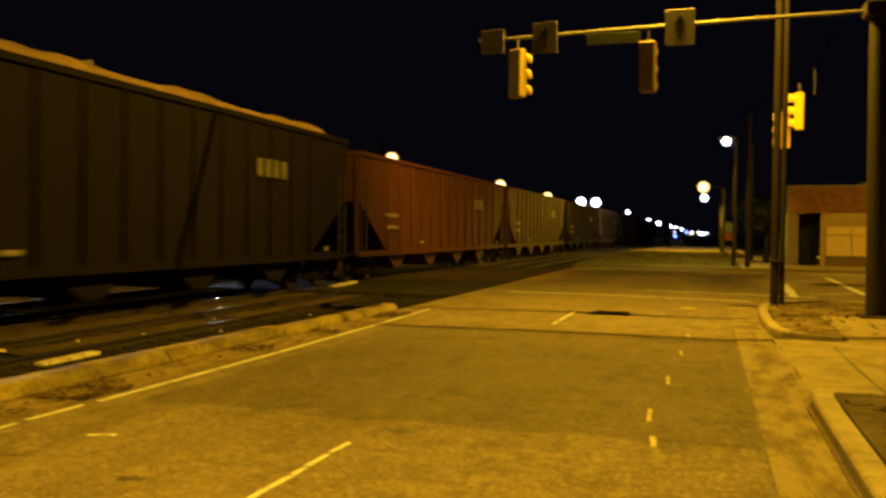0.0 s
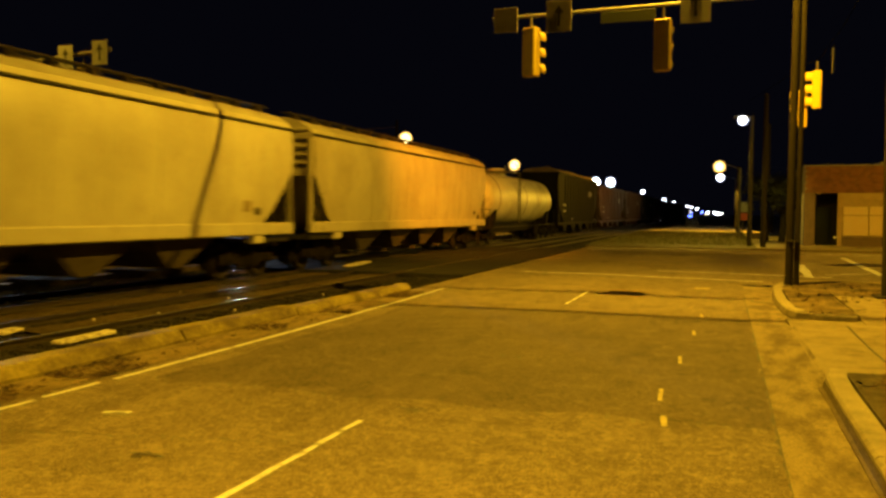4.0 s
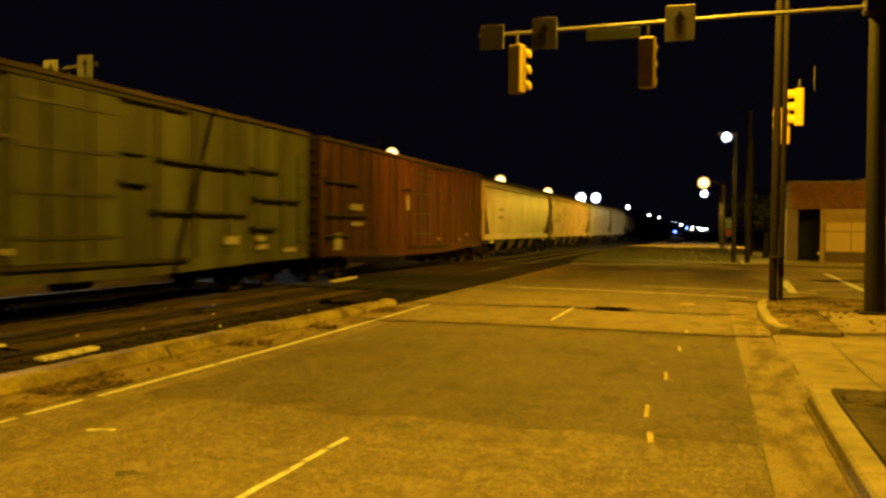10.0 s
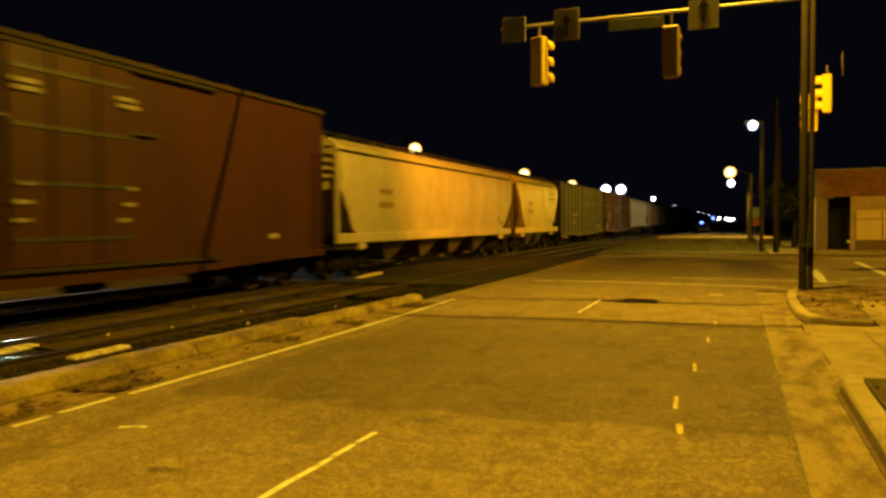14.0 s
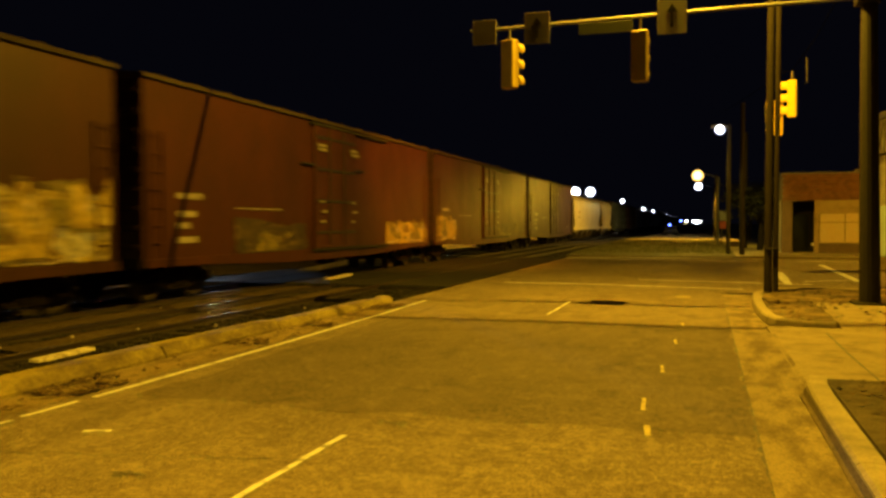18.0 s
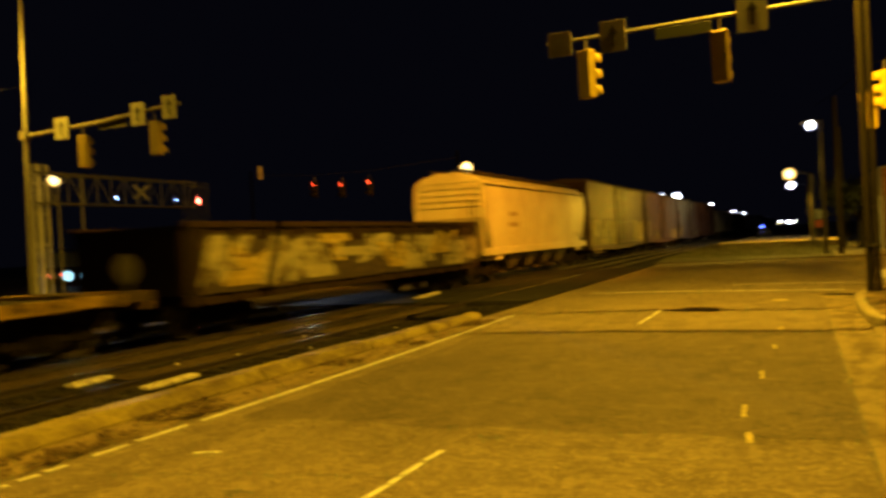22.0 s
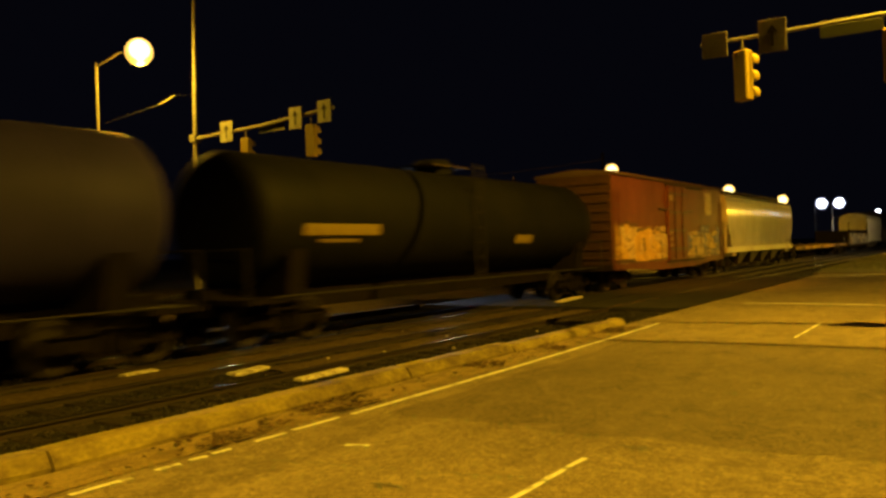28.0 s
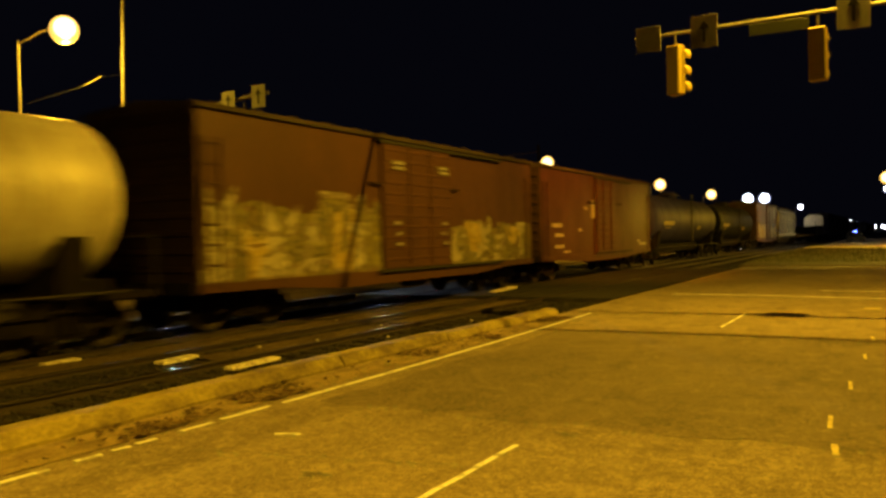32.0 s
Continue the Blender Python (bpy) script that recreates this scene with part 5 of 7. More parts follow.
def boxcar(L, paint, label, top=4.75, ribs=20, seed=0, door=2.6, bars=(), graf=(), horizontal=False, marks=None, ahead=0.0):
    car = root("boxcar", label=label, category="freight wagon", group="wagons of the train")
    B = L / 2 - 0.45
    part("body", boxed(-1.50, -B, 0.95, 1.50, B, top - 0.22, bevel=0.02), paint, car)
    roof = prism([(-1.58, top - 0.24), (-1.56, top - 0.14), (0, top), (1.56, top - 0.14), (1.58, top - 0.24)], "y", -B - 0.03, B + 0.03)
    rf = part("roof", roof, ROOFM, car, "dull weathered metal roof")
    for k in range(14):
        y = -B + 0.5 + k * (2 * B - 1.0) / 13
        small("roof_rib", lambda: prism([(-1.55, 0.0), (0, 0.14), (1.55, 0.0), (1.55, 0.05), (0, 0.19), (-1.55, 0.05)], "y", -0.06, 0.06), ROOFM, rf, 0, y, top - 0.15)
    if ribs:
        for k in range(ribs + 1):
            y = -B + 0.06 + k * (2 * B - 0.12) / ribs
            if abs(y) < door / 2 + 0.05:
                continue
            for s in (-1, 1):
                small("side_post", lambda: boxed(0, -0.07, 1.02, 0.075, 0.07, top - 0.28, bevel=0.02), paint, car, s * 1.495, y, 0, 0 if s > 0 else 180)
    for s in (-1, 1):
        d = part("door", boxed(s * 1.555 - 0.05, -door / 2, 1.0, s * 1.555 + 0.05, door / 2, top - 0.35, bevel=0.02), paint, car)
        for k in range(11 if horizontal else 0):
            z = 1.2 + k * (top - 1.75) / 10
            part("corrugation", boxed(s * 1.60 - 0.02, -door / 2 + 0.05, z, s * 1.60 + 0.02, door / 2 - 0.05, z + 0.09, bevel=0.02), paint, d)
        for k in range(0 if horizontal else 4):
            z = 1.45 + k * (top - 2.2) / 3
            part("door_rib", boxed(s * 1.61 - 0.02, -door / 2 + 0.05, z, s * 1.61 + 0.02, door / 2 - 0.05, z + 0.08), paint if horizontal else BLACK, d, "horizontal door bar")
        for yy in (-0.55, 0.55):
            part("lock_rod", tubed((s * 1.63, yy, 1.1), (s * 1.63, yy, top - 0.4), 0.025, None, 6), paint if horizontal else DARKMETAL, d)
        part("door_rail", boxed(s * 1.56 - 0.08, -door / 2 - 0.2, 0.93, s * 1.56 + 0.08, door * 1.45, 1.0), DARKMETAL, car)
        part("door_rail", boxed(s * 1.56 - 0.08, -door / 2 - 0.2, top - 0.36, s * 1.56 + 0.08, door * 1.45, top - 0.29), DARKMETAL, car)
        part("side_sill", prism([(-B, 0.99), (-B, 0.82), (-B + 2.2, 0.80), (-door, 0.66), (door, 0.66), (B - 2.2, 0.80), (B, 0.82), (B, 0.99)], "x", s * 1.50 - 0.05, s * 1.50 + 0.05), paint, car)
        y = s * B
        # end ribs and wall darker than the sides: gap shade in the colour
        for k in range(9):
            z = 1.2 + k * (top - 1.8) / 8
            small("end_rib", lambda: boxed(-1.4, -0.02, 0, 1.4, 0.07, 0.12, bevel=0.02), DARK_STEEL, car, 0, y, z, 0 if s > 0 else 180)
        for x, rz in ((1.5, 0), (-1.5, 180)):
            small("ladder", lambda: ladder_mesh(2.9), paint, car, x, y - s * 0.35, 0.85, rz)
        part("end_wall", boxed(-1.49, y - s * 0.02, 1.0, 1.49, y + s * 0.012, top - 0.25), DARK_STEEL, car, "grimy end wall, shade put into its dark colour")
        part("end_sill", boxed(-1.5, y - 0.02, 0.8, 1.5, y + s * 0.12, 1.02), BOGIE, car)
    part("centre_sill", boxed(-0.32, -B - 0.1, 0.70, 0.32, B + 0.1, 0.94), BOGIE, car)
    part("brake_reservoir", lathe([(0.05, -0.5), (0.2, -0.45), (0.2, 0.45), (0.05, 0.5)], 12, "y"), BOGIE, car).location = (0.75, 1.0, 0.62)
    r = random.Random(seed)
    xm = 1.58 if ribs else 1.506
    zs = top / 5.0
    for y, z, w, h in marks or ():
        stencil(car, xm, y, z, w, h, 1)
    for z, w in ((2.28, 1.1), (1.88, 0.8), (1.62, 0.55), (1.30, 0.85)) if marks is None else ():
        stencil(car, xm, -B * 0.82 + ahead + (w - 1.1) / 2, z * zs, w, 0.22, 1)
    if marks is None:
        stencil(car, xm, -B * 0.48 + ahead, 2.09 * zs, 2.6, 0.05, 1)
    for y in (-1.1, 1.3) if marks is None else ():
        stencil(car, 1.655 if abs(y) < door / 2 else xm, y, 3.9 * zs, 0.6, 0.26, 2)
        for z in (2.35, 2.05, 1.75):
            stencil(car, 1.655 if abs(y) < door / 2 else xm, y + 0.15 * r.uniform(-1, 1), z * zs, r.uniform(0.18, 0.4), 0.12, 1)
    for y0, y1, z in bars:
        part("locking_bar", boxed(1.50, y0, z - 0.035, 1.66, y1, z + 0.035), BLACK, car, "dark locking bar")
    part("door_bar", boxed(1.50, -2.3, 3.44 * zs, 1.60, 2.3, 3.50 * zs), DARK_STEEL if horizontal else BLACK, car, "dark horizontal rail")
    stencil(car, xm, B * 0.72, 1.35, 0.5, 0.2, 1)
    for g in graf:
        graffiti(car, xm + 0.004, *g)
    running_gear(car, L, 2.3)
    return car


def tank_car(L, paint, label, rad=1.42, band=False, seed=0, hoops=None, dome=0.0):
    car = root("tank_wagon", label=label, category="freight wagon", group="wagons of the train")
    B = L / 2 - 0.75
    cz = 1.12 + rad
    prof = [(0.05, -B)] + [(rad * math.sin(a), -B + 0.55 * (1 - math.cos(a))) for a in span(0.3, math.pi / 2, 6)]
    prof += [(rad, y) for y in span(-B + 1.2, B - 1.2, 8)]
    prof += [(rad * math.sin(a), B - 0.55 * (1 - math.cos(a))) for a in span(math.pi / 2, 0.3, 6)] + [(0.05, B)]
    tk = part("tank", lathe(prof, 40, "y"), paint, car, smooth=True)
    tk.location = (0, 0, cz)
    for y in hoops or (-B + 2.0, -B * 0.33, B * 0.33, B - 2.0):
        small("hoop" if not hoops else "low_hoop", lambda: lathe([(rad + 0.003, -0.05), (rad + 0.012, -0.04), (rad + 0.012, 0.04), (rad + 0.003, 0.05)], 40, "y"), paint if not hoops else RUST, car, 0, y, cz)
    part("dome", lathe([(0.55, 0), (0.55, 0.3), (0.45, 0.42), (0.1, 0.45)], 20), paint, car).location = (0, dome, cz + rad - 0.08)
    pl = part("platform", boxed(-0.62 if band else -1.1, -0.9, 0, 0.62 if band else 1.1, 0.9, 0.05), ROOFM if band else GALV, car)
    pl.location = (0, dome, cz + rad + 0.12)
    for x in (-1.1, 1.1) if not band else ():
        part("rail", bent([(x, -0.9, 0), (x, -0.9, 0.5), (x, 0.9, 0.5), (x, 0.9, 0)], 0.02, 6), GALV, pl)
    for s in (-1, 1):
        lad = part("ladder", ladder_mesh(rad * 2 + 0.2), DARKMETAL, car)
        lad.matrix_basis = pose(s * (rad + 0.02), dome, 1.05, 0, 0, 0 if s > 0 else 180)
        part("handrail", bent([(s * 1.5, -B + 0.4, 0.98), (s * 1.5, B - 0.4, 0.98)], 0.022, 6), DARKMETAL, car)
        y = s * (B - 1.3)
        part("saddle", prism([(-1.25, 0.9), (-1.35, 1.9), (-1.0, 1.45), (0, 1.12), (1.0, 1.45), (1.35, 1.9), (1.25, 0.9)], "y", y - 0.25, y + 0.25), BOGIE, car)
        part("end_platform", boxed(-1.5, s * (B - 0.9), 0.86, 1.5, s * (B + 0.25), 0.96), BOGIE, car)
        part("end_rail", bent([(-1.45, s * (B + 0.2), 0.96), (-1.45, s * (B + 0.2), 1.9), (1.45, s * (B + 0.2), 1.9), (1.45, s * (B + 0.2), 0.96)], 0.022, 6), DARKMETAL, car)
    part("centre_sill", boxed(-0.35, -B - 0.2, 0.62, 0.35, B + 0.2, 1.15), BOGIE, car)
    if band:
        for a0, y0, y1, h in ((-0.17, -6.8, -4.3, 0.085), (-0.36, 2.3, 3.35, 0.09), (-0.34, -6.3, -5.0, 0.025)):
            bm = bmesh.new()
            pts = [(math.cos(a) * (rad + 0.012), cz + math.sin(a) * (rad + 0.012)) for a in span(a0 - h, a0 + h, 5)]
            rows = [[bm.verts.new((x, y, z)) for x, z in pts] for y in (y0, y1)]
            for k in range(5):
                bm.faces.new((rows[0][k], rows[0][k + 1], rows[1][k + 1], rows[1][k]))
            part("placard_band", bm, STRAP, car, "yellow painted band")
    else:
        for y, w in ((-B * 0.45, 1.2), (B * 0.5, 1.0)):
            bm = bmesh.new()
            for a0 in (0.02, 0.12, -0.1):
                pts = [(math.cos(a) * (rad + 0.012), cz + math.sin(a) * (rad + 0.012)) for a in span(a0 - 0.03, a0 + 0.03, 3)]
                rows = [[bm.verts.new((x, yy, z)) for x, z in pts] for yy in (y - w / 2, y + w / 2)]
                for k in range(3):
                    bm.faces.new((rows[0][k], rows[0][k + 1], rows[1][k + 1], rows[1][k]))
            part("stencil", bm, MARKD if paint in (TANKWHITE,) else MARK, car, "illegible stencilled marks")
    running_gear(car, L, 2.0)
    return car


def gondola(L, paint, label, seed=0):
    car = root("gondola_wagon", label=label, category="freight wagon", group="wagons of the train")
    B = L / 2 - 0.5
    top = 2.36
    part("floor", boxed(-1.45, -B, 0.95, 1.45, B, 1.1), BOGIE, car)
    for s in (-1, 1):
        part("side", boxed(s * 1.48 - 0.03, -B, 0.9, s * 1.48 + 0.03, B, top, bevel=0.01), paint, car)
        part("top_rail", boxed(s * 1.5 - 0.09, -B, top - 0.06, s * 1.5 + 0.09, B, top + 0.08, bevel=0.02), paint, car)
        # end wall in the darker bogie steel, its shade in the colour
        part("end", boxed(-1.45, s * B - 0.05, 0.95, 1.45, s * B + 0.05, top), BOGIE, car, "grimy end wall, shade put into its dark colour")
        part("side_sill", boxed(s * 1.5 - 0.05, -B, 0.72, s * 1.5 + 0.05, B, 0.92), paint, car)
        for k in range(13):
            y = -B + 0.3 + k * (2 * B - 0.6) / 12
            small("side_stake", lambda: boxed(0, -0.09, 0.75, 0.11, 0.09, 2.30, bevel=0.025), paint, car, s * 1.5, y, 0, 0 if s > 0 else 180)
        small("ladder", lambda: ladder_mesh(1.8), DARKMETAL, car, 1.5, s * (B - 0.35), 0.85, 0)
    part("centre_sill", boxed(-0.32, -B - 0.1, 0.68, 0.32, B + 0.1, 0.95), BOGIE, car)
    graffiti(car, 1.62, -B + 0.4, B - 0.5, 0.95, 2.25, [SPRAY_D, SPRAY_D, FILL_W, FILL_Y, FILL_W], seed, 13)
    running_gear(car, L, 2.1)
    return car


def flatcar(L, label, seed=0):
    car = root("flat_wagon", label=label, category="freight wagon", group="wagons of the train")
    B = L / 2 - 0.55
    part("deck", boxed(-1.42, -B, 1.02, 1.42, B, 1.10), TIE, car, "dark worn plank deck")
    for s in (-1, 1):
        part("side_sill", prism([(-B, 1.14), (-B, 0.96), (-B + 4.5, 0.90), (B - 4.5, 0.90), (B, 0.96), (B, 1.14)], "x", s * 1.5 - 0.06, s * 1.5 + 0.06), TTX, car)
        part("end_sill", boxed(-1.5, s * B - 0.1, 0.8, 1.5, s * B + 0.1, 1.14), TTX, car)
        for k in range(18):
            y = -B + 0.8 + k * (2 * B - 1.6) / 17
            small("stake_pocket", lambda: boxed(0, -0.07, 0.90, 0.06, 0.07, 1.12, bevel=0.015), TTX, car, s * 1.555, y, 0, 0 if s > 0 else 180)
        h = part("hitch", boxed(-0.5, s * 4.2 - 0.4, 1.09, 0.5, s * 4.2 + 0.4, 1.22, bevel=0.03), TTX, car)
        part("hitch_leg", tubed((0, s * 4.2 - 0.3, 1.2), (0, s * 4.2 + 1.1, 1.35), 0.07), DARKMETAL, h)
        part("handbrake", lathe([(0.28, -0.02), (0.3, 0.0), (0.28, 0.02)], 14, "x"), DARKMETAL, car).location = (s * 1.3, s * (B - 0.3), 1.55)
        part("brake_post", boxed(s * 1.3 - 0.04, s * (B - 0.3) - 0.04, 1.1, s * 1.3 + 0.04, s * (B - 0.3) + 0.04, 1.6), DARKMETAL, car)
    for k in range(11):
        y = -B + 1.2 + k * (2 * B - 2.4) / 10
        small("plank_stop", lambda: boxed(-1.2, -0.08, 1.095, 1.2, 0.08, 1.16, bevel=0.01), TTX, car, 0, y, 0)
    part("centre_sill", boxed(-0.35, -B - 0.1, 0.45, 0.35, B + 0.1, 1.02), BOGIE, car)
    running_gear(car, L, 2.6)
    return car


TRACK_X, SPEED = -12.75, 13.2
BLUELINE = surf("wagon_blue_line", (0.03, 0.035, 0.10), 0.5, grain=(20, 0.1), stain=(3, 0.4, None), bump=0.0)
GY = [SPRAY_Y, SPRAY_Y, FILL_D, FILL_Y, FILL_D, FILL_W, SPRAY_Y]
GYB = [SPRAY_P, SPRAY_Y, FILL_Y, FILL_D, FILL_Y]
GW = [FILL_D, SPRAY_W, FILL_W, FILL_D, FILL_Y, FILL_W, FILL_D]
GD = [SPRAY_D, SPRAY_D, SPRAY_D, SPRAY_Y]
GP = [SPRAY_P, SPRAY_D, FILL_Y, FILL_W, FILL_Y]
GB = [SPRAY_B, SPRAY_D, FILL_B, FILL_W, FILL_B, FILL_Y]
TRAIN = []


def couple(car, rear, front):
    TRAIN.append((car, (rear + front) / 2))


# rear and front of each wagon along the line at the clip's start
for rear, front, paint, lab in ((67.5, 88.4, COALDARK, "black open hopper wagon loaded level with its edge"), (46.6, 67.5, COALORANGE, "rust-brown open hopper wagon loaded level with its edge"), (25.1, 46.6, COALRED, "dark red open hopper wagon loaded level with its edge"), (5.0, 25.1, COALDARK, "black open hopper wagon heaped with brown load")):
    couple(open_hopper(front - rear, paint, lab, int(rear), 4.66 if rear < 10 else 4.42, 0.74 if rear < 10 else 0.08), rear, front)
for k, (rear, front, paint) in enumerate(((88.4, 108.4, COALRED), (108.4, 129, COALDARK), (129, 149.5, COALORANGE), (149.5, 170, COALDARK), (170, 190.5, COALRED))):
    couple(open_hopper(front - rear, paint, "dark open hopper wagon loaded level with its edge", k, 4.4, 0.06), rear, front)
couple(tank_car(17.7, TANKWHITE, "dirty white tank wagon with rusty hoops and a top platform", hoops=(-6.0, 0.2), dome=-2.1), -12.7, 5.0)
couple(covered_hopper(19.3, CREAM, "cream covered hopper wagon with dark stencils", 4, 1, marks=False), -32.0, -12.7)
couple(covered_hopper(18.5, WHITE, "white covered hopper wagon with rusty lower edge", 4, 2), -50.5, -32.0)
couple(covered_hopper(20.8, TAN, "weathered tan covered hopper wagon streaked with dirt", 4, 3), -71.3, -50.5)
couple(covered_hopper(19.1, CREAM, "cream covered hopper wagon with dark stencils", 4, 4), -90.4, -71.3)
BROWN_MARKS = ((-6.58, 2.29, 1.1, 0.32), (-6.5, 1.77, 1.05, 0.22), (-8.01, 1.0, 0.6, 0.85), (-1.7, 2.4, 0.35, 0.9), (2.2, 1.2, 0.5, 0.16), (5.4, 1.15, 0.5, 0.14))
BROWN_BARS = ((-9.1, -6.4, 3.14), (-9.1, -5.75, 2.10), (-9.1, -7.2, 1.45))
couple(boxcar(19.3, RIBBED, "brown ribbed boxcar with faded pale marks", 4.62, 22, 5, bars=BROWN_BARS, marks=BROWN_MARKS), -109.7, -90.4)
OLIVE_MARKS = ((5.49, 1.28, 0.65, 0.32), (6.92, 1.12, 0.55, 0.17), (8.5, 1.02, 0.8, 0.2), (-4.95, 2.18, 0.8, 0.17), (-3.8, 2.2, 0.75, 0.17), (-4.75, 1.62, 0.9, 0.2), (-1.2, 1.2, 0.7, 0.18), (0.2, 1.08, 0.8, 0.16), (7.0, 1.15, 0.5, 0.16))
OLIVE_BARS = ((2.6, 6.25, 3.15), (1.38, 2.36, 2.6), (2.45, 6.2, 2.04), (6.4, 7.8, 3.2), (6.5, 9.0, 2.45), (6.4, 7.7, 1.68))
couple(boxcar(20.0, OLIVE, "dirty olive ribbed boxcar with dark locking bars", 4.62, 14, 6, bars=OLIVE_BARS, marks=OLIVE_MARKS), -129.7, -109.7)
yellow_hopper = covered_hopper(12.1, YELLOW, "short yellow covered hopper wagon", 2, 7, cut=(1.5, 2.55), rear_cut=(2.6, 2.75), curve=1.25, post=DARK_STEEL)
emblem(yellow_hopper, 3.4, 3.32, 1.05, 0.50, 3.95, MARKB)
couple(yellow_hopper, -141.8, -129.7)
couple(covered_hopper(21.2, CREAM, "long cream covered hopper wagon with dark stencils", 4, 8), -163.0, -141.8)
couple(boxcar(20.0, BROWN, "tall brown boxcar with pale marks", 5.09, 0, 9, 3.0, ahead=1.0), -183.0, -163.0)
couple(boxcar(20.6, MAROON, "tall maroon boxcar with sprayed lower side", 5.09, 0, 10, 3.0, graf=[(-9.4, -6.6, 1.0, 2.2, GYB, 21, 4), (1.2, 8.6, 1.0, 1.75, GD, 1, 7)]), -203.6, -183.0)
couple(boxcar(19.7, MAROON, "tall maroon boxcar with faint sprayed patches", 5.09, 0, 11, 3.0, graf=[(-5.8, -2.0, 1.0, 1.95, GD, 2, 3), (4.6, 9.1, 1.0, 1.95, GYB, 3, 6)]), -223.3, -203.6)
couple(boxcar(19.8, BROWN, "tall brown boxcar with yellow graffiti along its lower side", 5.09, 0, 12, 3.0, graf=[(-9.2, -1.7, 1.02, 2.7, GY, 4, 13), (4.7, 9.2, 1.05, 2.65, GYB, 5, 6)]), -243.1, -223.3)
couple(covered_hopper(17.6, CREAM, "cream covered hopper wagon with dark stencils", 4, 13, cut=(1.35, 2.1), rear_cut=(1.1, 1.7)), -260.7, -243.1)
couple(gondola(17.2, DARK_STEEL, "low gondola wagon covered with yellow graffiti", 14), -277.9, -260.7)
couple(flatcar(28.6, "long empty yellow flat wagon"), -306.5, -277.9)
couple(covered_hopper(19.0, CREAM2, "glossy pale grey covered hopper wagon with a blue line", 4, 15, sill=CREAM, stripe=BLUELINE, cut=(1.3, 1.0), marks=False), -325.5, -306.5)
redbox = boxcar(16.1, RED, "red boxcar with pale and blue graffiti", 4.6, 0, 16, 2.6, graf=[(-7.2, -1.5, 1.05, 2.7, GP, 6, 5), (1.5, 7.2, 1.05, 2.6, GB, 7, 5)])
couple(redbox, -341.6, -325.5)
part("panel", boxed(1.49, 4.6, 3.05, 1.512, 5.7, 4.15, bevel=0.004), MARK, redbox, "pale square painted panel")
couple(tank_car(18.0, TANKDARK, "black tank wagon with a yellow band", 1.40, True), -359.6, -341.6)
couple(tank_car(19.2, TANKGREY, "dull grey tank wagon with a yellow band", 1.45, True), -378.8, -359.6)
OXIDE_MARKS = ((-5.85, 2.07, 1.2, 0.24), (-5.67, 1.70, 1.05, 0.22), (-5.6, 1.27, 1.1, 0.2), (-3.3, 1.9, 0.45, 0.2), (-2.58, 2.8, 0.45, 0.2), (-1.62, 2.45, 0.5, 1.25), (-0.46, 2.62, 0.5, 0.24), (0.0, 2.5, 1.4, 0.05), (0.43, 1.84, 0.6, 0.07), (6.25, 1.2, 1.6, 0.22), (-4.83, 1.08, 0.9, 0.12))
couple(boxcar(16.0, OXIDE_RED, "plain reddish-brown boxcar with small pale marks", 4.52, 0, 17, 2.6, horizontal=True, marks=OXIDE_MARKS), -395.0, -379.0)
couple(boxcar(16.8, OXIDE, "brown corrugated boxcar with pale graffiti", 4.52, 0, 18, 3.6, graf=[(-7.8, -1.9, 0.98, 2.9, GW, 8, 10), (1.95, 7.8, 0.98, 2.35, GW, 9, 10)], horizontal=True), -411.8, -395.0)
couple(tank_car(16.4, TANKWHITE, "dirty white tank wagon with top platform"), -428.2, -411.8)
couple(covered_hopper(19.0, CREAM, "cream covered hopper wagon with dark stencils", 4, 19), -447.2, -428.2)

# ---- street furniture ----
def signal_head(parent, x, y, z, face=180, lit=None, paint=None):
    """A three-lens yellow signal head hanging with its lower edge at z; it faces along -y at face 180."""
    h = part("signal_head", boxed(-0.17, -0.12, 0, 0.17, 0.12, 1.07, bevel=0.025), paint or SIG_Y, parent, "yellow three-lens traffic signal")
    h.matrix_basis = pose(x, y, z, 0, 0, face - 180)
    for k in range(3):
        c = 0.18 + k * 0.355
        part("lens", lathe([(0.10, 0.0), (0.13, -0.02), (0.13, -0.03), (0.02, -0.045)][::-1], 14, "y"), (lit or {}).get(2 - k, LENS), h).location = (0, -0.115, c)
        bm = bmesh.new()
        seg = 12
        rows = []
        for yy in (-0.11, -0.34):
            rows.append([bm.verts.new((0.15 * math.cos(a), yy, c + 0.15 * math.sin(a))) for a in span(-0.55, math.pi + 0.55, seg)])
            rows.append([bm.verts.new((0.14 * math.cos(a), yy, c + 0.14 * math.sin(a))) for a in span(-0.55, math.pi + 0.55, seg)])
        for i in range(seg):
            bm.faces.new((rows[0][i], rows[0][i + 1], rows[2][i + 1], rows[2][i]))
            bm.faces.new((rows[1][i], rows[3][i], rows[3][i + 1], rows[1][i + 1]))
            bm.faces.new((rows[2][i], rows[2][i + 1], rows[3][i + 1], rows[3][i]))
        part("visor", bm, paint or SIG_Y, h)
    part("hanger", tubed((0, 0, 1.05), (0, 0, 1.32), 0.03), GALV, h)
    return h


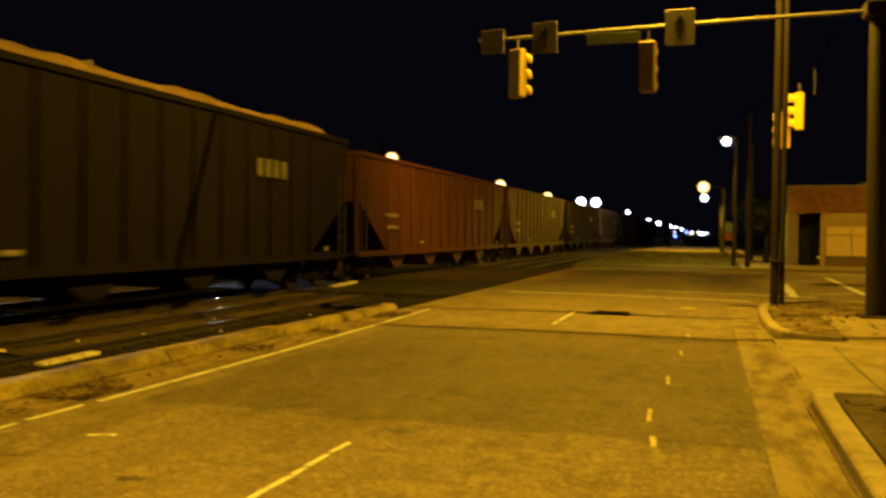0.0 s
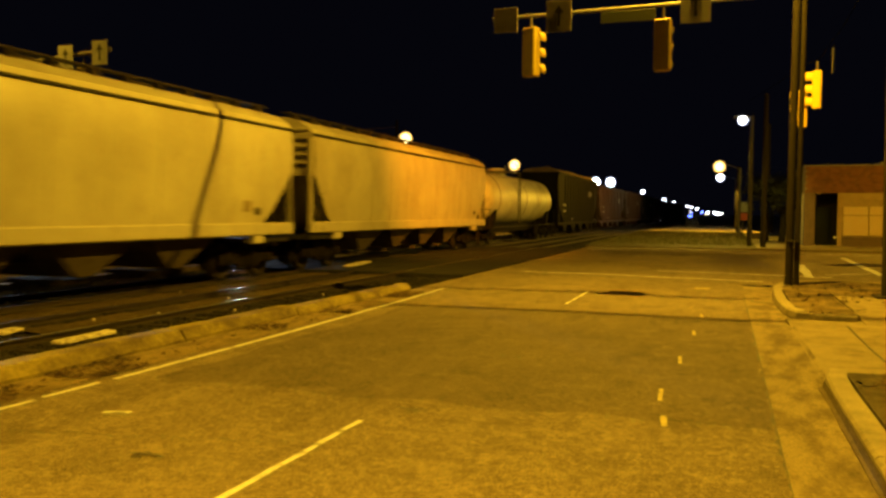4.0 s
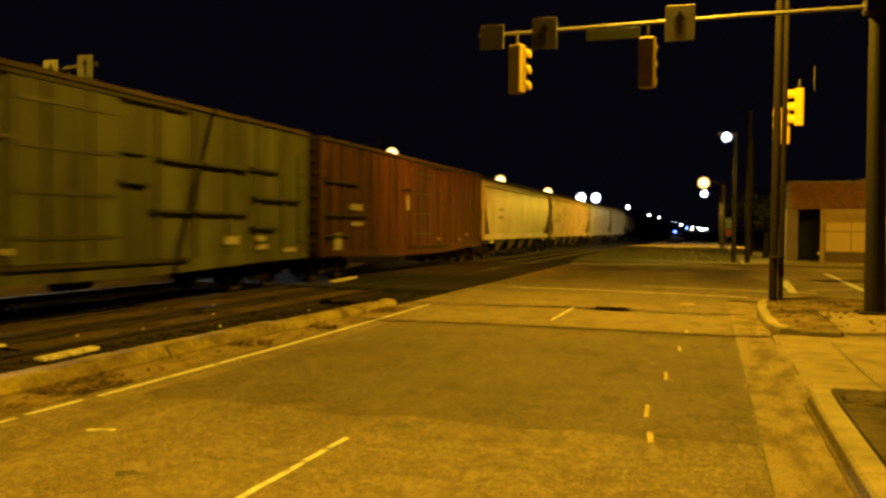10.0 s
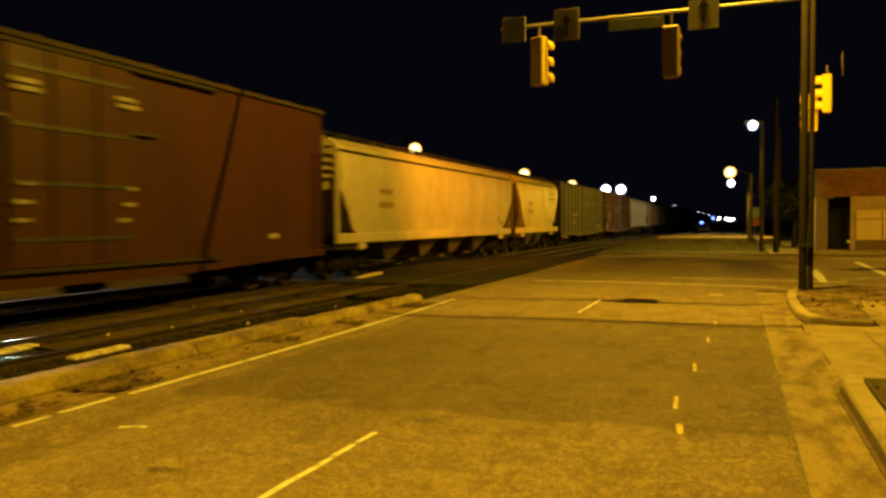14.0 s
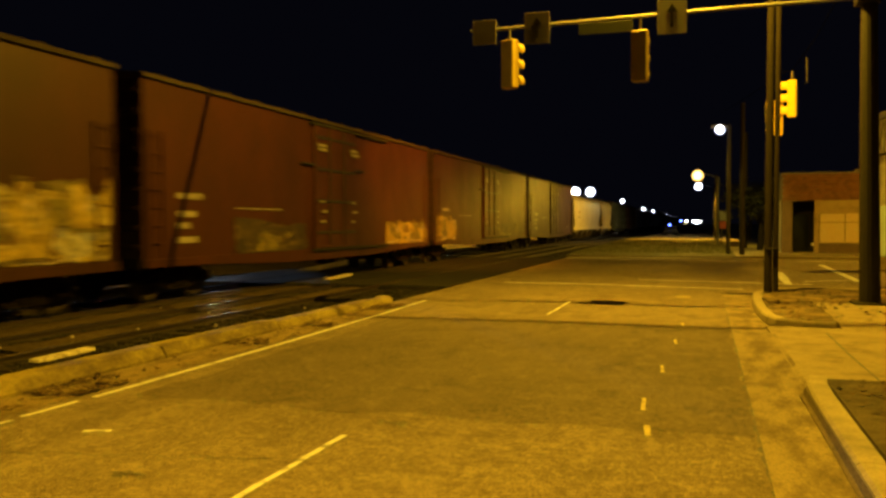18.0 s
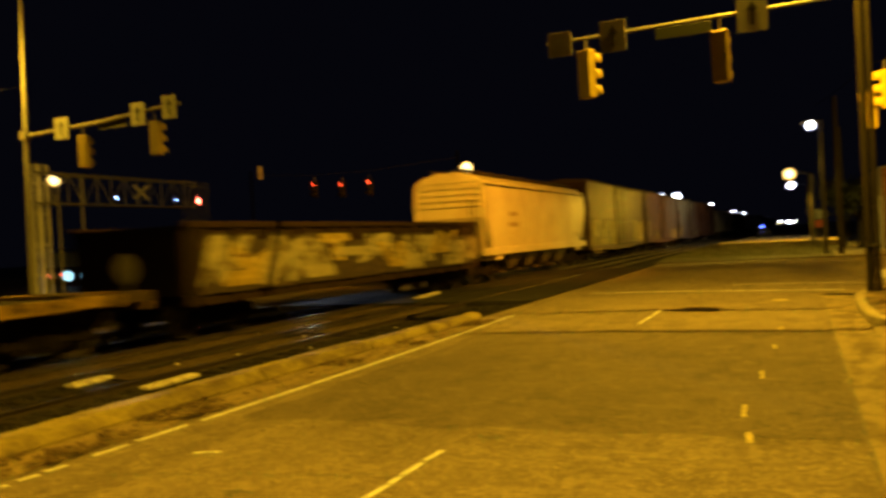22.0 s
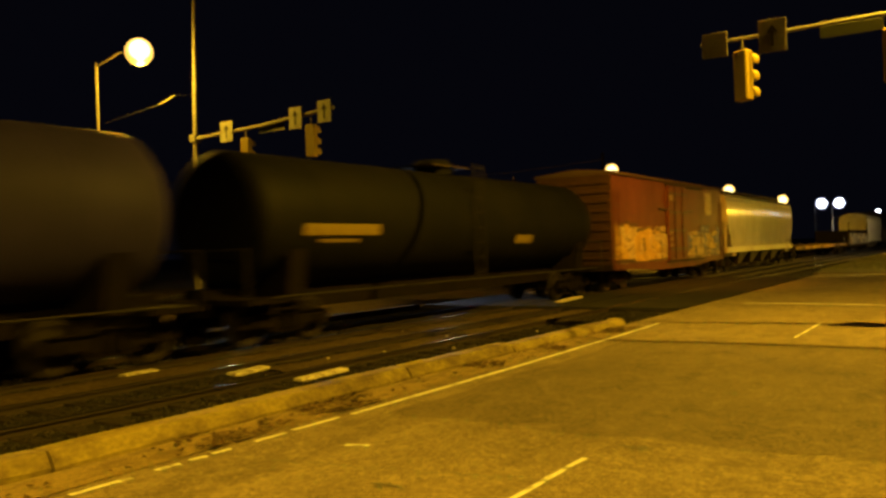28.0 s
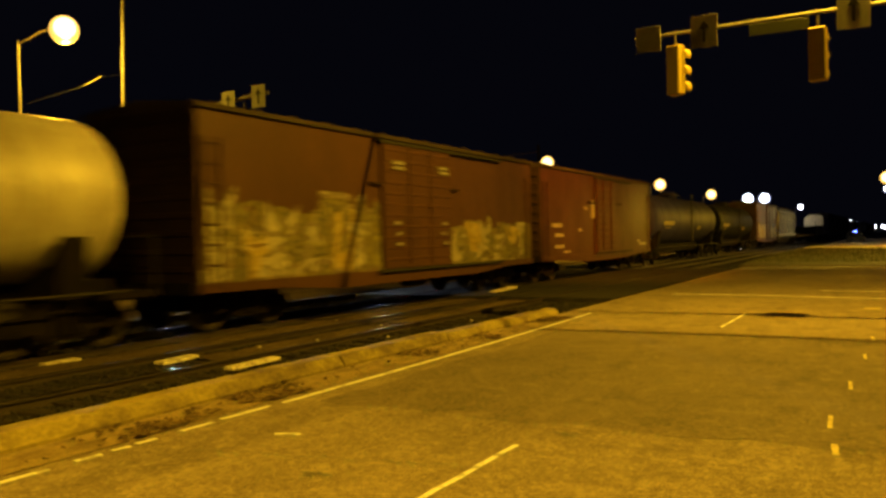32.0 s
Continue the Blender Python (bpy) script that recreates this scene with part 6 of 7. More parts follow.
def flat_sign(parent, x, y, z, w, h, front, rz=0, name="sign_plate", label="", arrow=False):
    s = part(name, boxed(-w / 2, -0.01, -h / 2, w / 2, 0.01, h / 2, bevel=0.004), front, parent, label)
    s.matrix_basis = pose(x, y, z, 0, 0, rz)
    if arrow:
        part("arrow", prism([(-0.03, -h * 0.32), (0.03, -h * 0.32), (0.03, h * 0.1), (0.11, h * 0.1), (0, h * 0.34), (-0.11, h * 0.1), (-0.03, h * 0.1)], "y", -0.016, 0.016), DARKMETAL, s)
    return s


def street_lamp(x, y, height, head, arm, glowmat, label, r=0.11, size=0.30, wood=False, group="street lamps"):
    """A pole with an arm of the given reach in x and a glowing head at (x + arm, y, head)."""
    L_ = root("street_lamp", x, y, 0.0, label=label, category="street lamp", group=group)
    part("pole", tubed((0, 0, 0), (0, 0, height), r, r * 0.75, 12), WOOD if wood else (BRONZE if x > 0 else POLE_L), L_)
    part("arm", bent([(0, 0, head - 0.15), (arm * 0.5, 0, head + 0.12), (arm, 0, head + 0.18)], 0.035, 6), GALV, L_)
    part("head", prism([(-0.45, 0.10), (-0.40, 0.24), (0.10, 0.27), (0.40, 0.16), (0.42, 0.10)], "y", -0.16, 0.16), GALV, L_).location = (arm, 0, head)
    # lamp glare drawn as shape: an oversized bulb in a dim coloured ball
    def ball(r_):
        return lathe([(r_ * math.cos(a), r_ * math.sin(a)) for a in span(-1.5, 1.5, 10)], 20)
    gl = part("refractor", ball(size), GLOW_SODIUM_RIM if glowmat is GLOW_SODIUM else GLOW_COOL_RIM, L_, "dimly glowing ball drawn for the lamp's glare", smooth=True)
    gl.location = (arm, 0, head)
    part("bulb", ball(size * 0.76), glowmat, gl, "glaring lamp bulb", smooth=True).location = Vector((-x, -y, 0)).normalized() * size * 0.5
    return L_


# near mast arm across the road
mast = root("signal_mast_arm", 3.15, 18.1, 0.13, label="tall steel mast with a signal arm reaching over the road", category="traffic signal")
part("pole", tubed((0, 0, 0), (-0.12, 0, 9.2), 0.20, 0.13, 16), BRONZE, mast)
part("base_plate", boxed(-0.32, -0.32, 0, 0.32, 0.32, 0.05, bevel=0.01), BRONZE, mast)
part("arm", bent([(-0.1, 0, 6.04), (-2.5, 0, 6.03), (-5.2, 0, 5.99), (-8.15, 0, 5.94)], 0.040, 10), ARMSTEEL, mast, "long tapered steel arm")
part("clamp", boxed(-0.32, -0.22, 5.90, 0.12, 0.22, 6.2, bevel=0.02), BRONZE, mast)
for x, z in ((-7.27, 4.62), (-4.45, 4.62)):
    signal_head(mast, x, -0.02, z, 334 if x < -6 else 352)
for x, w, h, mat_, arrow in ((-7.83, 0.53, 0.54, SIGN_BACK, False), (-6.65, 0.55, 0.68, SIGN_BACK, True), (-3.80, 0.60, 0.74, SIGN_W, True)):
    flat_sign(mast, x, -0.09, 5.88 + 0.015 * (x + 7.8), w, h, mat_, 0, "sign_plate", "square lane sign with an arrow", arrow)
flat_sign(mast, -5.19, 0.10, 5.84, 1.15, 0.24, SIGN_G, 0, "name_sign", "long narrow street name sign")
part("luminaire_arm", bent([(-0.12, 0, 9.1), (-0.9, -0.05, 9.95), (-3.3, -0.14, 10.45)], 0.045, 8), GALV, mast)
part("luminaire_head", prism([(-4.10, 10.36), (-4.0, 10.50), (-3.5, 10.54), (-3.2, 10.48), (-3.2, 10.36)], "y", -0.29, 0.01), GALV, mast)
# twin pole on the corner
twin = root("utility_pole", 1.50, 20.75, 0.13, label="weathered utility pole with a conduit strapped to its side", category="utility pole")
part("shaft", tubed((-0.05, 0, 0), (0.0, 0, 11.5), 0.092, 0.08, 14), WOOD, twin)
part("conduit", tubed((0.115, 0.02, 0.0), (0.155, 0.02, 9.8), 0.062, None, 12), WOOD, twin)
# housing and bracket for the added amber spot, not seen on the pole
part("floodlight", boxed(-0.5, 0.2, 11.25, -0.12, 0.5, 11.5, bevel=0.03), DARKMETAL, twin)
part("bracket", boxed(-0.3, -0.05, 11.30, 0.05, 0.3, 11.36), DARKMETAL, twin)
for z in (1.0, 7.4):
    part("strap", lathe([(0.165, 0), (0.173, 0.005), (0.173, 0.035), (0.165, 0.04)], 14), BRONZE, twin).location = (0.03 + 0.004 * z, 0, z)
cable = root("overhead_cable", 0, 0, 0, label="thick black overhead cable sagging across the street", category="cable")
part("span", bent([(3.03, 18.05, 9.2), (1.2, 17.42, 8.25), (-0.36, 17.11, 7.66), (-1.81, 17.06, 7.58), (-3.70, 17.30, 7.6), (-4.1, 17.36, 7.6), (-4.55, 17.44, 7.63), (-5.1, 17.53, 7.68), (-8.5, 18.08, 8.2), (-16.0, 19.2, 9.6), (-23.8, 20.15, 11.3)], 0.03, 6), CABLE, cable)
# side signals on their wire behind
side_sig = root("side_signals", 2.43, 26.0, 0.0, label="yellow traffic signals hung on a wire and facing the side road", category="traffic signal")
part("wire", bent([(0.75, -7.8, 7.5), (0.3, -3.0, 6.5), (0, 0, 6.15), (-0.28, 0.1, 6.12), (-0.8, 6.0, 6.4), (-1.4, 20.0, 7.6)], 0.010, 6), CABLE, side_sig)
# these heads get the brighter yellow that holds the lamplight
for x, y, z in ((0.0, 0.0, 4.80), (-0.34, 0.25, 4.30)):
    hd = signal_head(side_sig, x, y, z, 100, None, SIG_LAMPLIT)
    hd.matrix_basis = pose(x, y, z, 0, 7, -97)
flat_sign(side_sig, 0.40, 0.0, 6.15, 0.13, 0.7, GALV, 70, "sign_plate", "narrow sign seen edge on")


# ---- street lamps ----
SOD = "street lamp with a glowing yellow head on a steel pole"
CLD = "street lamp with a glowing white head on a steel pole"
street_lamp(-26.75, 18.2, 9.0, 9.0, 2.45, GLOW_SODIUM, "tall street lamp with a glaring yellow head", 0.065, 0.48)
street_lamp(-26.4, 64.0, 7.7, 7.8, 1.3, GLOW_SODIUM, SOD, 0.16, 0.56)
street_lamp(-26.2, 101.0, 7.6, 7.7, 1.2, GLOW_SODIUM, SOD, 0.16, 0.72)
street_lamp(-26.2, 133.0, 7.5, 7.65, 1.2, GLOW_SODIUM, SOD, 0.16, 0.8)
street_lamp(-26.4, 171.0, 7.9, 8.2, 1.2, GLOW_COOL, CLD, 0.18, 1.1)
street_lamp(-21.8, 159.0, 7.5, 7.7, 1.2, GLOW_COOL, CLD, 0.18, 1.0)
street_lamp(-22.2, 229.0, 7.5, 7.7, 1.2, GLOW_COOL, CLD, 0.2, 0.62)
for y, x in ((372, -26.4), (444, -26.2), (610, -26.6), (700, -27.0), (900, -28.5), (1120, -22), (1300, -16), (1500, -14), (1700, -6)):
    street_lamp(x, y, 7.4, 7.5 if y < 1000 else 4.5, 1.2, GLOW_COOL, CLD, 0.25, 1.1 if y < 500 else y * 0.0012)
street_lamp(1.25, 46.0, 6.9, 6.65, -0.45, GLOW_COOL, CLD, 0.12, 0.27)
street_lamp(1.05, 76.0, 5.9, 5.9, -1.55, GLOW_SODIUM, SOD, 0.13, 0.52)
street_lamp(1.2, 108.0, 6.2, 6.3, -1.8, GLOW_COOL, CLD, 0.13, 0.5)
street_lamp(3.6, -1.6, 9.6, 9.55, -4.8, GLOW_SODIUM, SOD, 0.13, 0.22)
# pole and head for the added side-road lamp, always out of view
street_lamp(14.4, 38.0, 8.9, 8.7, -1.4, GLOW_SODIUM, SOD, 0.13, 0.2)

# poles beyond the side road
for x, y, h, r, m_, lab in ((1.95, 46.4, 8.0, 0.14, WOOD, "weathered wooden utility pole"), (2.7, 59.0, 7.7, 0.12, WOOD, "weathered wooden utility pole"), (1.0, 62.5, 5.0, 0.1, GALV, "slim grey steel pole")):
    p_ = root("utility_pole", x, y, 0.0, label=lab, category="utility pole", group="poles beyond the side road")
    part("shaft", tubed((0, 0, 0), (0, 0, h), r, r * 0.8, 12), m_, p_)
    part("cap", lathe([(r * 0.82, 0), (r * 0.85, 0.03), (r * 0.3, 0.08)], 12), DARKMETAL, p_).location = (0, 0, h)
sgn = root("road_sign", 1.35, 66.0, 0.1, label="white and red road sign on a post", category="road sign")
part("post", tubed((0, 0, 0), (0, 0, 2.7), 0.04), GALV, sgn)
flat_sign(sgn, 0, -0.06, 2.2, 0.65, 0.75, SIGN_W, 0)
flat_sign(sgn, 0, -0.06, 1.5, 0.65, 0.55, surf("sign_red", (0.5, 0.08, 0.04), 0.5), 0)


# ---- far side: mast arm, crossing cantilever, signals, shed, cars ----
mastL = root("signal_mast_arm", -24.05, 20.2, 0.12, label="steel mast with a signal arm over the far carriageway", category="traffic signal")
part("pole", tubed((0, 0, 0), (0.3, 0, 11.6), 0.10, 0.06, 14), POLE_L, mastL)
part("arm", bent([(0.1, 0, 6.0), (3.5, 0, 6.12), (6.75, 0, 6.36)], 0.065, 10), POLE_L, mastL)
part("clamp", boxed(-0.02, -0.14, 5.85, 0.28, 0.14, 6.15, bevel=0.02), POLE_L, mastL)
for x, z, f_ in ((2.76, 4.70, 10), (5.78, 4.84, 5)):
    signal_head(mastL, x, 0.0, z, f_)
for x, z, w in ((1.9, 6.07, 0.62), (5.18, 6.18, 0.55), (6.44, 6.26, 0.55)):
    flat_sign(mastL, x, -0.1, z, w, 0.72, SIGN_L, 0, "sign_plate", "square lane sign with an arrow", True)
flat_sign(mastL, 3.9, 0.1, 6.02, 1.2, 0.25, SIGN_G, 0, "name_sign", "long narrow street name sign")


guy = root("guy_wire", 0, 0, 0, label="thin guy wire with a pale strain rod between two poles", category="wire")
part("rod", tubed((-24.36, 19.0, 7.27), (-23.5, 19.0, 7.49), 0.02), POLE_L, guy, "pale strain rod")
part("wire", bent([(-26.4, 18.25, 6.75), (-24.36, 19.0, 7.27)], 0.008, 6), BLACK, guy)
part("wire", bent([(-23.5, 19.0, 7.49), (-23.86, 20.15, 7.75)], 0.008, 6), BLACK, guy)


def cantilever(x, y, z0, reach, rz, label):
    """A railway crossing signal: a mast of pipes with a trussed arm and flashing lamps."""
    c = root("crossing_cantilever", x, y, z0, rz, label=label, category="crossing signal")
    # mast pipes paler than the lattice: their lamp's light in the colour
    for dx, r in ((0, 0.13), (0.45, 0.15), (0.9, 0.09)):
        part("mast_pipe", tubed((dx, 0, 0), (dx, 0, 6.3), r, None, 12), CANT, c)
    for z in (1.2, 2.6, 4.0, 5.4):
        part("tie_bar", boxed(0, -0.05, z, 0.9, 0.05, z + 0.08), CANT, c)
    for z in (4.5, 5.9):
        for yy in (-0.35, 0.35):
            part("chord", tubed((0, yy, z), (reach, yy, z), 0.045, None, 8), POLE_L, c)
    n = int(reach / 0.9)
    for k in range(n):
        a, b = 0.9 + k * (reach - 0.9) / n, 0.9 + (k + 1) * (reach - 0.9) / n
        part("lattice", tubed((a, -0.35, 4.5), (a, -0.35, 5.9), 0.03, None, 6), POLE_L, c)
        part("lattice", tubed((a, -0.35, 5.9 if k % 2 else 4.5), (b, -0.35, 4.5 if k % 2 else 5.9), 0.025, None, 6), POLE_L, c)
        part("lattice", tubed((a, -0.35, 4.5), (a, 0.35, 4.5), 0.025, None, 6), POLE_L, c)
    part("walkway", boxed(0.9, -0.3, 4.46, reach, 0.3, 4.5), POLE_L, c)
    for xx in (reach * 0.45, reach * 0.85, reach + 0.25):
        u = part("flasher", lathe([(0.28, 0.0), (0.30, 0.02), (0.30, 0.04), (0.05, 0.06)], 16, "y"), BLACK, c, "round black flasher hood")
        u.location = (xx - 0.2, -0.5, 4.85)
        rl_ = 0.17 if xx > reach else 0.035
        part("lamp_lens", lathe([(rl_, 0.0), (rl_, -0.02), (0.02, -0.06)][::-1], 12, "y"), GLOW_RED if xx > reach else GLOW_COLD, u).location = (0, -0.02, 0)
    cross = part("crossbuck", prism([(-0.6, -0.1), (0.6, -0.1), (0.6, 0.1), (-0.6, 0.1)], "y", -0.015, 0.015), SIGN_W, c, "white crossing board")
    cross.matrix_basis = pose(reach * 0.6, -0.42, 5.2, 0, 35, 0)
    share(cross, reach * 0.6, -0.45, 5.2, 0, c, ry=-35)
    return c


cantilever(-31.6, 26.8, 0.0, 10.6, 90, "steel crossing cantilever with a lattice arm and a lit red lamp")
street_lamp(-30.6, 27.4, 5.6, 5.5, -0.2, GLOW_SODIUM, "small bright yellow lamp on the crossing mast", 0.06, 0.28)
gatepost = root("signal_post", -30.4, 28.55, 0.0, label="slim pale steel post beside the crossing mast", category="post")
part("post", tubed((0, 0, 0), (0, 0, 5.7), 0.055, 0.045, 10), POLE_L, gatepost)
part("foot", boxed(-0.2, -0.2, 0, 0.2, 0.2, 0.06, bevel=0.01), CONCRETE, gatepost)
cantilever(7.05, 38.4, 0.0, 9.5, -86, "steel crossing cantilever with a lattice arm beside the side road")
reds = root("span_signals", -26.6, 46.0, 0.0, label="three red traffic signals hung over the far side road", category="traffic signal")
part("wire", bent([(-7, 0, 6.9), (-2, 0, 6.55), (2, 0, 6.5), (8, 0, 6.8)], 0.015, 6), BLACK, reds)
for x, z in ((-2.05, 5.1), (0.0, 4.95), (2.0, 4.95)):
    signal_head(reds, x, 0, z, 165, {0: GLOW_RED_DIM}, WOOD)
part("post", tubed((-7, 0, 0), (-7, 0, 7.2), 0.08), CABLE, reds)
part("post", tubed((8, 0, 0), (8, 0, 7.2), 0.08), CABLE, reds)
flat_sign(reds, -2.75, -4.9, 6.5, 0.26, 0.8, PLATE_W, 20, "sign_plate", "small white sign hung on the wire")

shed = root("metal_shed", -100.0, 126.2, 0.0, 43, label="pale metal shed with a pitched roof far beyond the tracks", category="shed")
part("wall", boxed(-5.6, -10, 0, 7.6, 10, 4.2), METAL_WALL, shed)
part("gable", prism([(-5.7, 4.2), (1, 7.3), (7.7, 4.2)], "y", -10.1, 10), METAL_WALL, shed)
part("roof", prism([(-6.0, 4.15), (1, 7.4), (8.0, 4.15), (8.0, 4.3), (1, 7.6), (-6.0, 4.3)], "y", -10.4, 10.3), METAL_WALL, shed)
part("wing", boxed(-30, -6, 0, -5.6, 8, 3.5), METAL_WALL, shed)
part("wing_roof", prism([(-7, 3.5), (9, 4.3), (9, 4.45), (-7, 3.65)], "x", -30.3, -5.6), METAL_WALL, shed)
for x in (-1.6, 2.4):
    part("door", boxed(x, -10.2, 0, x + 1.0, -10.1, 3.6), GLASS_D, shed)


def parked_car(x, y, rz, paint, label, lights=GLOW_HEAD, tail=None, size=0.16):
    """A saloon car; its nose points along -y before it is turned."""
    c = root("car", x, y, 0.0, rz, label=label, category="car")
    body = prism([(-2.2, 0.35), (-2.25, 0.62), (-2.0, 0.80), (-1.0, 0.90), (-0.45, 1.38), (1.0, 1.42), (1.7, 0.98), (2.2, 0.92), (2.25, 0.40)], "x", -0.85, 0.85)
    part("body", body, paint, c)
    part("windscreen", prism([(-0.98, 0.93), (-0.50, 1.33), (-0.48, 1.30), (-0.9, 0.92)], "x", -0.72, 0.72), GLASS_D, c)
    for s in (-1, 1):
        part("side_window", prism([(-0.75, 0.95), (-0.42, 1.32), (0.95, 1.36), (1.5, 0.98)], "x", s * 0.855 - 0.004, s * 0.855 + 0.004), GLASS_D, c)
        part("headlight", lathe([(0.03, -0.03), (size, 0.0), (size, 0.04), (0.05, 0.06)], 12, "y"), lights, c, "lit headlight").location = (s * 0.6, -2.24, 0.66)
        part("tail_light", boxed(s * 0.62 - 0.16, 2.22, 0.68, s * 0.62 + 0.16, 2.27, 0.82), tail or LENS, c)
        for yy in (-1.35, 1.35):
            w = part("wheel", lathe([(0.12, -0.10), (0.30, -0.10), (0.32, -0.06), (0.32, 0.06), (0.30, 0.10), (0.12, 0.10)], 16, "x"), BLACK, c)
            w.location = (s * 0.78, yy, 0.32)
            part("rim", lathe([(0.02, -0.11), (0.19, -0.105), (0.19, 0.105), (0.02, 0.11)], 12, "x"), GALV, w)
    return c


# headlight discs far oversized here, to draw their glare
parked_car(-71.0, 110.0, 32, CARPAINT, "dark car waiting with its headlights on", GLOW_HEAD, None, 0.62)
parked_car(-76.6, 110.6, 32, CARPAINT, "dark car waiting with its headlights on", GLOW_HEAD, None, 0.42)
parked_car(-64.6, 110.6, 32, CARPAINT, "dark car waiting with its headlights on", GLOW_HEAD, None, 0.40)
parked_car(-57.2, 52.6, 48, CARPAINT, "dark car with glaring headlights beside the crossing mast", GLOW_HEAD, GLOW_TAIL, 0.42)
parked_car(-59.6, 52.6, 228, CARPAINT, "dark car seen from behind with red tail lights lit", LENS, GLOW_TAIL, 0.1)
parked_car(-4.6, 122, 10, CARPAINT, "dark patrol car with a blue beacon far down the road", LENS, None, 0.1)
part("beacon", boxed(-4.75, 121.7, 1.4, -4.4, 122.0, 1.6), GLOW_BLUE).name = "blue_beacon"
tagged(bpy.data.objects["blue_beacon"], "blue flashing beacon on the patrol car roof", "beacon")
street_lamp(-21.0, 70.0, 4.0, 3.8, 0.1, GLOW_COLD, "small cold white lamp on a post", 0.06, 0.3)

# distant signs and shop lights at the end of the street
rnd = random.Random(91)
for k in range(16):
    x, y, z = rnd.uniform(-26, 1), rnd.uniform(600, 900), rnd.uniform(0.8, 4.0)
    s_ = rnd.uniform(0.4, 1.0)
    o = part("far_light", lathe([(0.1, -s_), (s_, 0), (0.1, s_)], 8), rnd.choice([GLOW_COOL, GLOW_HEAD, GLOW_COOL, GLOW_BLUE, GLOW_SODIUM]))
    o.location = (x, y, z)
    tagged(o, "small distant light at the end of the street", "light", "distant lights")
    part("post", tubed((0, 0, 0), (0, 0, -z - 0.2), 0.08), DARKMETAL, o)

# ---- brick building beyond the side road ----
bld = root("brick_building", 4.2, 50.0, 0.05, label="low building with a brick fascia and pale roller doors", category="building")
part("fascia_core", boxed(0.02, 0.02, 2.95, 24, 12, 4.40), MORTAR, bld)
part("coping", boxed(-0.05, -0.05, 4.40, 24, 12.05, 4.48), GALV, bld)
part("pillar", boxed(0.0, 0.02, 0, 0.55, 0.6, 2.95), BASEWALL, bld)
# the recess's shade is put into the back wall's dark colour
part("back_wall", boxed(0.4, 2.5, 0, 24, 2.7, 2.95), DARKMETAL, bld)
part("side_wall", boxed(0.02, 0.6, 0, 0.22, 12, 2.95), PLASTER, bld)
part("front_wall", boxed(1.75, 0.05, 0, 24, 0.3, 0.55), BASEWALL, bld)
part("front_wall", boxed(1.75, 0.05, 2.22, 24, 0.3, 2.95), LINTEL, bld)
for x in (0.6, 1.7, 4.6, 7.6, 10.6, 13.6, 16.6):
    part("pier", boxed(x, 0.04, 0 if x > 1 else 2.9, x + 0.22, 0.32, 2.95), LINTEL, bld)
for x in (1.95, 4.85, 7.85, 10.85, 13.85):
    d_ = part("roller_door", boxed(x, 0.12, 0.5, x + 2.6, 0.2, 2.46), LINTEL, bld)
    for z0, z1 in ((0.58, 1.68), (1.74, 2.20)):
        for x0 in (0.03, 1.32):
            part("door_panel", boxed(x + x0, 0.06, z0, x + x0 + 1.25, 0.125, z1, bevel=0.02), SHUTTER, d_)
part("door", boxed(0.75, 2.42, 0, 1.65, 2.5, 2.2), GLASS_D, bld, "dark glazed door in the recess")
part("roof_unit", boxed(4.0, 2.0, 4.45, 6.5, 4.0, 4.75, bevel=0.03), GALV, bld)
part("wall_lamp", boxed(1.52, -0.1, 0.42, 1.66, 0.02, 0.56), PLATE_W, bld)
first = None
for row in range(9):
    for k in range(38):
        x = 0.11 + k * 0.23 + (0.115 if row % 2 else 0)
        z = 2.96 + row * 0.16
        if first is None:
            first = part("brick", boxed(-0.108, -0.03, 0, 0.108, 0.03, 0.145), BRICK, bld)
            first.location = (x, 0.0, z)
        else:
            share(first, x, 0.0, z, 0, bld)
box_ = root("signal_cabinet", 6.6, 34.0, 0.0, label="pale blue steel signal cabinet on a concrete foot", category="cabinet")
part("cabinet", boxed(-0.55, -0.4, 0.5, 0.55, 0.4, 2.35, bevel=0.03), CABINET, box_)
part("foot", boxed(-0.65, -0.5, 0, 0.65, 0.5, 0.5), CONCRETE, box_)
part("door", boxed(-0.48, -0.43, 0.6, 0.48, -0.4, 2.2, bevel=0.01), CABINET, box_)
part("handle", boxed(0.3, -0.47, 1.3, 0.36, -0.43, 1.5), GALV, box_)
fence = root("fence", 4.6, 21.0, 0.13, label="low dark metal fence on the street corner", category="fence")
for k in range(9):
    part("post", boxed(k * 0.9 - 0.03, -0.03, 0, k * 0.9 + 0.03, 0.03, 1.15), DARKMETAL, fence)
for z in (0.35, 0.75, 1.1):
    part("fence_rail", boxed(0, -0.02, z, 7.2, 0.02, z + 0.06), DARKMETAL, fence)
for k in range(40):
    part("bar", boxed(0.1 + k * 0.178, -0.01, 0.1, 0.12 + k * 0.178, 0.01, 1.1), DARKMETAL, fence)
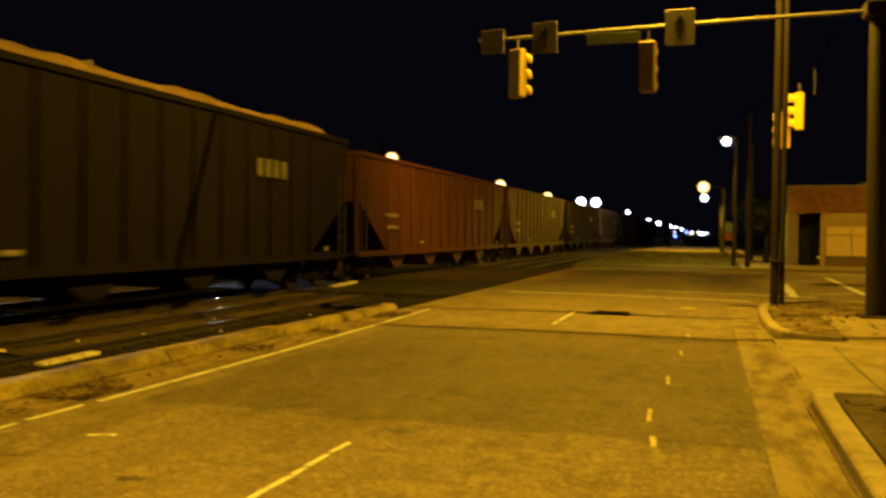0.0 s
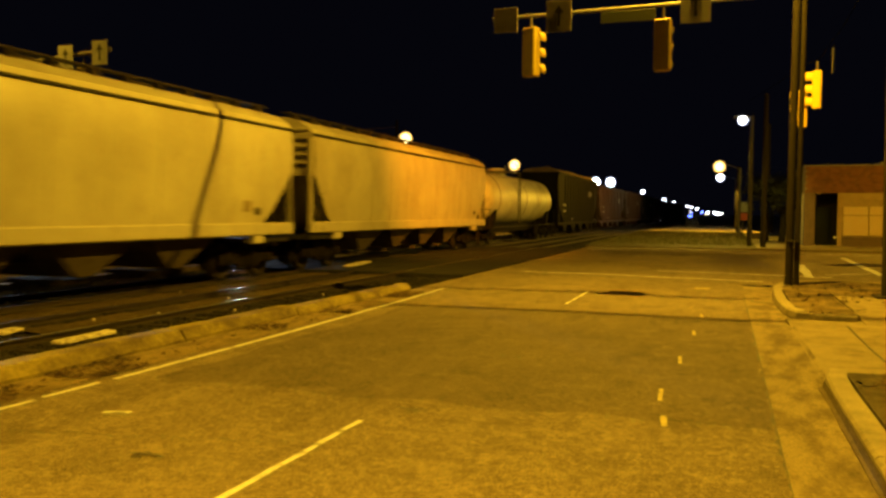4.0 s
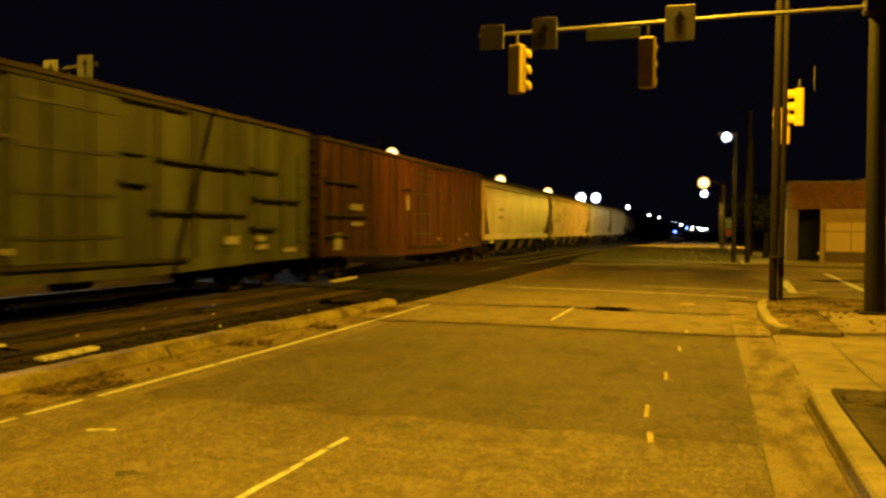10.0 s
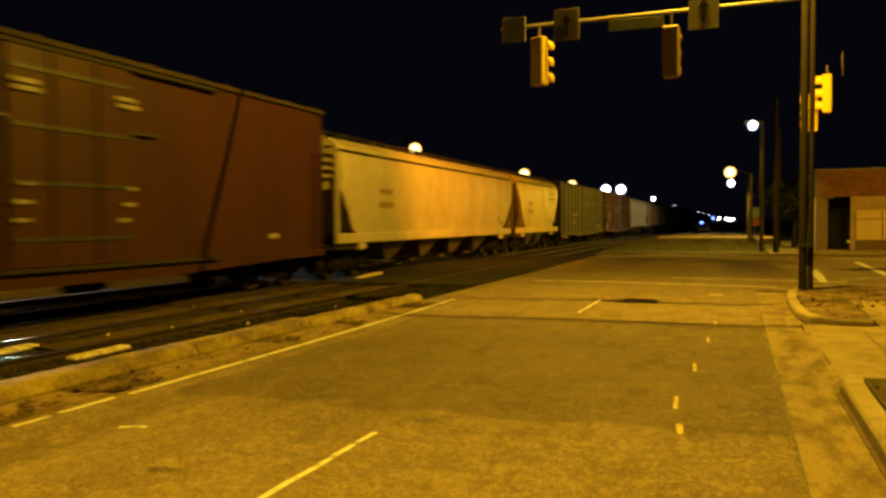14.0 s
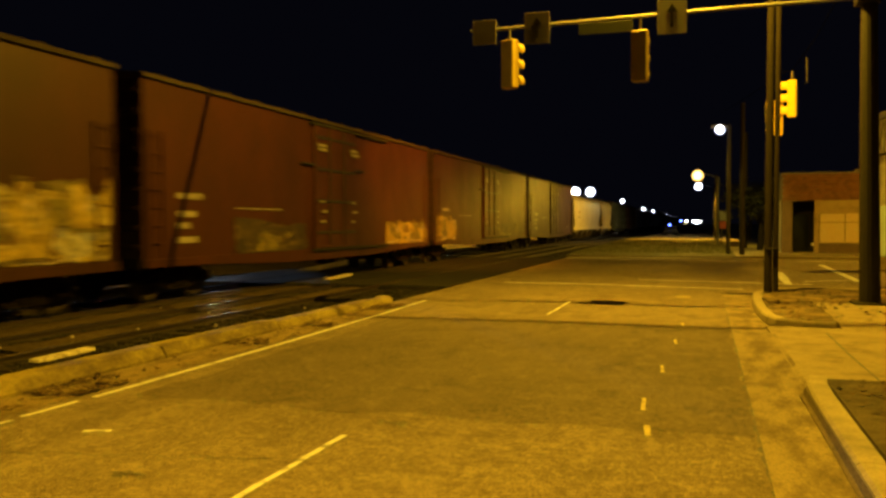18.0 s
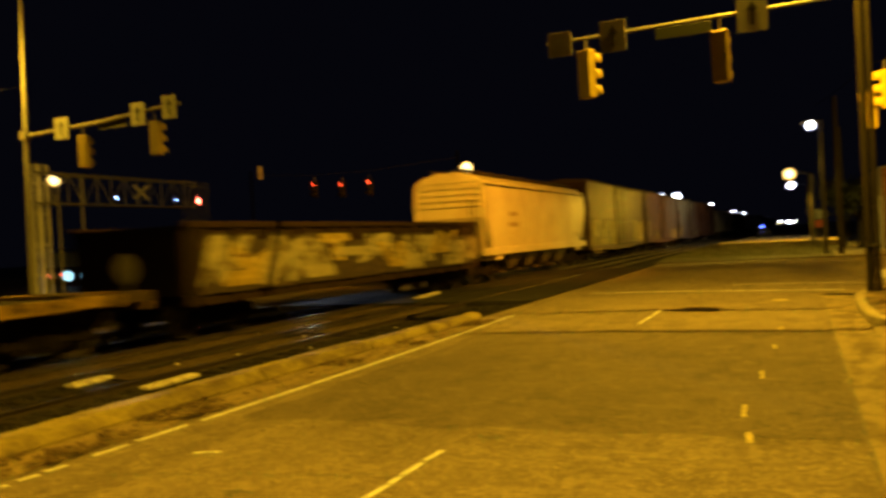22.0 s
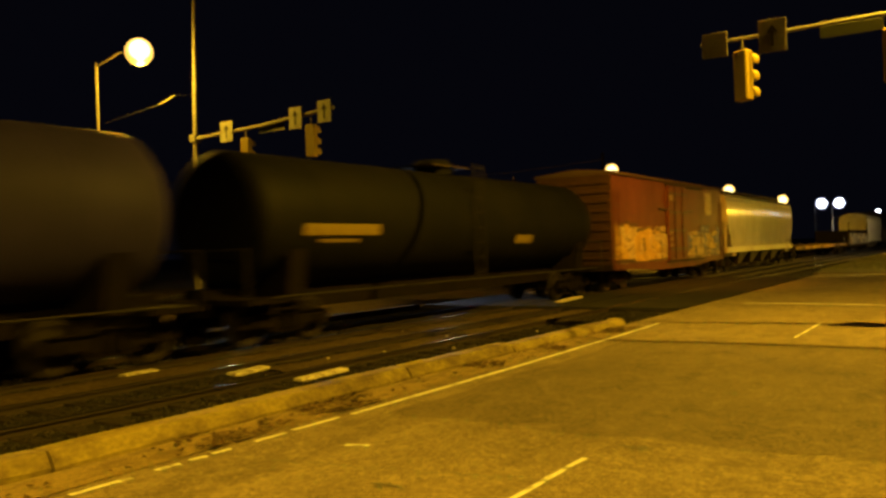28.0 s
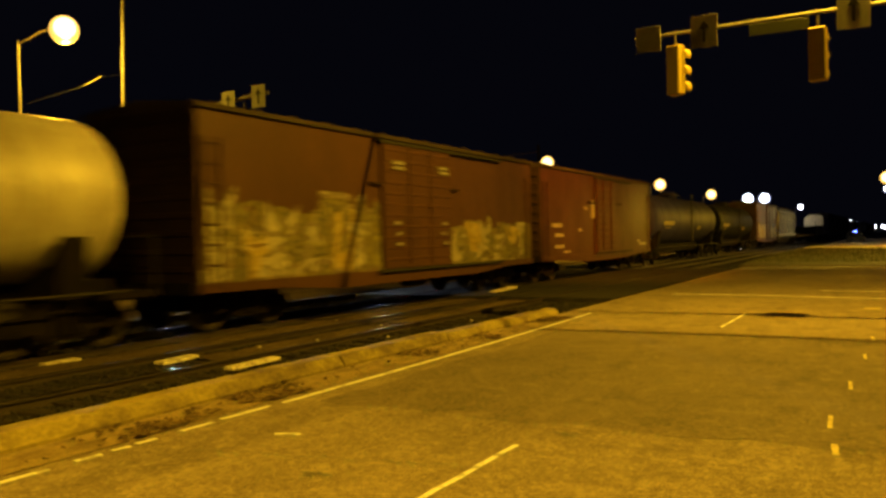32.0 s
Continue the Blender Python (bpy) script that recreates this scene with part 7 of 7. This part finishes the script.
parked_car(16.5, 47.0, 90, CARPAINT, "dark car on the side road with lit headlights", GLOW_HEAD, None, 0.12)


# ---- trees: dark masses beyond ----
def tree(x, y, h, seed, label):
    r = random.Random(seed)
    t_ = root("tree", x, y, 0.0, label=label, category="tree", group="dark trees beyond the street")
    tr = bmesh.new()
    tube(tr, (0, 0, 0), (0.1, 0, h * 0.45), 0.2, 0.13, 8)
    tips = []
    for k in range(7):
        a, l = k * 0.9 + r.random(), h * r.uniform(0.25, 0.42)
        p = Vector((0.1, 0, h * r.uniform(0.3, 0.45)))
        q = p + Vector((math.cos(a) * l * 0.7, math.sin(a) * l * 0.7, l * 0.9))
        tube(tr, p, q, 0.08, 0.03, 6)
        tips.append(q)
    part("trunk", tr, WOOD, t_)
    verts, faces = [], []
    for _ in range(1500):
        c = r.choice(tips) + Vector((r.gauss(0, 1), r.gauss(0, 1), r.gauss(0, 0.8))) * h * 0.11
        a, b = r.uniform(0, 6.28), r.uniform(-1, 1)
        s = r.uniform(0.10, 0.22)
        u, w = Vector((math.cos(a), math.sin(a), b)).normalized(), Vector((-math.sin(a), math.cos(a), 0.4))
        i = len(verts)
        verts += [tuple(c - u * s), tuple(c + w * s * 0.5), tuple(c + u * s), tuple(c - w * s * 0.5)]
        faces.append((i, i + 1, i + 2, i + 3))
    me = bpy.data.meshes.new("crown")
    me.from_pydata(verts, [], faces)
    me.materials.append(LEAF)
    new("crown", me).parent = t_
    return t_


tree(3.4, 55.5, 4.6, 1, "small dark leafy tree beside the brick building")
tree(-33.0, 78.0, 6.0, 3, "dark leafy tree beyond the far carriageway")
tree(-38.0, 95.0, 7.0, 4, "dark leafy tree beyond the far carriageway")
tree(-30.0, 110.0, 7.0, 5, "dark leafy tree beyond the far carriageway")
tree(4.5, 90.0, 7.0, 6, "dark leafy tree beside the street")


# ---- the moving train ----
def motions():
    """The train runs away from the camera at an even speed."""
    for car, middle in TRAIN:
        walk(car, [(t, pose(TRACK_X, middle + SPEED * t, 0.012)) for t in (0, 4, 8, 12, 16, 20, 24, 28, 32)])


motions()
